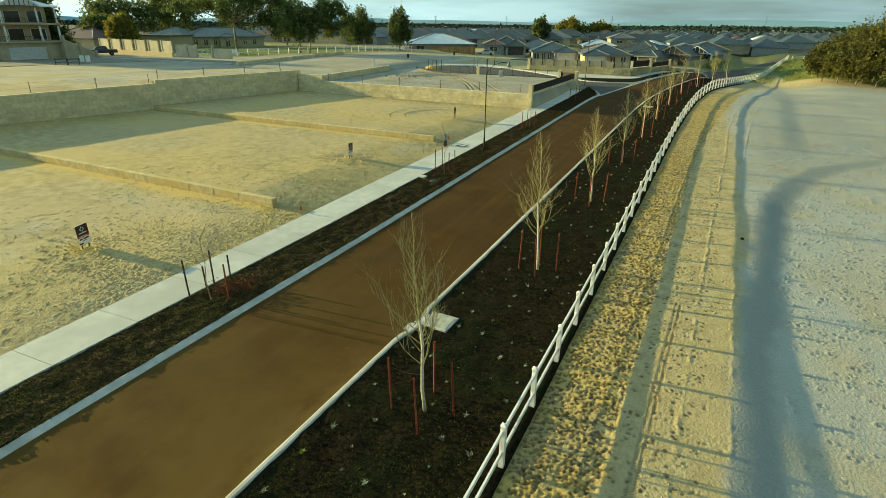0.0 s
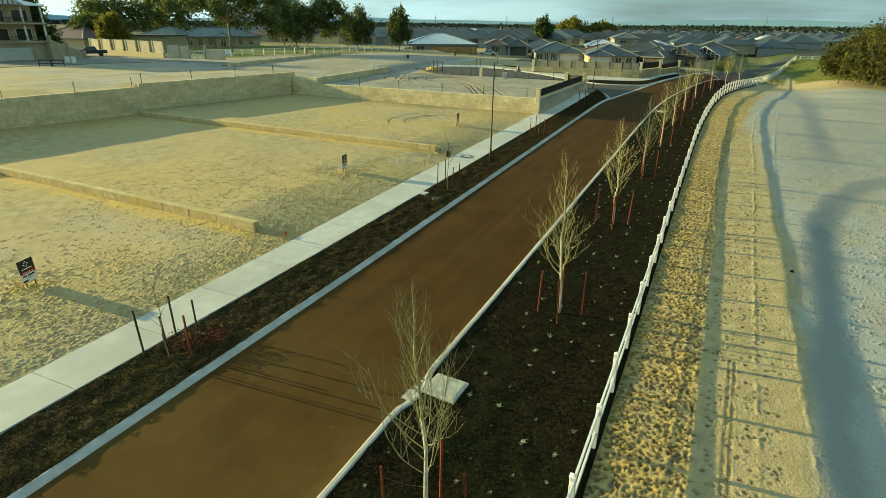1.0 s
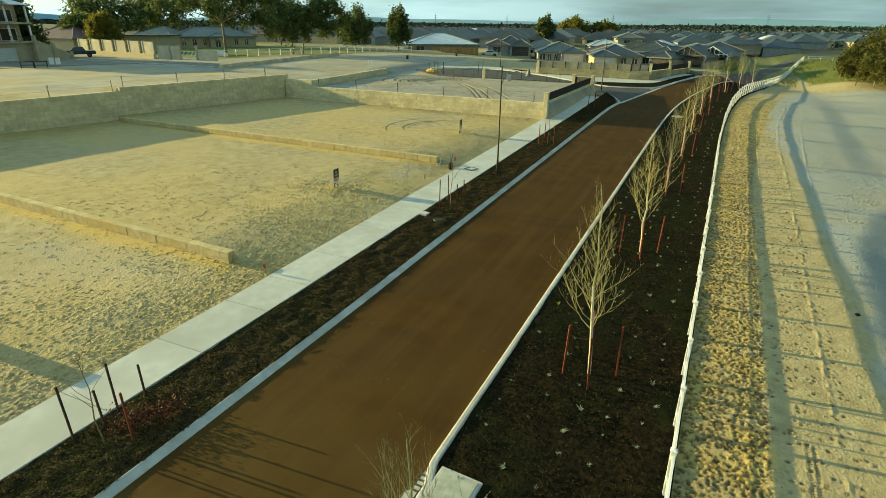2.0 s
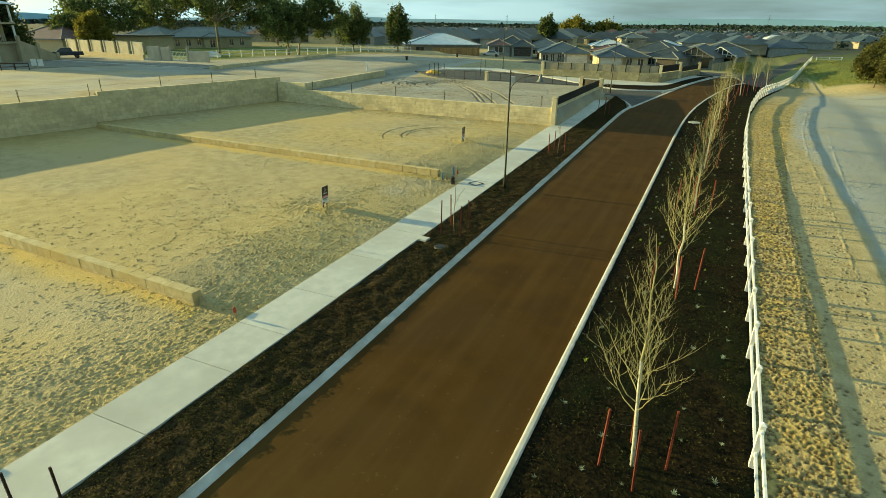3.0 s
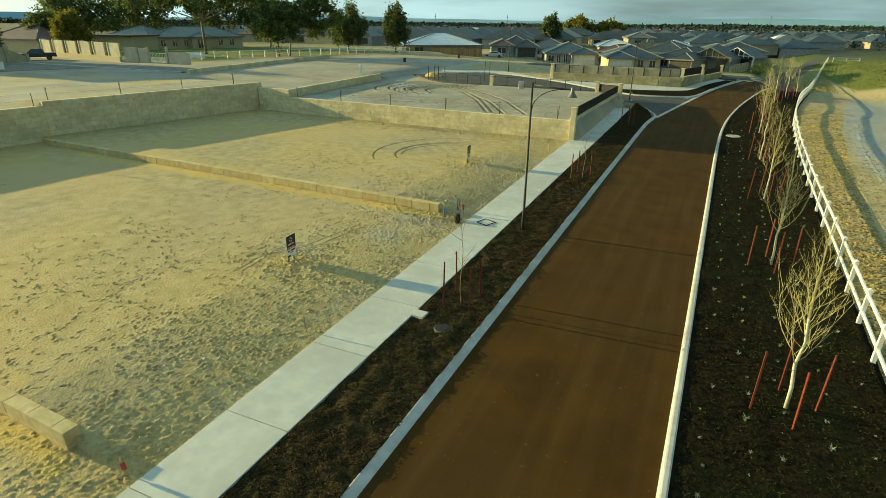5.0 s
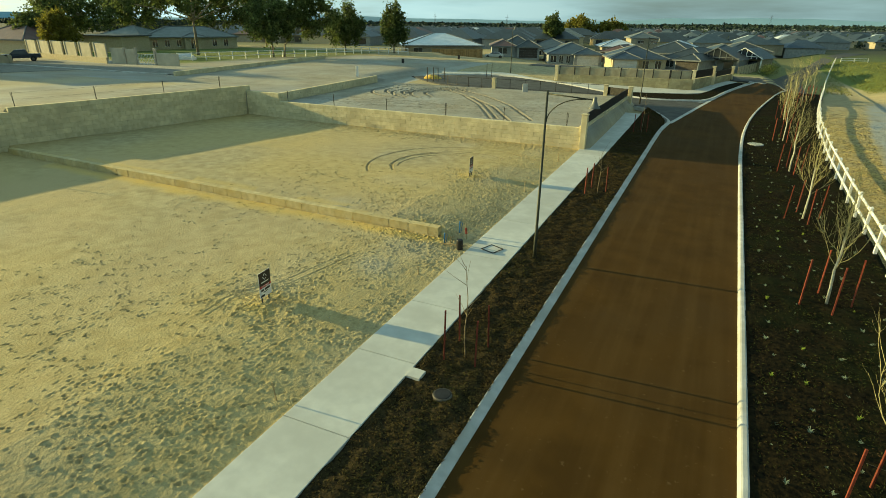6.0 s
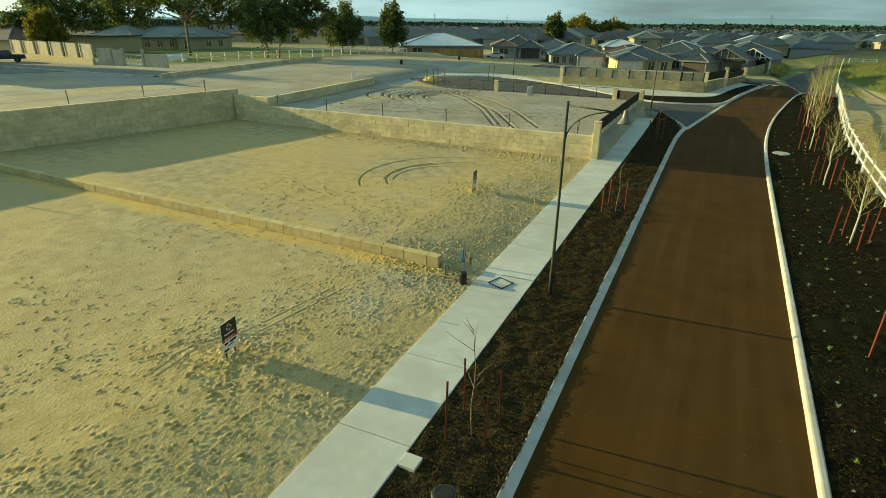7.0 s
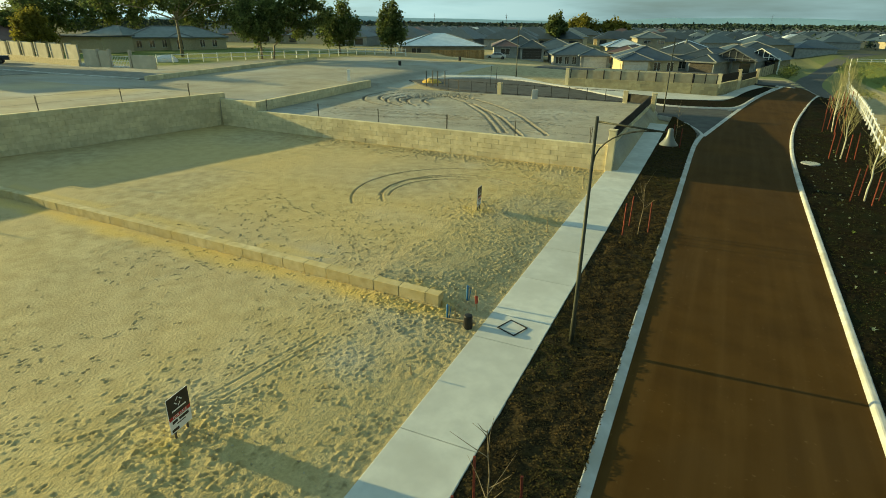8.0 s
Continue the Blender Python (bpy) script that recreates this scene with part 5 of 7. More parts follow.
for row in range(5):
    for k in range(66):
        y = 6.5 + 1.02 * k + rng.uniform(-0.22, 0.22)
        x = float(KERB_R(y)) + 0.55 + 0.92 * row + rng.uniform(-0.16, 0.16)
        if rng.random() < (0.08 if row < 2 else 0.22) or x > float(FENCE_X(y)) - 0.3 or count >= 296:
            continue
        model = 3 if rng.random() < 0.07 else rng.randrange(3)
        m = pose(x, y, float(grade(x, y)) + 0.075, 0, 0, rng.uniform(0, 360)) @ Matrix.Scale(rng.uniform(0.55, 1.1), 4)
        if model in used:
            copy_thing(tufts[model], m)
        else:
            used.add(model)
            tufts[model].matrix_basis = m
        count += 1

for x, y in ((-15.5, 12.6), (-15.1, 13.3)):
    r = np.random.default_rng(int(1000 * y))
    c = r.normal(size=(420, 3)) * (0.26, 0.26, 0.14)
    ob = leaf_cloud("red_shrub", c + (0, 0, 0.24), 0.035, RED_LEAF, r)
    ob.matrix_basis = pose(x, y, float(grade(x, y)) + 0.04)
    tagged(ob, "low dark red shrub among brown ground cover", "shrub", "red shrubs")


def clods():
    """Crumbs and small lumps of limestone along the trampled margins."""
    r = np.random.default_rng(44)
    n = 7000
    left = r.random(n) < 0.7
    y = r.uniform(5, 57, n)
    x = np.where(left, PATH_L - 0.12 - np.abs(r.normal(size=n)) * 2.6, FENCE_X(y) + 0.3 + 3.6 * r.random(n))
    near = r.random(n) < 0.12
    spot = np.array([(-22.5, 30.5), (-23.8, 12.5), (-22.3, 47.0), (-19.9, 38.7)])[r.integers(0, 4, n)]
    x, y = np.where(near, spot[:, 0] + r.normal(size=n) * 1.1, x), np.where(near, spot[:, 1] + r.normal(size=n) * 1.1, y)
    s = 0.012 + 0.026 * r.random(n) ** 3
    c = np.stack([x, y, land(x, y) - 0.1 * s], 1)
    octa = np.array([(1, 0, 0), (0, 1, 0), (-1, 0, 0), (0, -1, 0), (0, 0, 0.8), (0, 0, -0.8)], float)
    v = c[:, None] + octa[None] * s[:, None, None] * r.uniform(0.6, 1.35, (n, 6, 1))
    f = np.array([(0, 1, 4), (1, 2, 4), (2, 3, 4), (3, 0, 4), (1, 0, 5), (2, 1, 5), (3, 2, 5), (0, 3, 5)])
    return from_arrays("sand_clods", v.reshape(-1, 3), (f[None] + 6 * np.arange(n)[:, None, None]).reshape(-1, 3), CLOD)


CLOD = material("sand_clod", (0.29, 0.25, 0.165), (0.41, 0.36, 0.25), scale=2.0, rough=1.0, per_island=0.12, specular=0.05)
tagged(clods(), "loose crumbs of pale limestone sand", "clods", kind="stuff")


# ---- kerbside fittings ----
gz = lambda x, y: float(grade(x, y))
drain = base("drain_pit", -7.35, 14.55, gz(-7.35, 14.55), "kerbside drain pit with a square concrete lid", "drain", rz=-2)
bm = bmesh.new()
box(bm, -0.55, 0.5, -0.5, 0.5, -0.3, 0.165, 0.02)
part("surround", bm, KERB, drain)
bm = bmesh.new()
box(bm, -0.46, 0.42, -0.42, 0.42, 0.165, 0.18, 0.008)
part("lid", bm, LID, drain, "greenish-grey concrete lid")
bm = bmesh.new()
box(bm, -0.98, -0.56, -0.85, 0.75, -0.2, 0.012, 0.005)
part("apron", bm, KERB, drain)
bm = bmesh.new()
for k in range(5):
    box(bm, -0.95 + 0.0, -0.66, -0.35 + 0.16 * k, -0.29 + 0.16 * k, 0.012, 0.022)
part("grate", bm, STEEL, drain)


def round_lid(x, y, r, mat, name, label):
    ob = base(name, x, y, gz(x, y), label, "lid")
    bm = bmesh.new()
    lathe(bm, [(r, -0.1), (r, 0.115), (r - 0.02, 0.13)], 28)
    part("ring", bm, KERB if r > 0.4 else STEEL, ob)
    bm = bmesh.new()
    lathe(bm, [(r - 0.05, 0.12), (r - 0.05, 0.137), (r - 0.07, 0.142)], 28)
    part("lid", bm, mat, ob)


round_lid(-7.1, 65.1, 0.55, LID, "pit_lid", "round pale concrete pit lid in mulch")
round_lid(-15.2, 29.15, 0.27, BLACK, "service_cover", "round grey service cover in the verge bed")

meter = base("meter_box", -18.72, 37.75, float(land(-18.72, 37.75)), "squat black meter box in the sand margin", "meter box")
bm = bmesh.new()
lathe(bm, [(0.14, -0.1), (0.14, 0.40), (0.12, 0.44), (0.02, 0.455)], 14)
part("body", bm, BLACK, meter, smooth=False)
bm = bmesh.new()
box(bm, -0.6, 0.6, -0.02, 0.02, 0.10, 0.16, m=pose(-0.35, 0.05, 0, 0, -4, 4))
part("batten", bm, TIMBER, meter)
for x, y, h, mat, nm, lb in ((-19.35, 39.1, 0.55, BLUE, "standpipe", "short blue water standpipe in sand"), (-19.5, 37.9, 0.5, BLUE, "standpipe", "short grey-blue pipe beside the meter box")):
    ob = base(nm, x, y, float(land(x, y)), lb, "pipe", "standpipes")
    bm = bmesh.new()
    tube(bm, [(0, 0, -0.2), (0, 0, h - 0.05), (0, 0, h)], [0.035, 0.035, 0.022], 10)
    part("riser", bm, mat, ob, smooth=True)
    bm = bmesh.new()
    tube(bm, [(0.05, 0, -0.1), (0.13, 0, h * 0.9), (0.06, 0, h * 0.95)], [0.015, 0.015, 0.015], 6)
    part("bend", bm, mat, ob, smooth=True)
for x, y, h, tape in ((-18.85, 38.75, 0.75, True), (-18.7, 20.75, 0.55, True), (-19.25, 38.0, 0.4, False), (-18.9, 27.0, 0.6, False), (-18.75, 46.3, 0.6, False), (-19.1, 34.9, 0.35, False), (-18.8, 53.2, 0.6, False)):
    ob = base("survey_peg", x, y, float(land(x, y)), "thin survey peg with red tape in sand" if tape else "thin bare timber survey peg in sand", "peg", "survey pegs")
    bm = bmesh.new()
    box(bm, -0.018, 0.018, -0.012, 0.012, -0.2, h, 0.003, m=pose(0, 0, 0, 3, -4, 30))
    part("peg", bm, TIMBER, ob)
    if tape:
        bm = bmesh.new()
        box(bm, -0.05, 0.05, -0.03, 0.03, h * 0.35, h * 0.72, 0.012, m=pose(0, 0, 0, 3, -4, 30))
        part("tape", bm, RED_TAPE, ob)
tray = base("steel_frame", -17.45, 38.25, gz(-17.45, 38.25) + 0.12, "black square steel frame lying on the footpath", "frame", rz=-20)
for a, b, c, d in ((-0.33, 0.33, -0.33, -0.305), (-0.33, 0.33, 0.305, 0.33), (-0.33, -0.305, -0.304, 0.304), (0.305, 0.33, -0.304, 0.304)):
    bm = bmesh.new()
    box(bm, a, b, c, d, 0.0, 0.035, 0.004)
    part("bar", bm, BLACK, tray)


# ---- side street and crossing ----
def ribbon(name, left, right, rise, mat, label, category, n=40, across=4, z=None, depth=0.25):
    """A surface between two plan polylines with the same number of points."""
    a, b = smooth_line(left, 6), smooth_line(right, 6)
    bm = bmesh.new()
    rows = []
    for p, q in zip(a, b):
        row = []
        for k in range(across + 1):
            c = p.lerp(q, k / across)
            row.append(bm.verts.new((c.x, c.y, (gz(c.x, c.y) if z is None else z(c.x, c.y)) + rise)))
        e0, e1 = bm.verts.new(row[0].co - Vector((0, 0, depth))), bm.verts.new(row[-1].co - Vector((0, 0, depth)))
        rows.append([e0, *row, e1])
    for r0, r1 in zip(rows, rows[1:]):
        for k in range(len(r0) - 1):
            bm.faces.new((r0[k], r0[k + 1], r1[k + 1], r1[k]))
    bmesh.ops.recalc_face_normals(bm, faces=bm.faces)
    ob = link_mesh(name, bm, mat)
    return tagged(ob, label, category, kind="structure")


FAR_KERB = [(-47, 87.5), (-44.3, 90.2), (-38.5, 93.2), (-29.8, 90.2), (-23, 85.9), (-18.7, 83.1), (-16.3, 82.7), (-13.2, 83.6), (-11.2, 85.4), (-9.5, 93.0), (-7.2, 102.4)]
ribbon("side_street", [(-48.5, 86), (-42.5, 81.6), (-34, 79.5), (-25, 79.1), (-19, 77.9), (-16.4, 76.8), (-14.7, 73.9), (-13.75, 70.7)], [(-47, 87.4), (-43.0, 91.2), (-35, 92.4), (-25.5, 87.6), (-18.7, 83.0), (-14, 83.3), (-11.75, 82.0), (-13.5, 70.75)], 0.004, GREY_ROAD, "grey asphalt side street curving between raised lots", "road")
sweep("kerb_3", smooth_line(FAR_KERB, 6), [(-0.16, -0.2), (-0.16, 0.12), (0.02, 0.13), (0.14, 0.03), (0.15, -0.2)], KERB, "pale concrete kerb round the side street's corner", "kerb")
ribbon("corner_bed", [(-19.3, 83.7), (-16.3, 82.9), (-13.2, 83.85), (-11.3, 85.7), (-9.65, 93.2), (-7.4, 102.5)], [(-19.4, 86.3), (-15.3, 87.6), (-13.0, 88.4), (-12.0, 90.2), (-10.2, 97.6), (-8.3, 103.5)], 0.09, MULCH, "dark mulched bed on the street corner", "garden bed")
ribbon("footpath_2", [(-46, 90.2), (-38.5, 93.5), (-29.8, 90.5), (-23.2, 86.3), (-19.5, 86.4), (-15.3, 87.7), (-12.1, 90.2), (-10.3, 97.6), (-8.4, 103.5)], [(-47, 92.2), (-39, 96.0), (-31, 91.4), (-24, 91.15), (-19.5, 91.4), (-15.4, 91.6), (-13.1, 92.2), (-11.3, 98.6), (-9.6, 104.5)], 0.10, CONCRETE, "pale concrete footpath below a corner retaining wall", "footpath")
block_wall("wall_corner_1", (-29.5, 90.9), (-16.0, 91.6), 2.4, 4.12, 5, "limestone block retaining wall along the side street", mat=STONE_SHADED)
block_wall("wall_corner_4", (-15.95, 91.6), (-13.4, 91.85), 2.4, 4.14, 5, "limestone block retaining wall at the street corner", mat=STONE_SHADED)
block_wall("wall_corner_2", (-13.35, 91.95), (-11.45, 98.2), 2.5, 4.16, 5, "limestone block retaining wall turning the street corner", mat=STONE_SHADED)
block_wall("wall_corner_3", (-11.6, 98.5), (-9.2, 107.0), 2.6, 3.9, 4, "low limestone wall along the street", mat=STONE_SHADED)
for x, y, z0, z1 in ((-11.4, 98.5, 2.7, 5.35), (-13.35, 92.2, 4.0, 5.2), (-29.7, 91.2, 3.6, 5.2), (-9.2, 107.2, 2.8, 4.9), (-11.3, 98.9, 2.8, 4.6)):
    pillar(x, y, z0, z1)
slat_infill((-13.25, 92.5), (-11.5, 98.2), 4.22, 5.15, "black slatted infill on the corner retaining wall")
slat_infill((-11.2, 99.2), (-9.35, 106.9), 3.95, 4.7, "black slatted infill on the low street wall")


def panel_fence(a, b, z, tall, panel, mat, post_mat, label, name="panel_fence"):
    ax, ay, bx, by = *a, *b
    length = math.hypot(bx - ax, by - ay)
    n = max(1, round(length / panel))
    w = length / n
    ob = base(name, ax, ay, z, label, "fence", rz=math.degrees(math.atan2(by - ay, bx - ax)))
    bm = bmesh.new()
    box(bm, 0.05, w - 0.05, -0.02, 0.02, 0.02, tall, 0.006)
    pm = bpy.data.meshes.new("panel")
    bm.to_mesh(pm)
    bm.free()
    pm.materials.append(mat)
    bm = bmesh.new()
    box(bm, -0.05, 0.05, -0.06, 0.06, -0.3, tall + 0.08, 0.006)
    sm = bpy.data.meshes.new("post")
    bm.to_mesh(sm)
    bm.free()
    sm.materials.append(post_mat)
    for k in range(n + 1):
        piece("post", sm, ob, pose(k * w, 0, 0))
        if k < n:
            piece("panel", pm, ob, pose(k * w, 0, 0))
    return ob


CREAM = material("cream_render", (0.30, 0.26, 0.19), (0.40, 0.36, 0.27), scale=1.5, rough=0.85, stain=(0.28, 0.25, 0.18), stain_scale=0.4)
GREY_WALL = material("grey_render", (0.27, 0.28, 0.28), (0.36, 0.37, 0.36), scale=1.5, rough=0.85)
BRICK = material("cream_brick", (0.46, 0.39, 0.25), (0.58, 0.50, 0.34), scale=5.0, rough=0.9, bump=0.01, bump_scale=12.0)
RED_BRICK = material("brown_brick", (0.22, 0.13, 0.08), (0.34, 0.21, 0.13), scale=5.0, rough=0.9)
PALING = material("brown_palings", (0.30, 0.18, 0.07), (0.44, 0.28, 0.12), scale=3.0, rough=0.85, per_object=0.25)
DOOR_PALE = material("garage_door_pale", (0.55, 0.56, 0.54), (0.64, 0.65, 0.63), scale=2.0, rough=0.6)
DOOR_DARK = material("garage_door_dark", (0.05, 0.045, 0.04), (0.08, 0.07, 0.06), scale=2.0, rough=0.6)
FENCE_CREAM = material("fence_cream", (0.33, 0.28, 0.18), (0.41, 0.36, 0.24), scale=2.0, rough=0.85, per_object=0.08)
PANEL_TRIM = material("fence_trim", (0.14, 0.13, 0.10), (0.20, 0.19, 0.15), scale=2.0, rough=0.8)
RIDGE = material("ridge_capping", (0.14, 0.155, 0.16), (0.20, 0.215, 0.22), scale=2.0, rough=0.6)
ROOFS = [material("roof_" + nm, d, l, scale=0.8, rough=r - 0.12, bump=0.03, bump_scale=4.0, per_object=0.18, specular=0.6) for nm, d, l, r in (
    ("charcoal", (0.019, 0.029, 0.035), (0.034, 0.050, 0.058), 0.6), ("slate", (0.030, 0.048, 0.060), (0.048, 0.073, 0.090), 0.6),
    ("black", (0.016, 0.023, 0.026), (0.030, 0.041, 0.046), 0.6), ("terracotta", (0.24, 0.12, 0.075), (0.34, 0.18, 0.11), 0.75),
    ("white", (0.56, 0.59, 0.61), (0.68, 0.71, 0.73), 0.5), ("blue", (0.024, 0.042, 0.064), (0.038, 0.062, 0.092), 0.6), ("grey", (0.085, 0.105, 0.105), (0.13, 0.155, 0.155), 0.6), ("brown", (0.085, 0.045, 0.040), (0.125, 0.065, 0.055), 0.7))]

panel_fence((-29.3, 91.1), (-16.0, 91.8), 4.1, 0.95, 1.9, FENCE_CREAM, BLACK, "cream panel fence with dark posts on a retaining wall")
panel_fence((-15.9, 91.8), (-13.6, 92.05), 4.1, 0.95, 1.15, FENCE_CREAM, BLACK, "short cream panel fence across the wall's corner")


# ---- houses ----
def hip(bm, x0, x1, y0, y1, z, pitch, over=0.5):
    """A hipped roof over a rectangle; returns the ridge ends and the eave corners."""
    x0, x1, y0, y1 = x0 - over, x1 + over, y0 - over, y1 + over
    w, d = x1 - x0, y1 - y0
    half = min(w, d) / 2
    up = half * math.tan(radians(pitch))
    if w >= d:
        r0, r1 = (x0 + half, y0 + half, z + up), (x1 - half, y0 + half, z + up)
    else:
        r0, r1 = (x0 + half, y0 + half, z + up), (x0 + half, y1 - half, z + up)
    e = [(x0, y0, z), (x1, y0, z), (x1, y1, z), (x0, y1, z)]
    v = [bm.verts.new(p) for p in e]
    a, b = bm.verts.new(r0), bm.verts.new(r1)
    if w >= d:
        quads = ((v[0], v[1], b, a), (v[2], v[3], a, b), (v[1], v[2], b), (v[3], v[0], a))
        hips = [(e[0], r0), (e[3], r0), (e[1], r1), (e[2], r1), (r0, r1)]
    else:
        quads = ((v[1], v[2], b, a), (v[3], v[0], a, b), (v[0], v[1], a), (v[2], v[3], b))
        hips = [(e[0], r0), (e[1], r0), (e[2], r1), (e[3], r1), (r0, r1)]
    for q in quads:
        bm.faces.new(q)
    bm.faces.new(v[::-1])
    return hips


def house(x, y, z, turn, w, d, wing, roof, wall, label, garage=None, windows=(), tall=2.7, pitch=25, gable=False):
    """A single-storey house; its front lies along its own x axis from the corner (x, y). wing: (x0, x1, depth) of a forward wing with its own hip."""
    ob = base("house", x, y, z, label, "house", "suburban houses", rz=turn)
    blocks = [(0, w, 0, d)] + ([(wing[0], wing[1], -wing[2], d * 0.45)] if wing else [])
    bm = bmesh.new()
    for x0, x1, y0, y1 in blocks:
        box(bm, x0, x1, y0, y1, -0.6, tall)
    part("wall", bm, wall, ob)
    caps = []
    for i, (x0, x1, y0, y1) in enumerate(blocks):
        bm = bmesh.new()
        caps += hip(bm, x0, x1, y0, y1, tall + 0.02 + 0.004 * i, pitch)
        part("roof", bm, roof, ob)
        bm = bmesh.new()
        o = 0.5
        for a, b, c, e in ((x0 - o - 0.04, x1 + o + 0.04, y0 - o - 0.04, y0 - o), (x0 - o - 0.04, x0 - o, y0 - o, y1 + o), (x1 + o, x1 + o + 0.04, y0 - o, y1 + o)):
            box(bm, a, b, c, e, tall - 0.17, tall + 0.06)
        part("gutter", bm, RIDGE, ob)
    for p, q in caps:
        bm = bmesh.new()
        tube(bm, [Vector(p) + Vector((0, 0, 0.03)), Vector(q) + Vector((0, 0, 0.03))], [0.10, 0.10], 5)
        part("ridge_cap", bm, RIDGE, ob)
    front = lambda fx: -wing[2] if wing and wing[0] < fx < wing[1] else 0.0
    if garage:
        gx, gw, gm = garage
        f = front(gx + gw / 2)
        bm = bmesh.new()
        for k in range(4):
            box(bm, gx, gx + gw, f - 0.05, f - 0.003, 0.02 + 0.56 * k, 0.56 * (k + 1), 0.012)
        part("garage_door", bm, gm, ob)
    for wx, ww, z0, z1 in windows:
        f = front(wx + ww / 2)
        bm = bmesh.new()
        box(bm, wx, wx + ww, f - 0.06, f - 0.003, z0, z1, 0.01)
        win = part("window", bm, WHITE if wall is not CREAM else DOOR_PALE, ob)
        for k in range(2):
            bm = bmesh.new()
            box(bm, wx + 0.05 + k * ww / 2, wx + ww / 2 - 0.03 + k * ww / 2, f - 0.072, f - 0.062, z0 + 0.06, z1 - 0.06)
            part("pane", bm, GLASS, win)
    return ob


along = lambda a, b: math.degrees(math.atan2(b[1] - a[1], b[0] - a[0]))
H = [((-74.4, 128.3), (-59.3, 138.5), 15, None, 4, CREAM, "cream house with a broad white metal roof", None, ((2, 2, 0.8, 2.1),), 3.0, 17),
     ((-62.5, 150.5), (-56.5, 153.0), 14, None, 7, GREY_WALL, "grey-fronted house with a red-brown tiled roof", None, ((1.5, 2.2, 0.7, 2.1),), 2.5, 22),
     ((-60.9, 151.8), (-52.2, 154.9), 14, (4.2, 9.6, 1.5), 0, GREY_WALL, "grey house with charcoal hipped roof and dark garage door", (4.7, 4.4, DOOR_DARK), ((1.2, 2.0, 0.7, 2.1),), 2.4, 27),
     ((-47.1, 147.2), (-35.6, 151.7), 14, (5.6, 11.6, 2.0), 1, GREY_WALL, "grey house with slate hipped roof and pale garage door", (6.2, 4.8, DOOR_PALE), ((0.4, 1.4, 0.6, 2.1), (2.4, 0.9, 0.5, 2.2), (4.0, 0.9, 0.5, 2.2)), 1.3, 20),
     ((-31.3, 138.0), (-20.3, 141.5), 14, (0.1, 5.2, 1.6), 5, BRICK, "yellow brick house with blue-grey hipped roof behind a corner fence", (0.4, 4.4, DOOR_PALE), ((6.2, 1.2, 0.5, 2.1), (8.6, 1.2, 0.5, 2.1)), 1.3, 21),
     ((-22.5, 146.5), (-13.4, 143.5), 14, (5.0, 9.6, 5.0), 2, GREY_WALL, "dark house with black hipped roof and solar panel", (5.2, 4.2, DOOR_DARK), ((1, 1.6, 0.7, 2.1),), 1.3, 22),
     ((-39.4, 166.6), (-31.5, 165.3), 13, None, 7, RED_BRICK, "brick house with tan-brown tiled roof", None, ((2, 2, 0.7, 2.1),), 1.3, 20),
     ((-30.0, 199.0), (-19.5, 197.5), 13, None, 4, CREAM, "cream house with a white metal roof", None, ((2, 2.4, 0.7, 2.1),), 1.3, 22),
     ((-45.5, 199.4), (-34.4, 203.5), 13, None, 4, CREAM, "house with a pale metal roof among darker roofs", None, ((2, 2.4, 0.7, 2.1),), 1.3, 20),
     ((-39.0, 212.0), (-30.5, 214.7), 11, None, 6, CREAM, "two-storey cream house with pale grey roof", None, ((2, 2, 3.2, 4.2), (6, 2, 3.2, 4.2)), 1.3, 20),
     ((-60.0, 170.0), (-47.0, 173.0), 14, None, 1, GREY_WALL, "grey house with a slate hipped roof", None, ((2, 2, 0.7, 2.1),), 1.3, 21),
     ((-29.0, 168.0), (-17.0, 166.0), 14, None, 2, GREY_WALL, "house with a black hipped roof behind others", None, ((2, 2, 0.7, 2.1),), 1.3, 22),
     ((-15.0, 166.0), (-4.5, 168.5), 14, None, 1, CREAM, "cream house with a slate roof beside the far street", None, ((2, 2.4, 0.7, 2.1),), 1.3, 21),
     ((-11.0, 186.0), (0.5, 188.5), 14, None, 0, BRICK, "brick house with a charcoal roof beside the far street", None, ((2, 2.4, 0.7, 2.1),), 1.3, 21)]
for a, b, d, wing, roof, wall, label, garage, windows, z, pitch in H:
    w = math.hypot(b[0] - a[0], b[1] - a[1]) - 0.8
    house(a[0], a[1], z, along(a, b), w, d, wing, ROOFS[roof], wall, label, garage, windows, 4.9 if "two-storey" in label else 2.5, pitch)


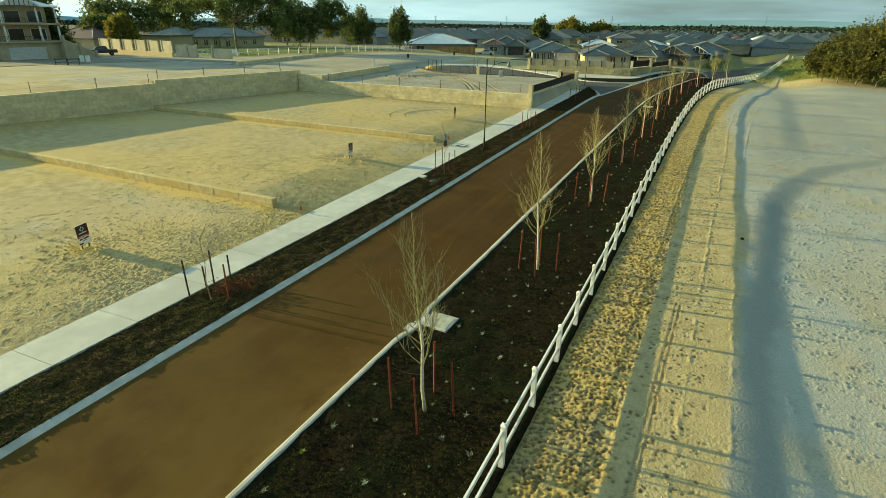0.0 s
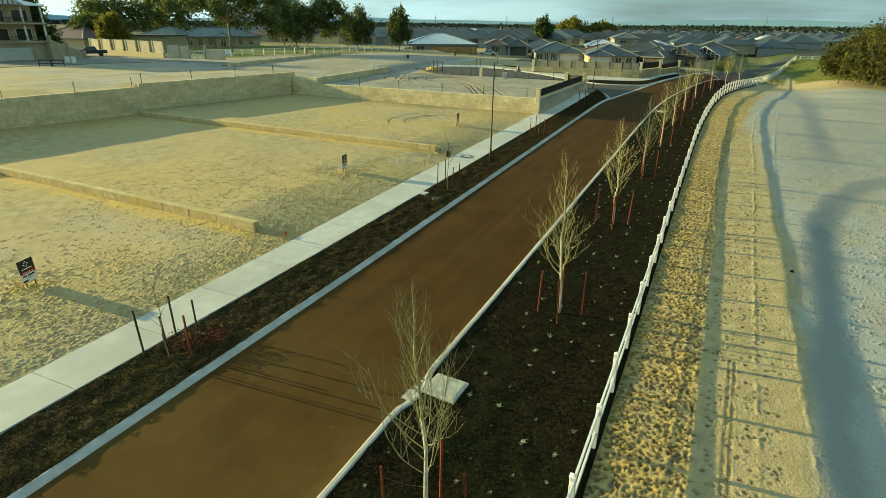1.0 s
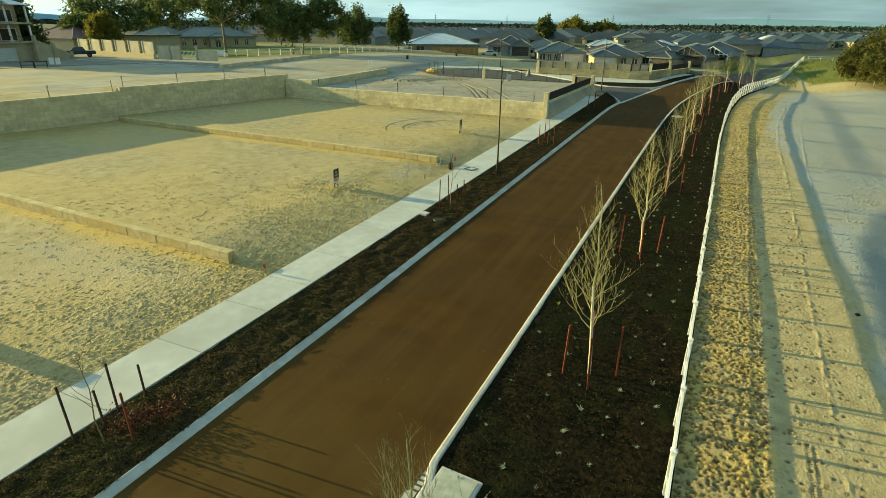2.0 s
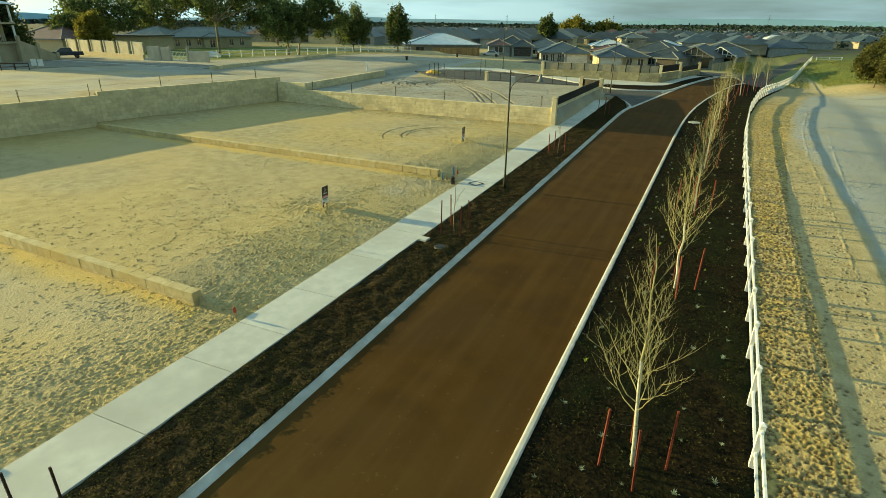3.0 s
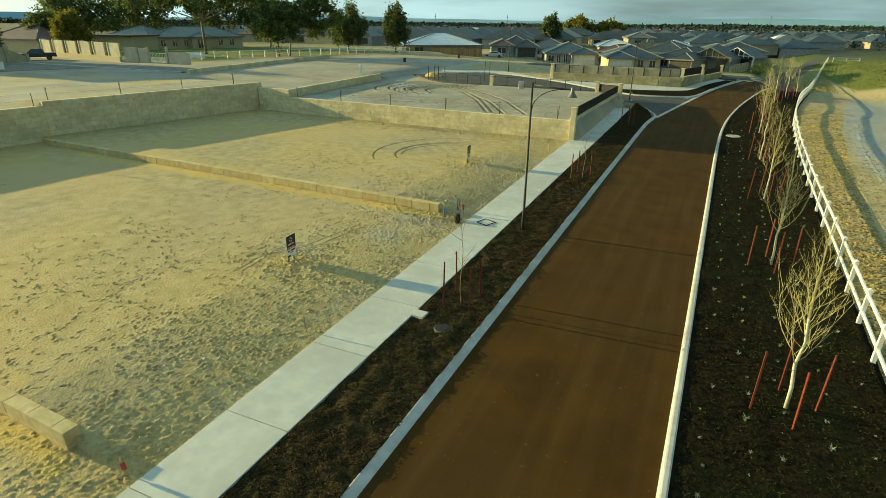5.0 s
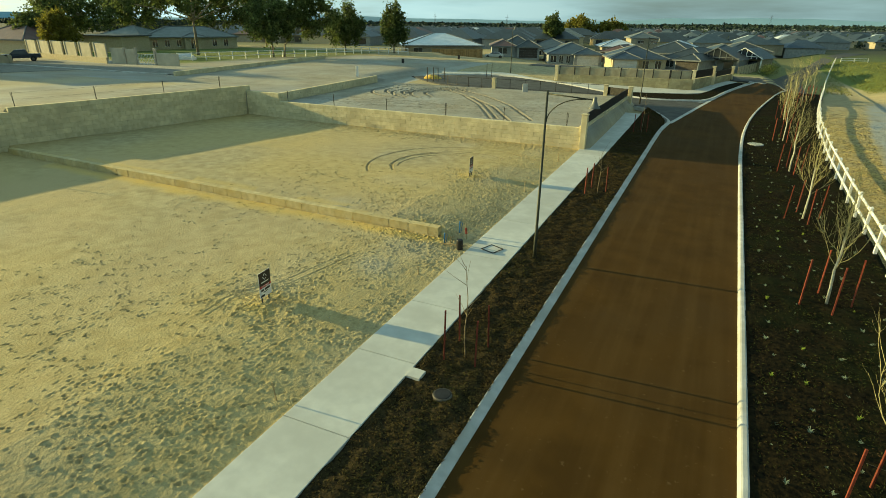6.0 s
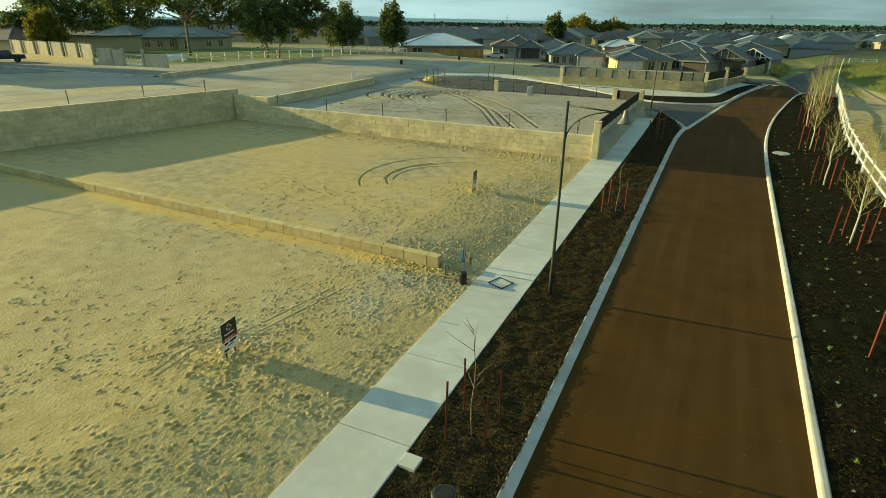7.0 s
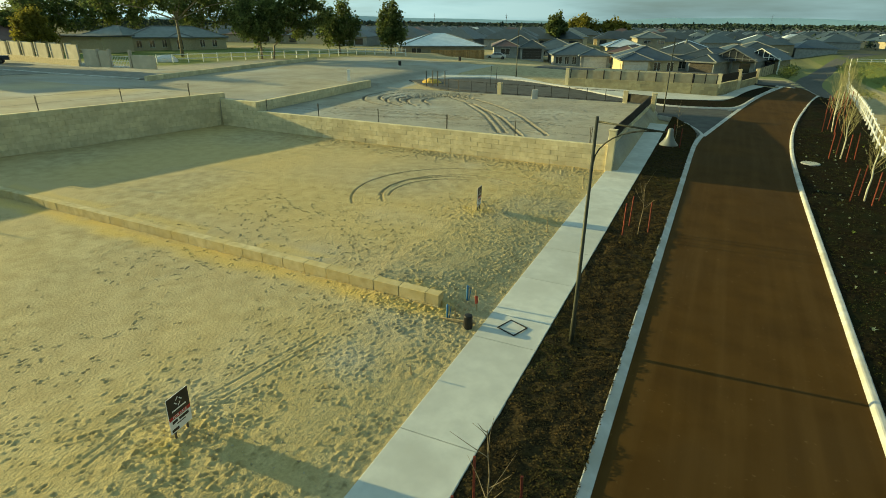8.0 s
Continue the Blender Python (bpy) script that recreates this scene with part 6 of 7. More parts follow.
def gable_house(x, y, z, turn, w, d, rise, roof, wall, trim, label):
    """A house whose gable, glazed between slim mullions, looks to the street."""
    ob = base("house", x, y, z, label, "house", "suburban houses", rz=turn)
    bm = bmesh.new()
    box(bm, 0.4, w - 0.4, 1.6, d, -0.6, 2.45)
    part("wall", bm, wall, ob)
    bm = bmesh.new()
    v = [bm.verts.new((px, py, pz)) for py in (0, d + 0.4) for px, pz in ((-0.2, 2.5), (w / 2, 2.5 + rise), (w + 0.2, 2.5))]
    for q in ((0, 1, 4, 3), (1, 2, 5, 4), (3, 4, 5), (0, 3, 5, 2)):
        bm.faces.new([v[i] for i in q])
    part("roof", bm, roof, ob)
    bm = bmesh.new()
    v = [bm.verts.new(p) for p in ((0.1, 0.12, 2.55), (w - 0.1, 0.12, 2.55), (w / 2, 0.12, 2.4 + rise))]
    bm.faces.new(v)
    pane = part("gable_glass", bm, GLASS, ob)
    bm = bmesh.new()
    for k in range(1, 7):
        px = w * k / 7
        box(bm, px - 0.06, px + 0.06, 0.02, 0.10, 2.5, 2.42 + rise * (1 - abs(2 * px / w - 1)))
    box(bm, 0, w, 0.02, 0.10, 2.9, 3.02)
    part("mullion", bm, trim, pane)
    for x0, x1 in ((0.0, w / 2), (w, w / 2)):
        bm = bmesh.new()
        n = Vector((0, 0, 0.16))
        a, b = Vector((x0 + (-0.25 if x0 == 0 else 0.25), -0.06, 2.42)), Vector((x1, -0.06, 2.5 + rise))
        q = [bm.verts.new(p) for p in (a, b, b + n, a + n, a + Vector((0, 0.14, 0)), b + Vector((0, 0.14, 0)), b + n + Vector((0, 0.14, 0)), a + n + Vector((0, 0.14, 0)))]
        for f in ((0, 1, 2, 3), (7, 6, 5, 4), (3, 2, 6, 7), (0, 4, 5, 1)):
            bm.faces.new([q[i] for i in f])
        part("barge_board", bm, trim, ob)
    for px in (0.1, w * 0.5, w - 0.1):
        bm = bmesh.new()
        box(bm, px - 0.12, px + 0.12, 0.1, 0.34, -0.6, 2.5, 0.01)
        part("post", bm, trim, ob)
    for px in (1.2, w - 3.0):
        bm = bmesh.new()
        box(bm, px, px + 1.8, 1.53, 1.597, 0.4, 2.1, 0.01)
        part("window", bm, GLASS, ob)
    return ob


gable_house(-16.3, 145.6, 1.3, along((-16.3, 146.7), (-8.4, 144.8)), 8.4, 13, 2.2, ROOFS[2], GREY_WALL, RIDGE, "dark house with a glazed street gable")
gable_house(-10.7, 153.6, 1.3, along((-10.7, 154.8), (-4.7, 152.8)), 7.2, 9, 2.0, ROOFS[1], CREAM, WHITE, "white-trimmed house with a glazed street gable")
panel_fence((-8.0, 136.0), (-1.0, 170.0), 1.35, 1.75, 2.4, BRICK, PANEL_TRIM, "olive boundary fence along the far street")
for px, py, r in ((-2.8, 143.0, 2), (-2.0, 147.5, 3), (-3.4, 139.5, 4)):
    g = np.random.default_rng(r)
    c = g.normal(size=(700, 3)) * (0.7, 1.0, 0.55)
    ob = leaf_cloud("street_bush", c + (0, 0, 1.0), 0.10, LEAF, g)
    ob.matrix_basis = pose(px, py, 1.35)
    tagged(ob, "dark green bush beside the far street's fence", "bush", "street bushes")

pf = base("paling_fence", -68.3, 129.6, 3.0, "tall brown timber paling fence before a house", "fence", rz=along((-68.3, 129.6), (-58.2, 134.2)))
bm = bmesh.new()
box(bm, 0.004, 0.216, -0.012, 0.012, 0, 1.9, 0.004)
pale_mesh = bpy.data.meshes.new("paling")
bm.to_mesh(pale_mesh)
bm.free()
pale_mesh.materials.append(PALING)
for k in range(50):
    piece("paling", pale_mesh, pf, pose(k * 0.222, 0.004 * (k % 2), 0.02 * math.sin(k * 2.3)))
for h in (0.35, 1.5):
    bm = bmesh.new()
    box(bm, 0, 11.1, 0.022, 0.06, h, h + 0.09)
    part("rail", bm, PALING, pf)


def far_house(kind, roof, wall):
    """A plain house for the middle distance: walls, hipped roof and a lit front opening."""
    ob = base("house", 0, 0, -50, "single-storey suburban house with a hipped roof", "house", "far houses")
    w, d = ((15, 11), (12, 14), (18, 12), (13, 10))[kind]
    bm = bmesh.new()
    box(bm, -w / 2, w / 2, -d / 2, d / 2, -0.8, 2.7)
    if kind % 2 == 0:
        box(bm, -w / 2 + 1, -w / 2 + 7, -d / 2 - 2.5, -d / 2 + 1, -0.8, 2.7)
    part("wall", bm, wall, ob)
    bm = bmesh.new()
    hip(bm, -w / 2, w / 2, -d / 2, d / 2, 2.7, 25)
    if kind % 2 == 0:
        hip(bm, -w / 2 + 1, -w / 2 + 7, -d / 2 - 2.5, 0, 2.71, 25)
    part("roof", bm, roof, ob)
    for wx in (-w / 2 + 2, w / 2 - 4):
        bm = bmesh.new()
        f = -d / 2 - (2.5 if kind % 2 == 0 and wx < 0 else 0)
        box(bm, wx, wx + 2.6, f - 0.05, f - 0.005, 0.4, 2.2)
        part("window", bm, GLASS, ob)
    return ob


rng = random.Random(77)
stock = [far_house(k % 4, ROOFS[c], (CREAM, GREY_WALL, BRICK)[k % 3]) for k, c in enumerate((0, 1, 2, 4, 0, 6, 1, 5, 2, 7, 0, 6))]
placed, row = set(), 0
y = 160.0
while y < 560:
    x = -0.95 * y - 20 + rng.uniform(0, 8)
    while x < 0.20 * y + 14:
        px, py = x + rng.uniform(-1.5, 1.5), y + rng.uniform(-3, 3)
        street_x = float(np.interp(py, [150, 178, 222, 270, 340], [1.5, 6.3, 16.5, 30, 52]))
        on_street = abs(px - street_x) < 11 and py < 320
        near = (py < 182 and -80 < px < 6) or (182 < py < 234 and -52 < px < 3)
        on_street = on_street or (px > street_x and py < 330)
        hidden = px < -95 and py < 175
        if not (on_street or near or hidden) and rng.random() > 0.06:
            k = rng.randrange(len(stock))
            m = pose(px, py, float(land(px, py)) + 0.1, 0, 0, rng.choice((0, 180, 90, 270)) + 12 + rng.uniform(-6, 6))
            if k in placed:
                copy_thing(stock[k], m)
            else:
                placed.add(k)
                stock[k].matrix_basis = m
        x += rng.uniform(15.5, 18.5)
    y += 21 + 0.02 * y


def far_roofs():
    """The suburb's furthest roofs, too small to pick apart."""
    r = np.random.default_rng(5)
    n = 2300
    y = 560 + 1300 * r.random(n) ** 1.4
    x = -0.95 * y + (1.2 * y) * r.random(n)
    verts, faces = [], []
    for i in range(n):
        w, d, a = r.uniform(6, 9), r.uniform(4.5, 6.5), r.choice((0.2, 1.77)) + r.normal() * 0.06
        c, s, z = math.cos(a), math.sin(a), float(land(x[i], y[i]))
        for px, py, pz in ((-w, -d, z + 2.6), (w, -d, z + 2.6), (w, d, z + 2.6), (-w, d, z + 2.6), (-w + d, 0, z + 5.2), (w - d, 0, z + 5.2), (-w, -d, z - 1), (w, -d, z - 1), (w, d, z - 1), (-w, d, z - 1)):
            verts.append((x[i] + c * px - s * py, y[i] + s * px + c * py, pz))
        b = len(verts) - 10
        faces += [(b, b + 1, b + 5, b + 4), (b + 2, b + 3, b + 4, b + 5), (b + 1, b + 2, b + 5, b + 5), (b + 3, b, b + 4, b + 4), (b + 6, b + 7, b + 1, b), (b + 7, b + 8, b + 2, b + 1), (b + 9, b + 6, b, b + 3)]
    tri = []
    for f in faces:
        tri.append(f[:3])
        if f[2] != f[3]:
            tri.append((f[0], f[2], f[3]))
    mat = material("far_roof_mix", (0.05, 0.055, 0.06), (0.42, 0.42, 0.40), scale=0.013, rough=0.7, per_island=0.6, lo=0.45, hi=0.72)
    return from_arrays("far_roofs", verts, tri, mat)


tagged(far_roofs(), "distant suburb of dark and pale roofs", "houses", kind="stuff")


# ---- leafy trees ----
def leafy_tree(name, x, y, z, tall, blobs, leaves, size, mat, label, seed, fork=0.4, trunk_r=0.28, lean=(0, 0)):
    """A tapered trunk with limbs to each foliage mass; blobs are (dx, dy, height, rx, rz). Leaves crowd the outside of ragged masses."""
    rng, r = random.Random(seed), np.random.default_rng(seed)
    ob = base(name, x, y, z, label, "tree")
    bm = bmesh.new()
    top = Vector((lean[0], lean[1], tall * fork))
    tube(bm, [Vector((0, 0, -0.4)), Vector((0.05, 0, tall * fork * 0.4)) + top * 0.1, top], [trunk_r, trunk_r * 0.8, trunk_r * 0.62], 8)
    for dx, dy, h, rx, rz in blobs:
        end = Vector((dx, dy, h))
        mid = top.lerp(end, 0.5) + Vector((rng.uniform(-0.4, 0.4), rng.uniform(-0.4, 0.4), rng.uniform(0.0, 0.5)))
        tube(bm, [top - Vector((0, 0, 0.2)), mid, end], [trunk_r * 0.5, trunk_r * 0.3, 0.04], 6)
        for k in range(4):
            tip = end + Vector((rng.uniform(-1, 1) * rx, rng.uniform(-1, 1) * rx, rng.uniform(-0.3, 0.8) * rz))
            tube(bm, [mid.lerp(end, rng.uniform(0.1, 0.8)), tip], [trunk_r * 0.16, 0.02], 4)
    part("trunk", bm, TRUNK, ob, smooth=True)
    pts = []
    vol = [rx * rx * rz for *_, rx, rz in blobs]
    for (dx, dy, h, rx, rz), v in zip(blobs, vol):
        n = int(leaves * v / sum(vol))
        lumps = r.normal(size=(26, 3))
        lumps /= np.linalg.norm(lumps, axis=1)[:, None]
        lumps *= r.uniform(0.45, 1.0, 26)[:, None]
        c = lumps[r.integers(0, 26, n)] + r.normal(size=(n, 3)) * 0.17
        pts.append(c * (rx, rx, rz) + (dx, dy, h))
    crown = leaf_cloud("crown", np.concatenate(pts), size, mat, r)
    crown.parent = ob
    return ob


R4 = lambda w, h0, h1: [(0, 0, (h0 + h1) / 2 + 0.5, w * 0.62, (h1 - h0) * 0.48), (w * 0.5, 0.2 * w, (h0 + h1) / 2 - 0.3, w * 0.5, (h1 - h0) * 0.36), (-w * 0.5, -0.15 * w, (h0 + h1) / 2, w * 0.5, (h1 - h0) * 0.38), (0.1 * w, -0.5 * w, h0 + (h1 - h0) * 0.35, w * 0.45, (h1 - h0) * 0.3)]
GUM = "tall gum tree with open dark green crown and pale trunk"
leafy_tree("gum_tree", -98.4, 93.5, 4.2, 17, [(0, 0, 12.5, 4.5, 2.6), (-5.5, -3, 10.5, 4.0, 2.4), (5.0, 4, 11.0, 4.2, 2.4), (-2, 5, 14.5, 3.6, 2.2), (3, -4, 9.0, 3.2, 1.8), (8.5, 8, 9.5, 3.2, 2.0), (-9, -7, 8.8, 3.0, 1.8)], 8840, 0.27, LEAF, GUM, 5, 0.36, 0.30)
leafy_tree("gum_tree", -143, 113, 4.2, 19, R4(9.5, 2, 18), 7140, 0.34, LEAF, "broad dark gum tree behind a house", 6)
leafy_tree("gum_tree", -153, 103, 4.2, 15, R4(8.5, 1.5, 14), 6120, 0.34, LEAF, "broad dark gum tree behind a house", 7)
leafy_tree("gum_tree", -131, 127, 4.2, 19, R4(9, 2, 17), 5780, 0.34, LEAF, "dark gum tree behind a house", 8)
leafy_tree("gum_tree", -120, 134, 4.0, 15, R4(8, 1.5, 13), 5100, 0.34, LEAF, "dark gum tree beyond a house", 9)
leafy_tree("gum_tree", -82.6, 96.2, 4.2, 11.2, R4(4.6, 2.0, 11.0), 7140, 0.23, LEAF, "leafy dark tree on the lawn's edge", 10, 0.34, 0.20, (-0.4, 0.2))
leafy_tree("gum_tree", -81.2, 97.4, 4.2, 11.5, [(1.2, 3, 8.0, 3.4, 3.0), (2.6, 6, 9.0, 2.6, 2.4), (3.5, 8.5, 7.0, 2.6, 2.6), (0, 1, 6.0, 2.4, 2.0), (2.2, 5.5, 5.0, 2.6, 2.2)], 7140, 0.23, LEAF, "leaning dark tree with a forked trunk on a lawn", 11, 0.36, 0.18, (1.2, 2.6))
leafy_tree("gum_tree", -81.0, 115.5, 4.0, 9.8, R4(4.2, 1.2, 9.6), 6460, 0.23, LEAF, "dense dark round tree on a lawn", 12, 0.3, 0.2)
leafy_tree("gum_tree", -73.0, 121.5, 3.6, 10.4, R4(3.0, 1.2, 10.2), 6120, 0.23, LEAF, "single leafy tree beside a white fence", 13, 0.34, 0.2)
leafy_tree("golden_tree", -121, 82.5, 4.2, 7.2, R4(4.0, 1.6, 7.4), 6120, 0.24, LEAF_GOLD, "golden-green rounded tree behind a panel wall", 14, 0.3, 0.2)
leafy_tree("gum_tree", -131, 84, 4.2, 7.5, R4(4.5, 2.0, 7.5), 5100, 0.26, LEAF, "yellow-green tree behind a panel wall", 15)
leafy_tree("gum_tree", -114, 61.5, 4.2, 11.0, R4(4.5, 2.5, 12), 5440, 0.26, LEAF, "dark tree beside a tall house", 16)
leafy_tree("gum_tree", -110, 62.5, 4.2, 6, R4(3.0, 1.2, 6.2), 3740, 0.22, LEAF, "dark garden tree beside a tall house", 17)
leafy_tree("gum_tree", -63, 205, 2.8, 10, R4(3.4, 3, 10), 2720, 0.4, LEAF, "round green tree among suburban roofs", 18)
leafy_tree("golden_tree", -84, 330, 2, 12, R4(9, 2, 12), 3060, 0.7, LEAF_GOLD, "yellow-green trees among suburban roofs", 19)
leafy_tree("golden_tree", -68, 335, 2, 10, R4(8, 2, 10), 2550, 0.7, LEAF_GOLD, "yellow-green trees among suburban roofs", 20)
for k, (x, y, h) in enumerate(((11.0, 103.5, 5.6), (12.3, 110, 6.2), (13.2, 117, 6.0), (16.5, 124, 6.4), (15.0, 112, 6.6), (20, 118, 7.2), (18.5, 134, 6.4), (21, 142, 6.8), (25, 152, 6.2), (29, 146, 7.0), (33, 160, 7.4), (24, 128, 7.0), (12.5, 99.5, 5.0), (14.5, 96.5, 5.6), (16.8, 95.5, 6.5), (19.2, 94.0, 6.8), (16.0, 101, 7.0), (19.5, 100, 7.6), (23.0, 97, 7.8), (22.5, 91.5, 6.8), (26.0, 92.5, 7.8), (18.5, 107, 7.4), (14.5, 106, 6.0), (23, 106, 8), (29, 99, 8))):
    x, y, h = x + 3.2, y + 6.5, h * (1.0 + 0.06 * min(max(x - 12, 0), 9))
    leafy_tree("scrub_tree", x, y, float(land(x, y)), h, R4(3.1, 0.5, h), 3000, 0.20, LEAF_DARK, "dense olive-green scrub tree beside open sand", 40 + k, 0.25, 0.10)


def roadside_grass():
    r = np.random.default_rng(33)
    n = 40000
    x, y = r.uniform(3, 46, n), r.uniform(90, 205, n)
    keep = ((x - FENCE_X(y) > 0.4) & (y > 121) & (x - FENCE_X(y) < 22) & (abs(x - np.interp(y, [100, 120, 140, 170], [7.2, 8.6, 10.4, 14.0])) > 0.9)) | ((x + 0.5 * (y - 102) > 22) & (x > 12) & (y > 90))
    x, y = x[keep], y[keep]
    return leaf_cloud("roadside_grass", np.stack([x, y, land(x, y) + r.uniform(0.05, 0.45, len(x))], 1), 0.16, GRASS_BLADE, r, aspect=0.3)


tagged(roadside_grass(), "rough yellow-green grass beside the track", "grass", kind="stuff")


def far_woods():
    r = np.random.default_rng(34)
    n = 5200
    y = 300 + 2100 * r.random(n) ** 1.6
    x = -1.6 * y + 2.0 * y * r.random(n)
    keep = ~((abs(x - (4 + 0.12 * (y - 120))) < 9) & (y < 330))
    x, y = x[keep], y[keep]
    h = r.uniform(2.0, 6.0, len(x)) * (1 + (y > 500) * 0.7)
    c = np.repeat(np.stack([x, y, land(x, y)], 1), 12, 0)
    hh = np.repeat(h, 12)[:, None]
    c = c + r.normal(size=c.shape) * np.array([0.36, 0.36, 0.22]) * hh + np.array([0, 0, 0.55]) * hh
    return leaf_cloud("far_woods", c, np.repeat(np.clip(y / 430, 0.7, 3.5), 12), WOODS, r)


tagged(far_woods(), "scattered dark trees through the distant suburb", "trees", kind="stuff")


def tree_line():
    r = np.random.default_rng(35)
    n = 26000
    a = r.uniform(radians(60), radians(168), n)
    d = r.uniform(1700, 2600, n)
    x, y = d * np.cos(a), d * np.sin(a)
    z = 1 + 10 * r.random(n) ** 1.3 * (0.75 + 0.5 * lattice(x, y, 180, 71))
    return leaf_cloud("tree_line", np.stack([x, y, z], 1), 5.5, WOODS, r)


tagged(tree_line(), "dark line of woods along the horizon", "trees", kind="stuff")
# blue of the distance haze is put into the hills' base colour
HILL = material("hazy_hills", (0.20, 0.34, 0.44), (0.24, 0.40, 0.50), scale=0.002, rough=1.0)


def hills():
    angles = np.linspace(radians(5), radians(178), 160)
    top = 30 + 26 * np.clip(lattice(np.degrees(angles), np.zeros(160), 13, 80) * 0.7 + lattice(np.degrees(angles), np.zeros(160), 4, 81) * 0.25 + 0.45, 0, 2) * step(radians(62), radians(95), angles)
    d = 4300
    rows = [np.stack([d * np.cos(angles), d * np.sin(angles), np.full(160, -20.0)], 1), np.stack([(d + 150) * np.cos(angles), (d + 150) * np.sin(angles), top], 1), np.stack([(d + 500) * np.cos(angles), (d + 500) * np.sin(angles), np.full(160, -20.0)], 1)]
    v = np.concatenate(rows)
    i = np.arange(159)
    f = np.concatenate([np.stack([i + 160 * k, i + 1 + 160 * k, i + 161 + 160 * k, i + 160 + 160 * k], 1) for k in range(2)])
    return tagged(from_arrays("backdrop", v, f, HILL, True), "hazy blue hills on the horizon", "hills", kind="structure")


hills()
for x, y in ((-560, 1500), (-270, 1450), (60, 1500), (-700, 1350)):
    ob = base("pylon", x, y, float(land(x, y)), "distant lattice power pylon", "pylon", "pylons")
    bm = bmesh.new()
    for sx, sy in ((1, 1), (1, -1), (-1, 1), (-1, -1)):
        tube(bm, [(2.4 * sx, 2.4 * sy, 0), (0.5 * sx, 0.5 * sy, 24), (0, 0, 33)], [0.18, 0.16, 0.12], 4)
    part("leg", bm, STEEL, ob)
    bm = bmesh.new()
    for h, w in ((24, 4.5), (28, 3.5)):
        box(bm, -w, w, -0.15, 0.15, h, h + 0.3)
    part("arm", bm, STEEL, ob)


# ---- the old lane behind the lots ----
def lane_z(x, y):
    return float(land(x, y)) + 0.03


ribbon("rear_lane", [(-68, 63.5), (-78, 63.0), (-95, 62.5), (-125, 62)], [(-69, 68), (-78, 69.0), (-95, 69.5), (-125, 70)], 0.02, LANE, "shaded grey asphalt lane behind the raised lots", "road", z=lane_z)
ribbon("rear_lane_kerb", [(-68, 63.1), (-78, 62.6), (-95, 62.1), (-125, 61.6)], [(-68, 63.49), (-78, 62.99), (-95, 62.49), (-125, 61.99)], 0.10, KERB, "low concrete kerb along the rear lane", "kerb", z=lane_z)
# grey sheet stands in for the shade on the ground before the villa
ribbon("villa_lane", [(-104, 26), (-103, 40), (-101.5, 52), (-99, 62.4)], [(-91, 26), (-90, 40), (-87.5, 52), (-83, 62.4)], 0.02, LANE, "grey asphalt lane before the villa, shade put into its grey", "road", z=lane_z)
for k, (a, b) in enumerate((((-66.0, 62.6), (-70.2, 83)), ((-70.25, 83.1), (-72.6, 98)))):
    block_wall("wall_lane_%d" % (k + 1), a, b, 3.9, 4.75, 2, "low limestone block wall along the lane's lawn")

PANEL = material("cream_wall_panel", (0.50, 0.46, 0.35), (0.60, 0.55, 0.43), scale=1.2, rough=0.85, stain=(0.46, 0.42, 0.32), stain_scale=0.5, per_object=0.06)
# darker copy of the panel colour, the piers' shade put into it
PANEL_POST = material("shaded_panel_post", (0.36, 0.33, 0.26), (0.46, 0.42, 0.34), scale=1.2, rough=0.85)
pw = base("panel_wall", -116.5, 74.0, 4.2, "cream rendered boundary wall of wide panels and piers", "wall", rz=along((-116.5, 74.0), (-91.0, 71.5)))
for k in range(6):
    bm = bmesh.new()
    box(bm, 4.28 * k + 1.3, 4.28 * (k + 1), -0.35, -0.15, 0.4, 2.75, 0.02)
    part("panel", bm, PANEL, pw)
    bm = bmesh.new()
    box(bm, 4.28 * k, 4.28 * k + 1.3, 0.35, 0.5, -0.3, 2.7, 0.02)
    part("recess", bm, PANEL, pw)
    bm = bmesh.new()
    box(bm, 4.28 * k + 1.0, 4.28 * k + 1.296, -0.42, 0.5, -0.3, 2.85, 0.02)
    part("pier", bm, PANEL, pw)
bm = bmesh.new()
box(bm, 0, 25.7, -0.55, -0.37, -0.4, 0.85, 0.02)
part("plinth", bm, BRICK, pw)
pw2 = base("gate_wall", -90.6, 71.6, 4.2, "cream wall panels either side of a metal gate", "wall", rz=6)
for x0, x1, h in ((0, 2.6, 2.2), (2.9, 4.6, 2.1), (8.6, 12.6, 1.7)):
    bm = bmesh.new()
    box(bm, x0, x1, -0.08, 0.08, -0.3, h, 0.02)
    part("panel", bm, PANEL, pw2)
for x in (2.6, 4.65, 8.3):
    bm = bmesh.new()
    box(bm, x, x + 0.28, -0.2, 0.2, -0.3, 2.3, 0.02)
    part("pier", bm, PANEL_POST, pw2)
bm = bmesh.new()
for k in range(12):
    box(bm, 4.98 + 0.28 * k, 5.0 + 0.28 * k, -0.015, 0.015, 0.1, 1.5)
for h in (0.15, 0.8, 1.45):
    box(bm, 4.94, 8.28, -0.02, 0.02, h, h + 0.05)
part("gate", bm, WHITE, pw2, "pale metal gate")

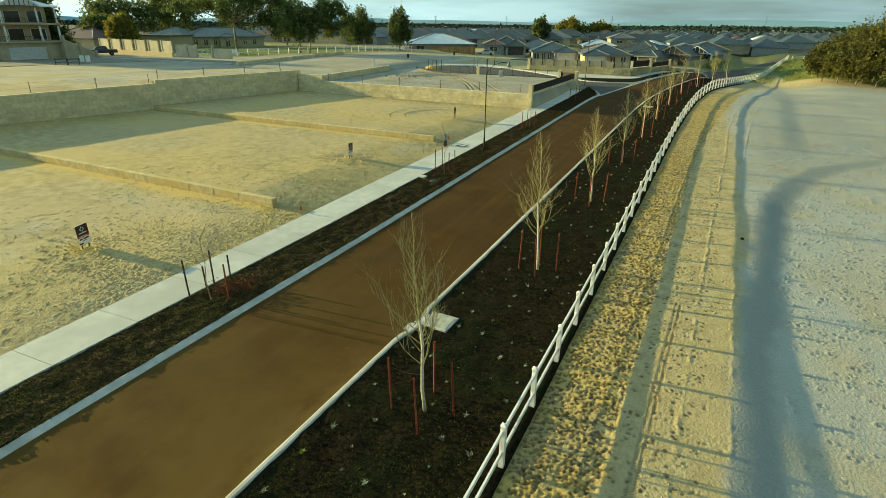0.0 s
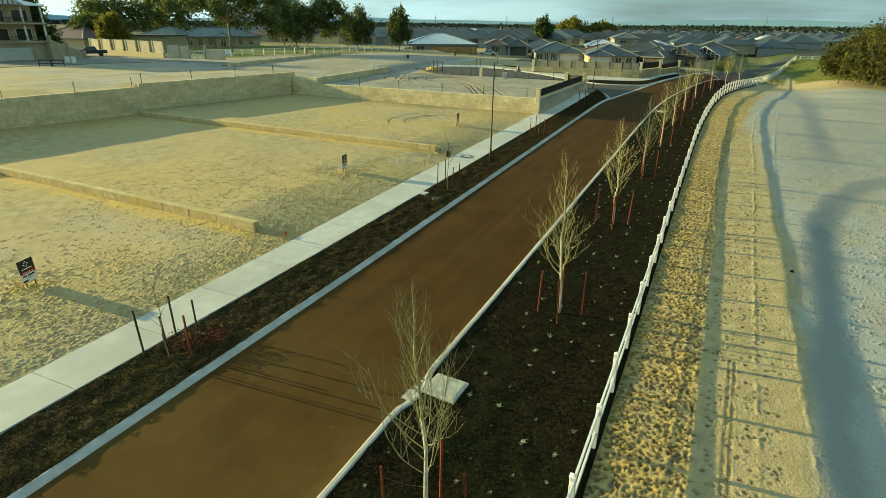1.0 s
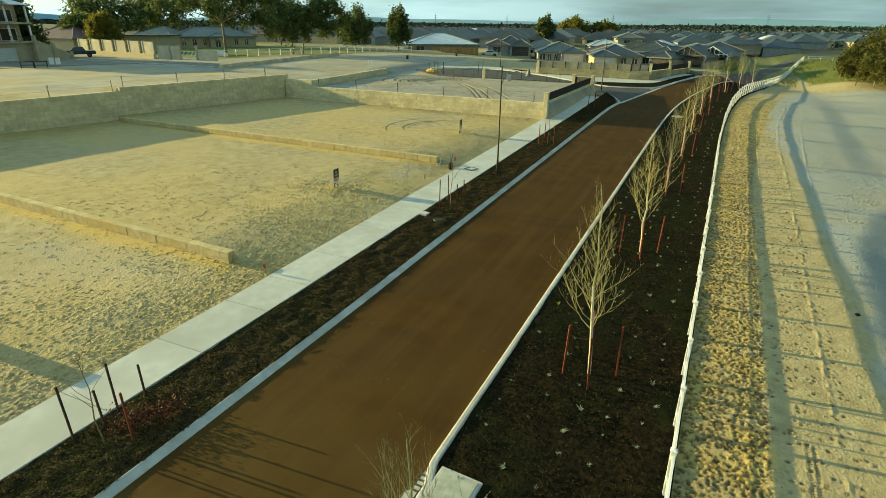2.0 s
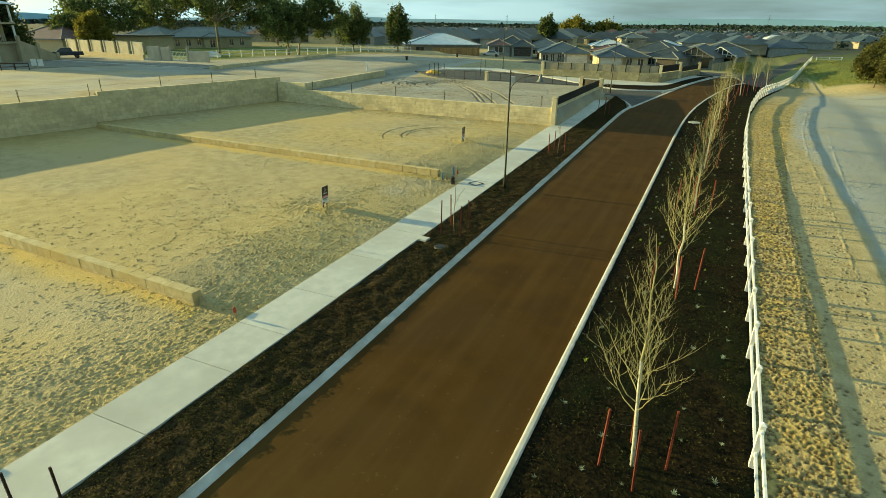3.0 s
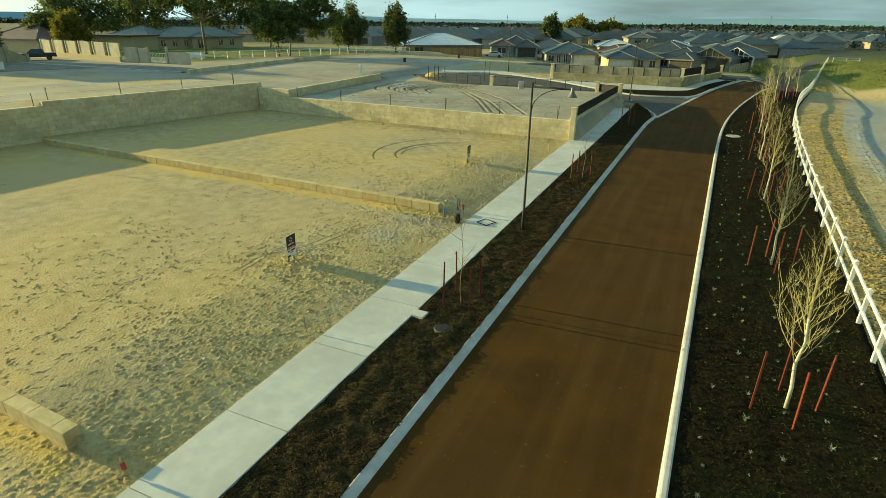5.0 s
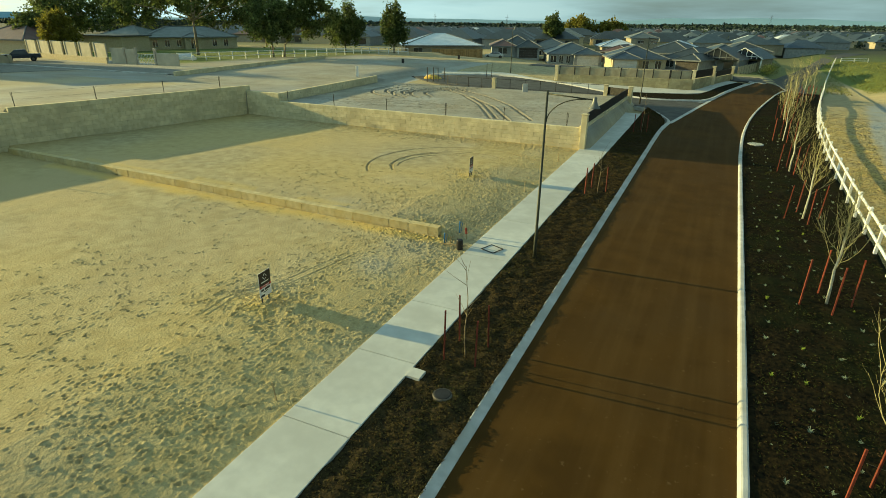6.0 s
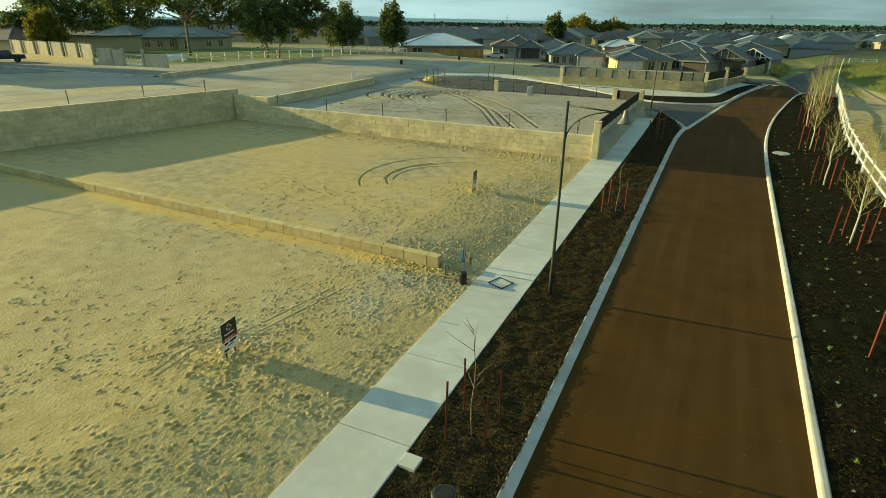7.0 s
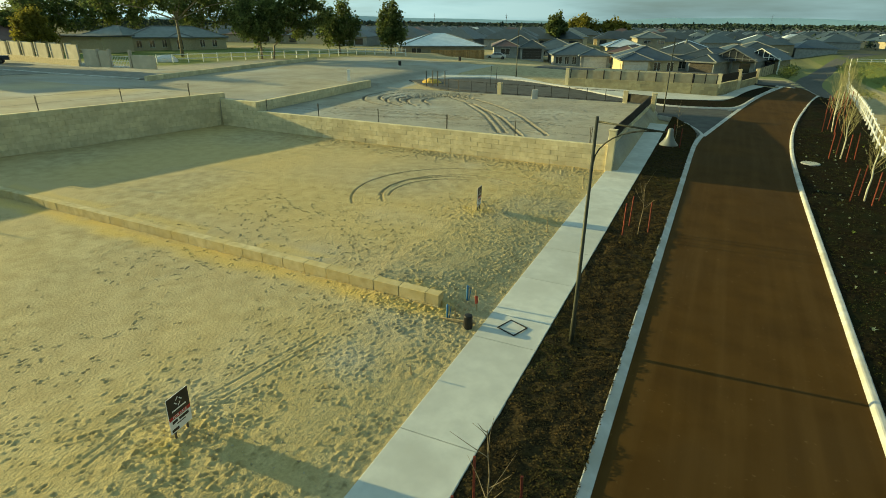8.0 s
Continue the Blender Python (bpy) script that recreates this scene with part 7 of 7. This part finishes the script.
house(-122.0, 100.5, 4.2, along((-122.0, 100.5), (-113.0, 117.5)), 19, 11, (7.5, 11.5, 1.4), ROOFS[6], BRICK, "long cream brick house with grey tiled hipped roof", None, ((1.2, 1.0, 0.6, 2.1), (3.6, 1.0, 0.6, 2.1), (6.0, 0.9, 0.6, 2.1), (8.6, 1.2, 0.2, 2.2), (13.5, 1.0, 0.6, 2.1), (16.0, 1.0, 0.6, 2.1)), tall=2.6, pitch=19)
house(-134.0, 97.5, 4.2, along((-134.0, 97.5), (-123.0, 100.4)), 11, 10, None, ROOFS[6], BRICK, "cream brick wing with a grey tiled hipped roof", None, ((2, 1.6, 0.6, 2.1), (6, 1.2, 0.6, 2.1)), tall=2.6, pitch=21)
shed = base("flat_roof_building", -131.0, 89.5, 4.2, "low cream building with a flat dark-edged roof", "building", rz=along((-131.1, 91.1), (-117.1, 93.3)))
bm = bmesh.new()
box(bm, 0, 14, 0, 7, -0.4, 2.9)
part("wall", bm, BRICK, shed)
bm = bmesh.new()
box(bm, -0.5, 14.5, -0.6, 7.4, 2.9, 3.15, 0.03)
part("roof", bm, ROOFS[0], shed)
house(-137, 76, 4.0, 8, 13, 10, None, ROOFS[7], BRICK, "brick house with brown tiled roof behind trees", None, ((2, 2, 0.8, 2.1),))

# the tall house
VILLA = material("sand_render", (0.42, 0.36, 0.24), (0.52, 0.45, 0.31), scale=1.0, rough=0.85, stain=(0.38, 0.32, 0.21), stain_scale=0.4)
villa = base("villa", -103.5, 37.9, 4.2, "three-storey sand-rendered villa with white columns and balconies", "house", rz=88)
bm = bmesh.new()
box(bm, 1.0, 13, 3.0, 16, -0.4, 10.6)
box(bm, 0.0, 13, 0.8, 3.0, -0.4, 3.4)
part("wall", bm, VILLA, villa)
bm = bmesh.new()
hip(bm, 0.5, 13, 0.6, 16, 10.6, 24, 0.6)
part("roof", bm, ROOFS[4], villa)
bm = bmesh.new()
v = [bm.verts.new(p) for p in ((3.2, -0.3, 10.7), (9.2, -0.3, 10.7), (6.2, -0.3, 13.2), (3.2, 5, 10.7), (9.2, 5, 10.7), (6.2, 5, 13.2))]
for q in ((0, 1, 2), (0, 2, 5, 3), (1, 4, 5, 2), (3, 5, 4)):
    bm.faces.new([v[i] for i in q])
part("gable", bm, ROOFS[4], villa)
bm = bmesh.new()
for k in range(7):
    box(bm, 4.0 + 0.7 * k, 4.12 + 0.7 * k, -0.36, -0.31, 10.75, 10.75 + 2.1 * (1 - abs(k - 3) / 3.6))
part("gable_slat", bm, DOOR_DARK, villa)
for lvl in (3.4, 7.0):
    bm = bmesh.new()
    box(bm, 0.4, 13, 0.2, 3.05, lvl - 0.004, lvl + 0.32, 0.02)
    part("balcony", bm, VILLA, villa)
    bm = bmesh.new()
    for k in range(34):
        box(bm, 0.6 + 0.36 * k, 0.63 + 0.36 * k, 0.28, 0.31, lvl + 0.32, lvl + 1.25)
    box(bm, 0.5, 13, 0.26, 0.33, lvl + 1.25, lvl + 1.31)
    part("balustrade", bm, BLACK, villa)
    for x in (0.7, 3.6, 8.8, 12.6):
        bm = bmesh.new()
        tube(bm, [(x, 0.6, lvl + 0.3), (x, 0.6, lvl + 0.5), (x, 0.6, lvl + 0.52), (x, 0.6, lvl + 3.35)], [0.26, 0.26, 0.17, 0.15], 10)
        part("column", bm, WHITE, villa)
    for x in (1.6, 5.0, 9.8):
        bm = bmesh.new()
        box(bm, x, x + 2.4, 2.94, 2.997, lvl + 0.4, lvl + 2.8, 0.02)
        win = part("window", bm, WHITE, villa)
        bm = bmesh.new()
        box(bm, x + 0.1, x + 2.3, 2.925, 2.937, lvl + 0.5, lvl + 2.7)
        part("pane", bm, GLASS, win)
bm = bmesh.new()
for k in range(5):
    box(bm, 3.4, 9.0, 0.72, 0.797, 0.02 + 0.5 * k, 0.5 * (k + 1), 0.015)
part("garage_door", bm, DOOR_PALE, villa, "wide pale garage door")
for k in range(9):
    bm = bmesh.new()
    box(bm, -4.0 + 0.5 * k, 1.0, -0.5, 1.8, -0.4 if k == 0 else 0.36 * k, 0.36 * (k + 1))
    part("stair_step", bm, VILLA, villa)
for x, h in ((-4.2, 1.6), (-1.6, 3.4), (0.9, 4.9)):
    bm = bmesh.new()
    box(bm, x, x + 0.4, -0.95, -0.55, -0.4, h, 0.02)
    part("pier", bm, VILLA, villa)
bm = bmesh.new()
v = [bm.verts.new(p) for p in ((-4.2, -0.72, -0.4), (1.2, -0.72, -0.4), (1.2, -0.72, 4.2), (-4.2, -0.72, 1.0), (-4.2, -0.52, -0.4), (1.2, -0.52, -0.4), (1.2, -0.52, 4.2), (-4.2, -0.52, 1.0))]
for q in ((0, 1, 2, 3), (7, 6, 5, 4), (3, 2, 6, 7), (0, 4, 5, 1), (0, 3, 7, 4), (1, 5, 6, 2)):
    bm.faces.new([v[i] for i in q])
part("stair_wall", bm, VILLA, villa)
for x in (11, 14):
    bm = bmesh.new()
    box(bm, x, x + 0.4, -1.4, -1.0, -0.4, 2.0, 0.02)
    part("gate_pier", bm, VILLA, villa)
bm = bmesh.new()
for k in range(12):
    box(bm, 11.4 + 0.22 * k, 11.43 + 0.22 * k, -1.22, -1.19, 0, 1.5)
part("railing", bm, BLACK, villa)

for ob in villa.children_recursive:
    ob.data.transform(Matrix.Translation((22, 0, 0)) @ Matrix.Diagonal((-1, 1, 0.77, 1)))
    ob.data.flip_normals()


# ---- cars ----
def car(x, y, z, turn, paint, ute, label):
    ob = base("car", x, y, z, label, "car", "parked cars", rz=turn)
    prof = [(-2.45, 0.45), (-2.5, 0.75), (-2.4, 0.98), (-1.35, 1.05), (-0.65, 1.62), (0.55, 1.68), (0.75, 1.62), (1.0, 1.08), (2.45, 1.06), (2.52, 0.5)] if ute else [(-2.2, 0.42), (-2.25, 0.72), (-2.1, 0.9), (-1.15, 0.98), (-0.45, 1.42), (0.9, 1.46), (1.75, 1.0), (2.15, 0.92), (2.2, 0.45)]
    bm = bmesh.new()
    low = {1.62, 1.68, 1.42, 1.46}
    sides = []
    for s in (-1, 1):
        sides.append([bm.verts.new((px, s * (0.72 if pz in low else 0.9), pz)) for px, pz in prof])
    n = len(prof)
    for k in range(n):
        bm.faces.new((sides[0][k], sides[0][(k + 1) % n], sides[1][(k + 1) % n], sides[1][k]))
    bm.faces.new(sides[0][::-1])
    bm.faces.new(sides[1])
    part("body", bm, paint, ob)
    bm = bmesh.new()
    x0, x1 = (-1.15, 0.85) if ute else (-0.95, 1.3)
    for s in (-1, 1):
        q = [bm.verts.new(p) for p in ((x0, s * 0.905, 1.08), (x1, s * 0.905, 1.08), (x1 - 0.25, s * 0.77, 1.5 if ute else 1.36), (x0 + 0.5, s * 0.77, 1.5 if ute else 1.36))]
        bm.faces.new(q)
    part("side_glass", bm, GLASS, ob)
    for wx in (-1.5, 1.45):
        for s in (-1, 1):
            bm = bmesh.new()
            tube(bm, [(wx, s * 0.70, 0.36), (wx, s * 0.73, 0.36), (wx, s * 0.92, 0.36), (wx, s * 0.94, 0.36)], [0.33, 0.37, 0.37, 0.33], 16)
            wheel = part("wheel", bm, TREAD, ob)
            bm = bmesh.new()
            tube(bm, [(wx, s * 0.90, 0.36), (wx, s * 0.955, 0.36)], [0.21, 0.19], 12)
            part("rim", bm, STEEL, wheel)
    return ob


NAVY = material("dark_blue_paint", (0.016, 0.022, 0.034), (0.022, 0.030, 0.045), scale=0.6, rough=0.25, specular=0.6)
SILVER = material("white_car_paint", (0.60, 0.61, 0.61), (0.66, 0.67, 0.67), scale=0.6, rough=0.3, specular=0.6)
car(-105.0, 67.0, lane_z(-105, 67.0), 60, NAVY, True, "dark blue utility vehicle parked on the lane")
car(-60.0, 145.8, 2.45, 20, SILVER, False, "white hatchback parked before a house")
car(-108, 47, 4.25, 80, SILVER, False, "white car parked before the villa")

# ---- odds and ends on the raised lots ----
white_board = base("white_marker", -50.2, 75.6, 4.05, "upright white marker board on a raised lot", "marker", rz=40)
bm = bmesh.new()
box(bm, -0.17, 0.17, -0.04, 0.04, -0.2, 1.15, 0.01)
part("board", bm, WHITE, white_board)
heap = bmesh.new()
bmesh.ops.create_icosphere(heap, subdivisions=4, radius=1.0)
for w in heap.verts:
    f = 1 + 0.18 * noise.noise(w.co * 2.2) + 0.06 * noise.noise(w.co * 7)
    w.co = Vector((w.co.x * 1.25 * f, w.co.y * 1.0 * f, max(-0.1, w.co.z * 0.95 * f - 0.1)))
HEAP = material("yellow_sand_heap", (0.52, 0.34, 0.07), (0.64, 0.44, 0.12), scale=3.0, rough=0.95, bump=0.03, bump_scale=10.0)
ob = link_mesh("sand_heap", heap, HEAP, smooth=True)
ob.matrix_basis = pose(-45.0, 85.4, float(grade(-45.0, 85.4)) - 0.08) @ Matrix.Diagonal((1.0, 0.9, 0.62, 1))
tagged(ob, "small heap of bright yellow sand", "sand heap")
for k, (x, y) in enumerate(((-44.2, 82.6), (-43.6, 83.1), (-42.9, 83.0), (-42.2, 83.5))):
    ob = base("bollard", x, y, float(land(x, y)) - 0.1, "slim dark steel bollard at the street's end", "bollard", "dark bollards")
    bm = bmesh.new()
    tube(bm, [(0, 0, -0.2), (0, 0, 1.75), (0, 0, 1.8)], [0.055, 0.055, 0.03], 8)
    part("post", bm, BLACK, ob)
for x, y, z in ((-56.6, 97.4, 4.2), (-25.3, 96.6, 3.2), (-54.0, 113.0, 3.3)):
    ob = base("service_pillar", x, y, float(land(x, y)), "short dark green service pillar on a bare lot", "service pillar", "service pillars")
    bm = bmesh.new()
    box(bm, -0.18, 0.18, -0.14, 0.14, -0.1, 0.62, 0.03)
    part("body", bm, BLACK, ob)
    bm = bmesh.new()
    box(bm, -0.2, 0.2, -0.16, 0.16, 0.62, 0.68, 0.02)
    part("cap", bm, BLACK, ob)
ob = base("cable_box", -29.1, 76.7, LOTC, "pale grey cable box on the raised lot", "cable box", rz=10)
bm = bmesh.new()
box(bm, -0.28, 0.28, -0.18, 0.18, -0.1, 0.85, 0.03)
part("body", bm, KERB, ob)
for x, y, h in ((-22.4, 93.0, 2.1), (-21.8, 92.2, 2.1), (-21.2, 93.2, 2.0), (-37, 84.8, 2.4), (-36.4, 85.0, 2.3)):
    stake(x, y, gz(x, y) + 0.05, h, 2, 20, DARK_STAKE, "dark tree stake beside the side street", "side street stakes")

ob = base("survey_peg", -26.93, 12.23, float(land(-26.93, 12.23)), "short white-painted survey peg on a bare sand lot", "peg", "survey pegs")
for dx, lean in ((-0.05, 12), (0.06, -9)):
    bm = bmesh.new()
    box(bm, -0.025, 0.025, -0.012, 0.012, -0.15, 0.36, 0.003, m=pose(dx, 0, 0, 6, lean, 25))
    part("peg", bm, WHITE, ob)
for k, (x, y) in enumerate(((-87.9, 52.7), (-87.1, 53.1))):
    ob = base("white_marker", x, y, float(land(x, y)), "small white notice board on short legs beside the lane", "marker", "lane boards", rz=62)
    bm = bmesh.new()
    box(bm, -0.30, 0.30, -0.02, 0.02, 0.25, 1.15, 0.01)
    part("board", bm, WHITE, ob)
    for px in (-0.2, 0.2):
        bm = bmesh.new()
        box(bm, px - 0.03, px + 0.03, 0.022, 0.06, -0.2, 1.0, 0.004)
        part("leg", bm, TIMBER, ob)
# open timber fence frames beside the lane
for k, (x, y) in enumerate(((-86.9, 49.0), (-85.6, 50.0))):
    ob = base("trestle", x, y, float(land(x, y)), "low open fence frame of dark timber beside the lane", "trestle", "lane trestles", rz=60)
    for px in (-0.7, 0.7):
        bm = bmesh.new()
        box(bm, px - 0.05, px + 0.05, -0.05, 0.05, -0.2, 0.9, 0.006)
        part("post", bm, DARK_STAKE, ob)
    for h in (0.4, 0.82):
        bm = bmesh.new()
        box(bm, -0.65, 0.65, -0.03, 0.03, h - 0.05, h + 0.05, 0.006)
        part("rail", bm, DARK_STAKE, ob)
bm = bmesh.new()
bmesh.ops.create_icosphere(bm, subdivisions=2, radius=0.075)
for w in bm.verts:
    w.co = Vector((w.co.x * 1.2, w.co.y * 0.9, w.co.z * 0.75)) * (1 + 0.3 * noise.noise(w.co * 14))
ob = link_mesh("dark_stone", bm, BLACK, smooth=True)
ob.matrix_basis = pose(2.13, 28.0, float(land(2.13, 28.0)) + 0.03)
tagged(ob, "small dark stone lying on the pale sand", "stone")
TARP = material("white_tarpaulin", (0.55, 0.57, 0.60), (0.68, 0.70, 0.72), scale=1.5, rough=0.5, bump=0.03, bump_scale=3.0)
# rounded white tarpaulin heap, nothing modelled beneath it
bm = bmesh.new()
bmesh.ops.create_icosphere(bm, subdivisions=3, radius=1.0)
for w in bm.verts:
    f = 1 + 0.15 * noise.noise(w.co * 1.7)
    w.co = Vector((w.co.x * 1.9 * f, w.co.y * 0.9 * f, max(-0.15, w.co.z * 0.95 * f)))
ob = link_mesh("covered_trailer", bm, TARP, smooth=True)
ob.matrix_basis = pose(-88.8, 82.6, float(land(-88.8, 82.6)) + 0.05, 0, 0, 40)
tagged(ob, "low heap under a white tarpaulin on the lawn", "trailer")

# ---- crossing and far street ----
ribbon("cross_street", [(-40, 110.5), (-22, 108.5), (-9.2, 106.6), (-2.5, 106.2), (0.6, 107.0)], [(-40, 117), (-22, 115), (-7, 113.2), (-1.0, 113.4), (1.6, 113.4)], 0.03, GREY_ROAD, "grey asphalt cross street", "road", z=lambda x, y: float(land(x, y)))
ribbon("far_street", [(-5.0, 112.8), (-1.1, 144.3), (3.9, 175.7), (13.6, 221.7), (27, 270)], [(1.2, 112.8), (3.8, 149.9), (8.7, 178.8), (19.5, 225.8), (34, 268)], 0.035, GREY_ROAD, "grey asphalt street running on through the suburb", "road", z=lambda x, y: float(land(x, y)))
for name, a, b in (("holding_line", (-6.9, 106.0), (-5.0, 104.9)), ("holding_line", (-3.4, 107.4), (-2.5, 104.8))):
    sweep(name, [a, b], [(-0.18, -0.1), (-0.18, 0.06), (0.18, 0.06), (0.18, -0.1)], KERB, "pale concrete traffic strip at the crossing", "kerb")
gate = base("rail_gate", 17.4, 205.0, float(land(17.4, 205.0)), "white timber rail gate across the grassy track", "gate", rz=12)
for x in (0, 3.2, 6.4):
    bm = bmesh.new()
    box(bm, x - 0.07, x + 0.07, -0.07, 0.07, -0.3, 1.2, 0.01)
    part("post", bm, WHITE, gate)
for h in (0.55, 1.1):
    bm = bmesh.new()
    box(bm, 0.07, 6.33, -0.03, 0.03, h - 0.06, h + 0.06, 0.005)
    part("rail", bm, WHITE, gate)
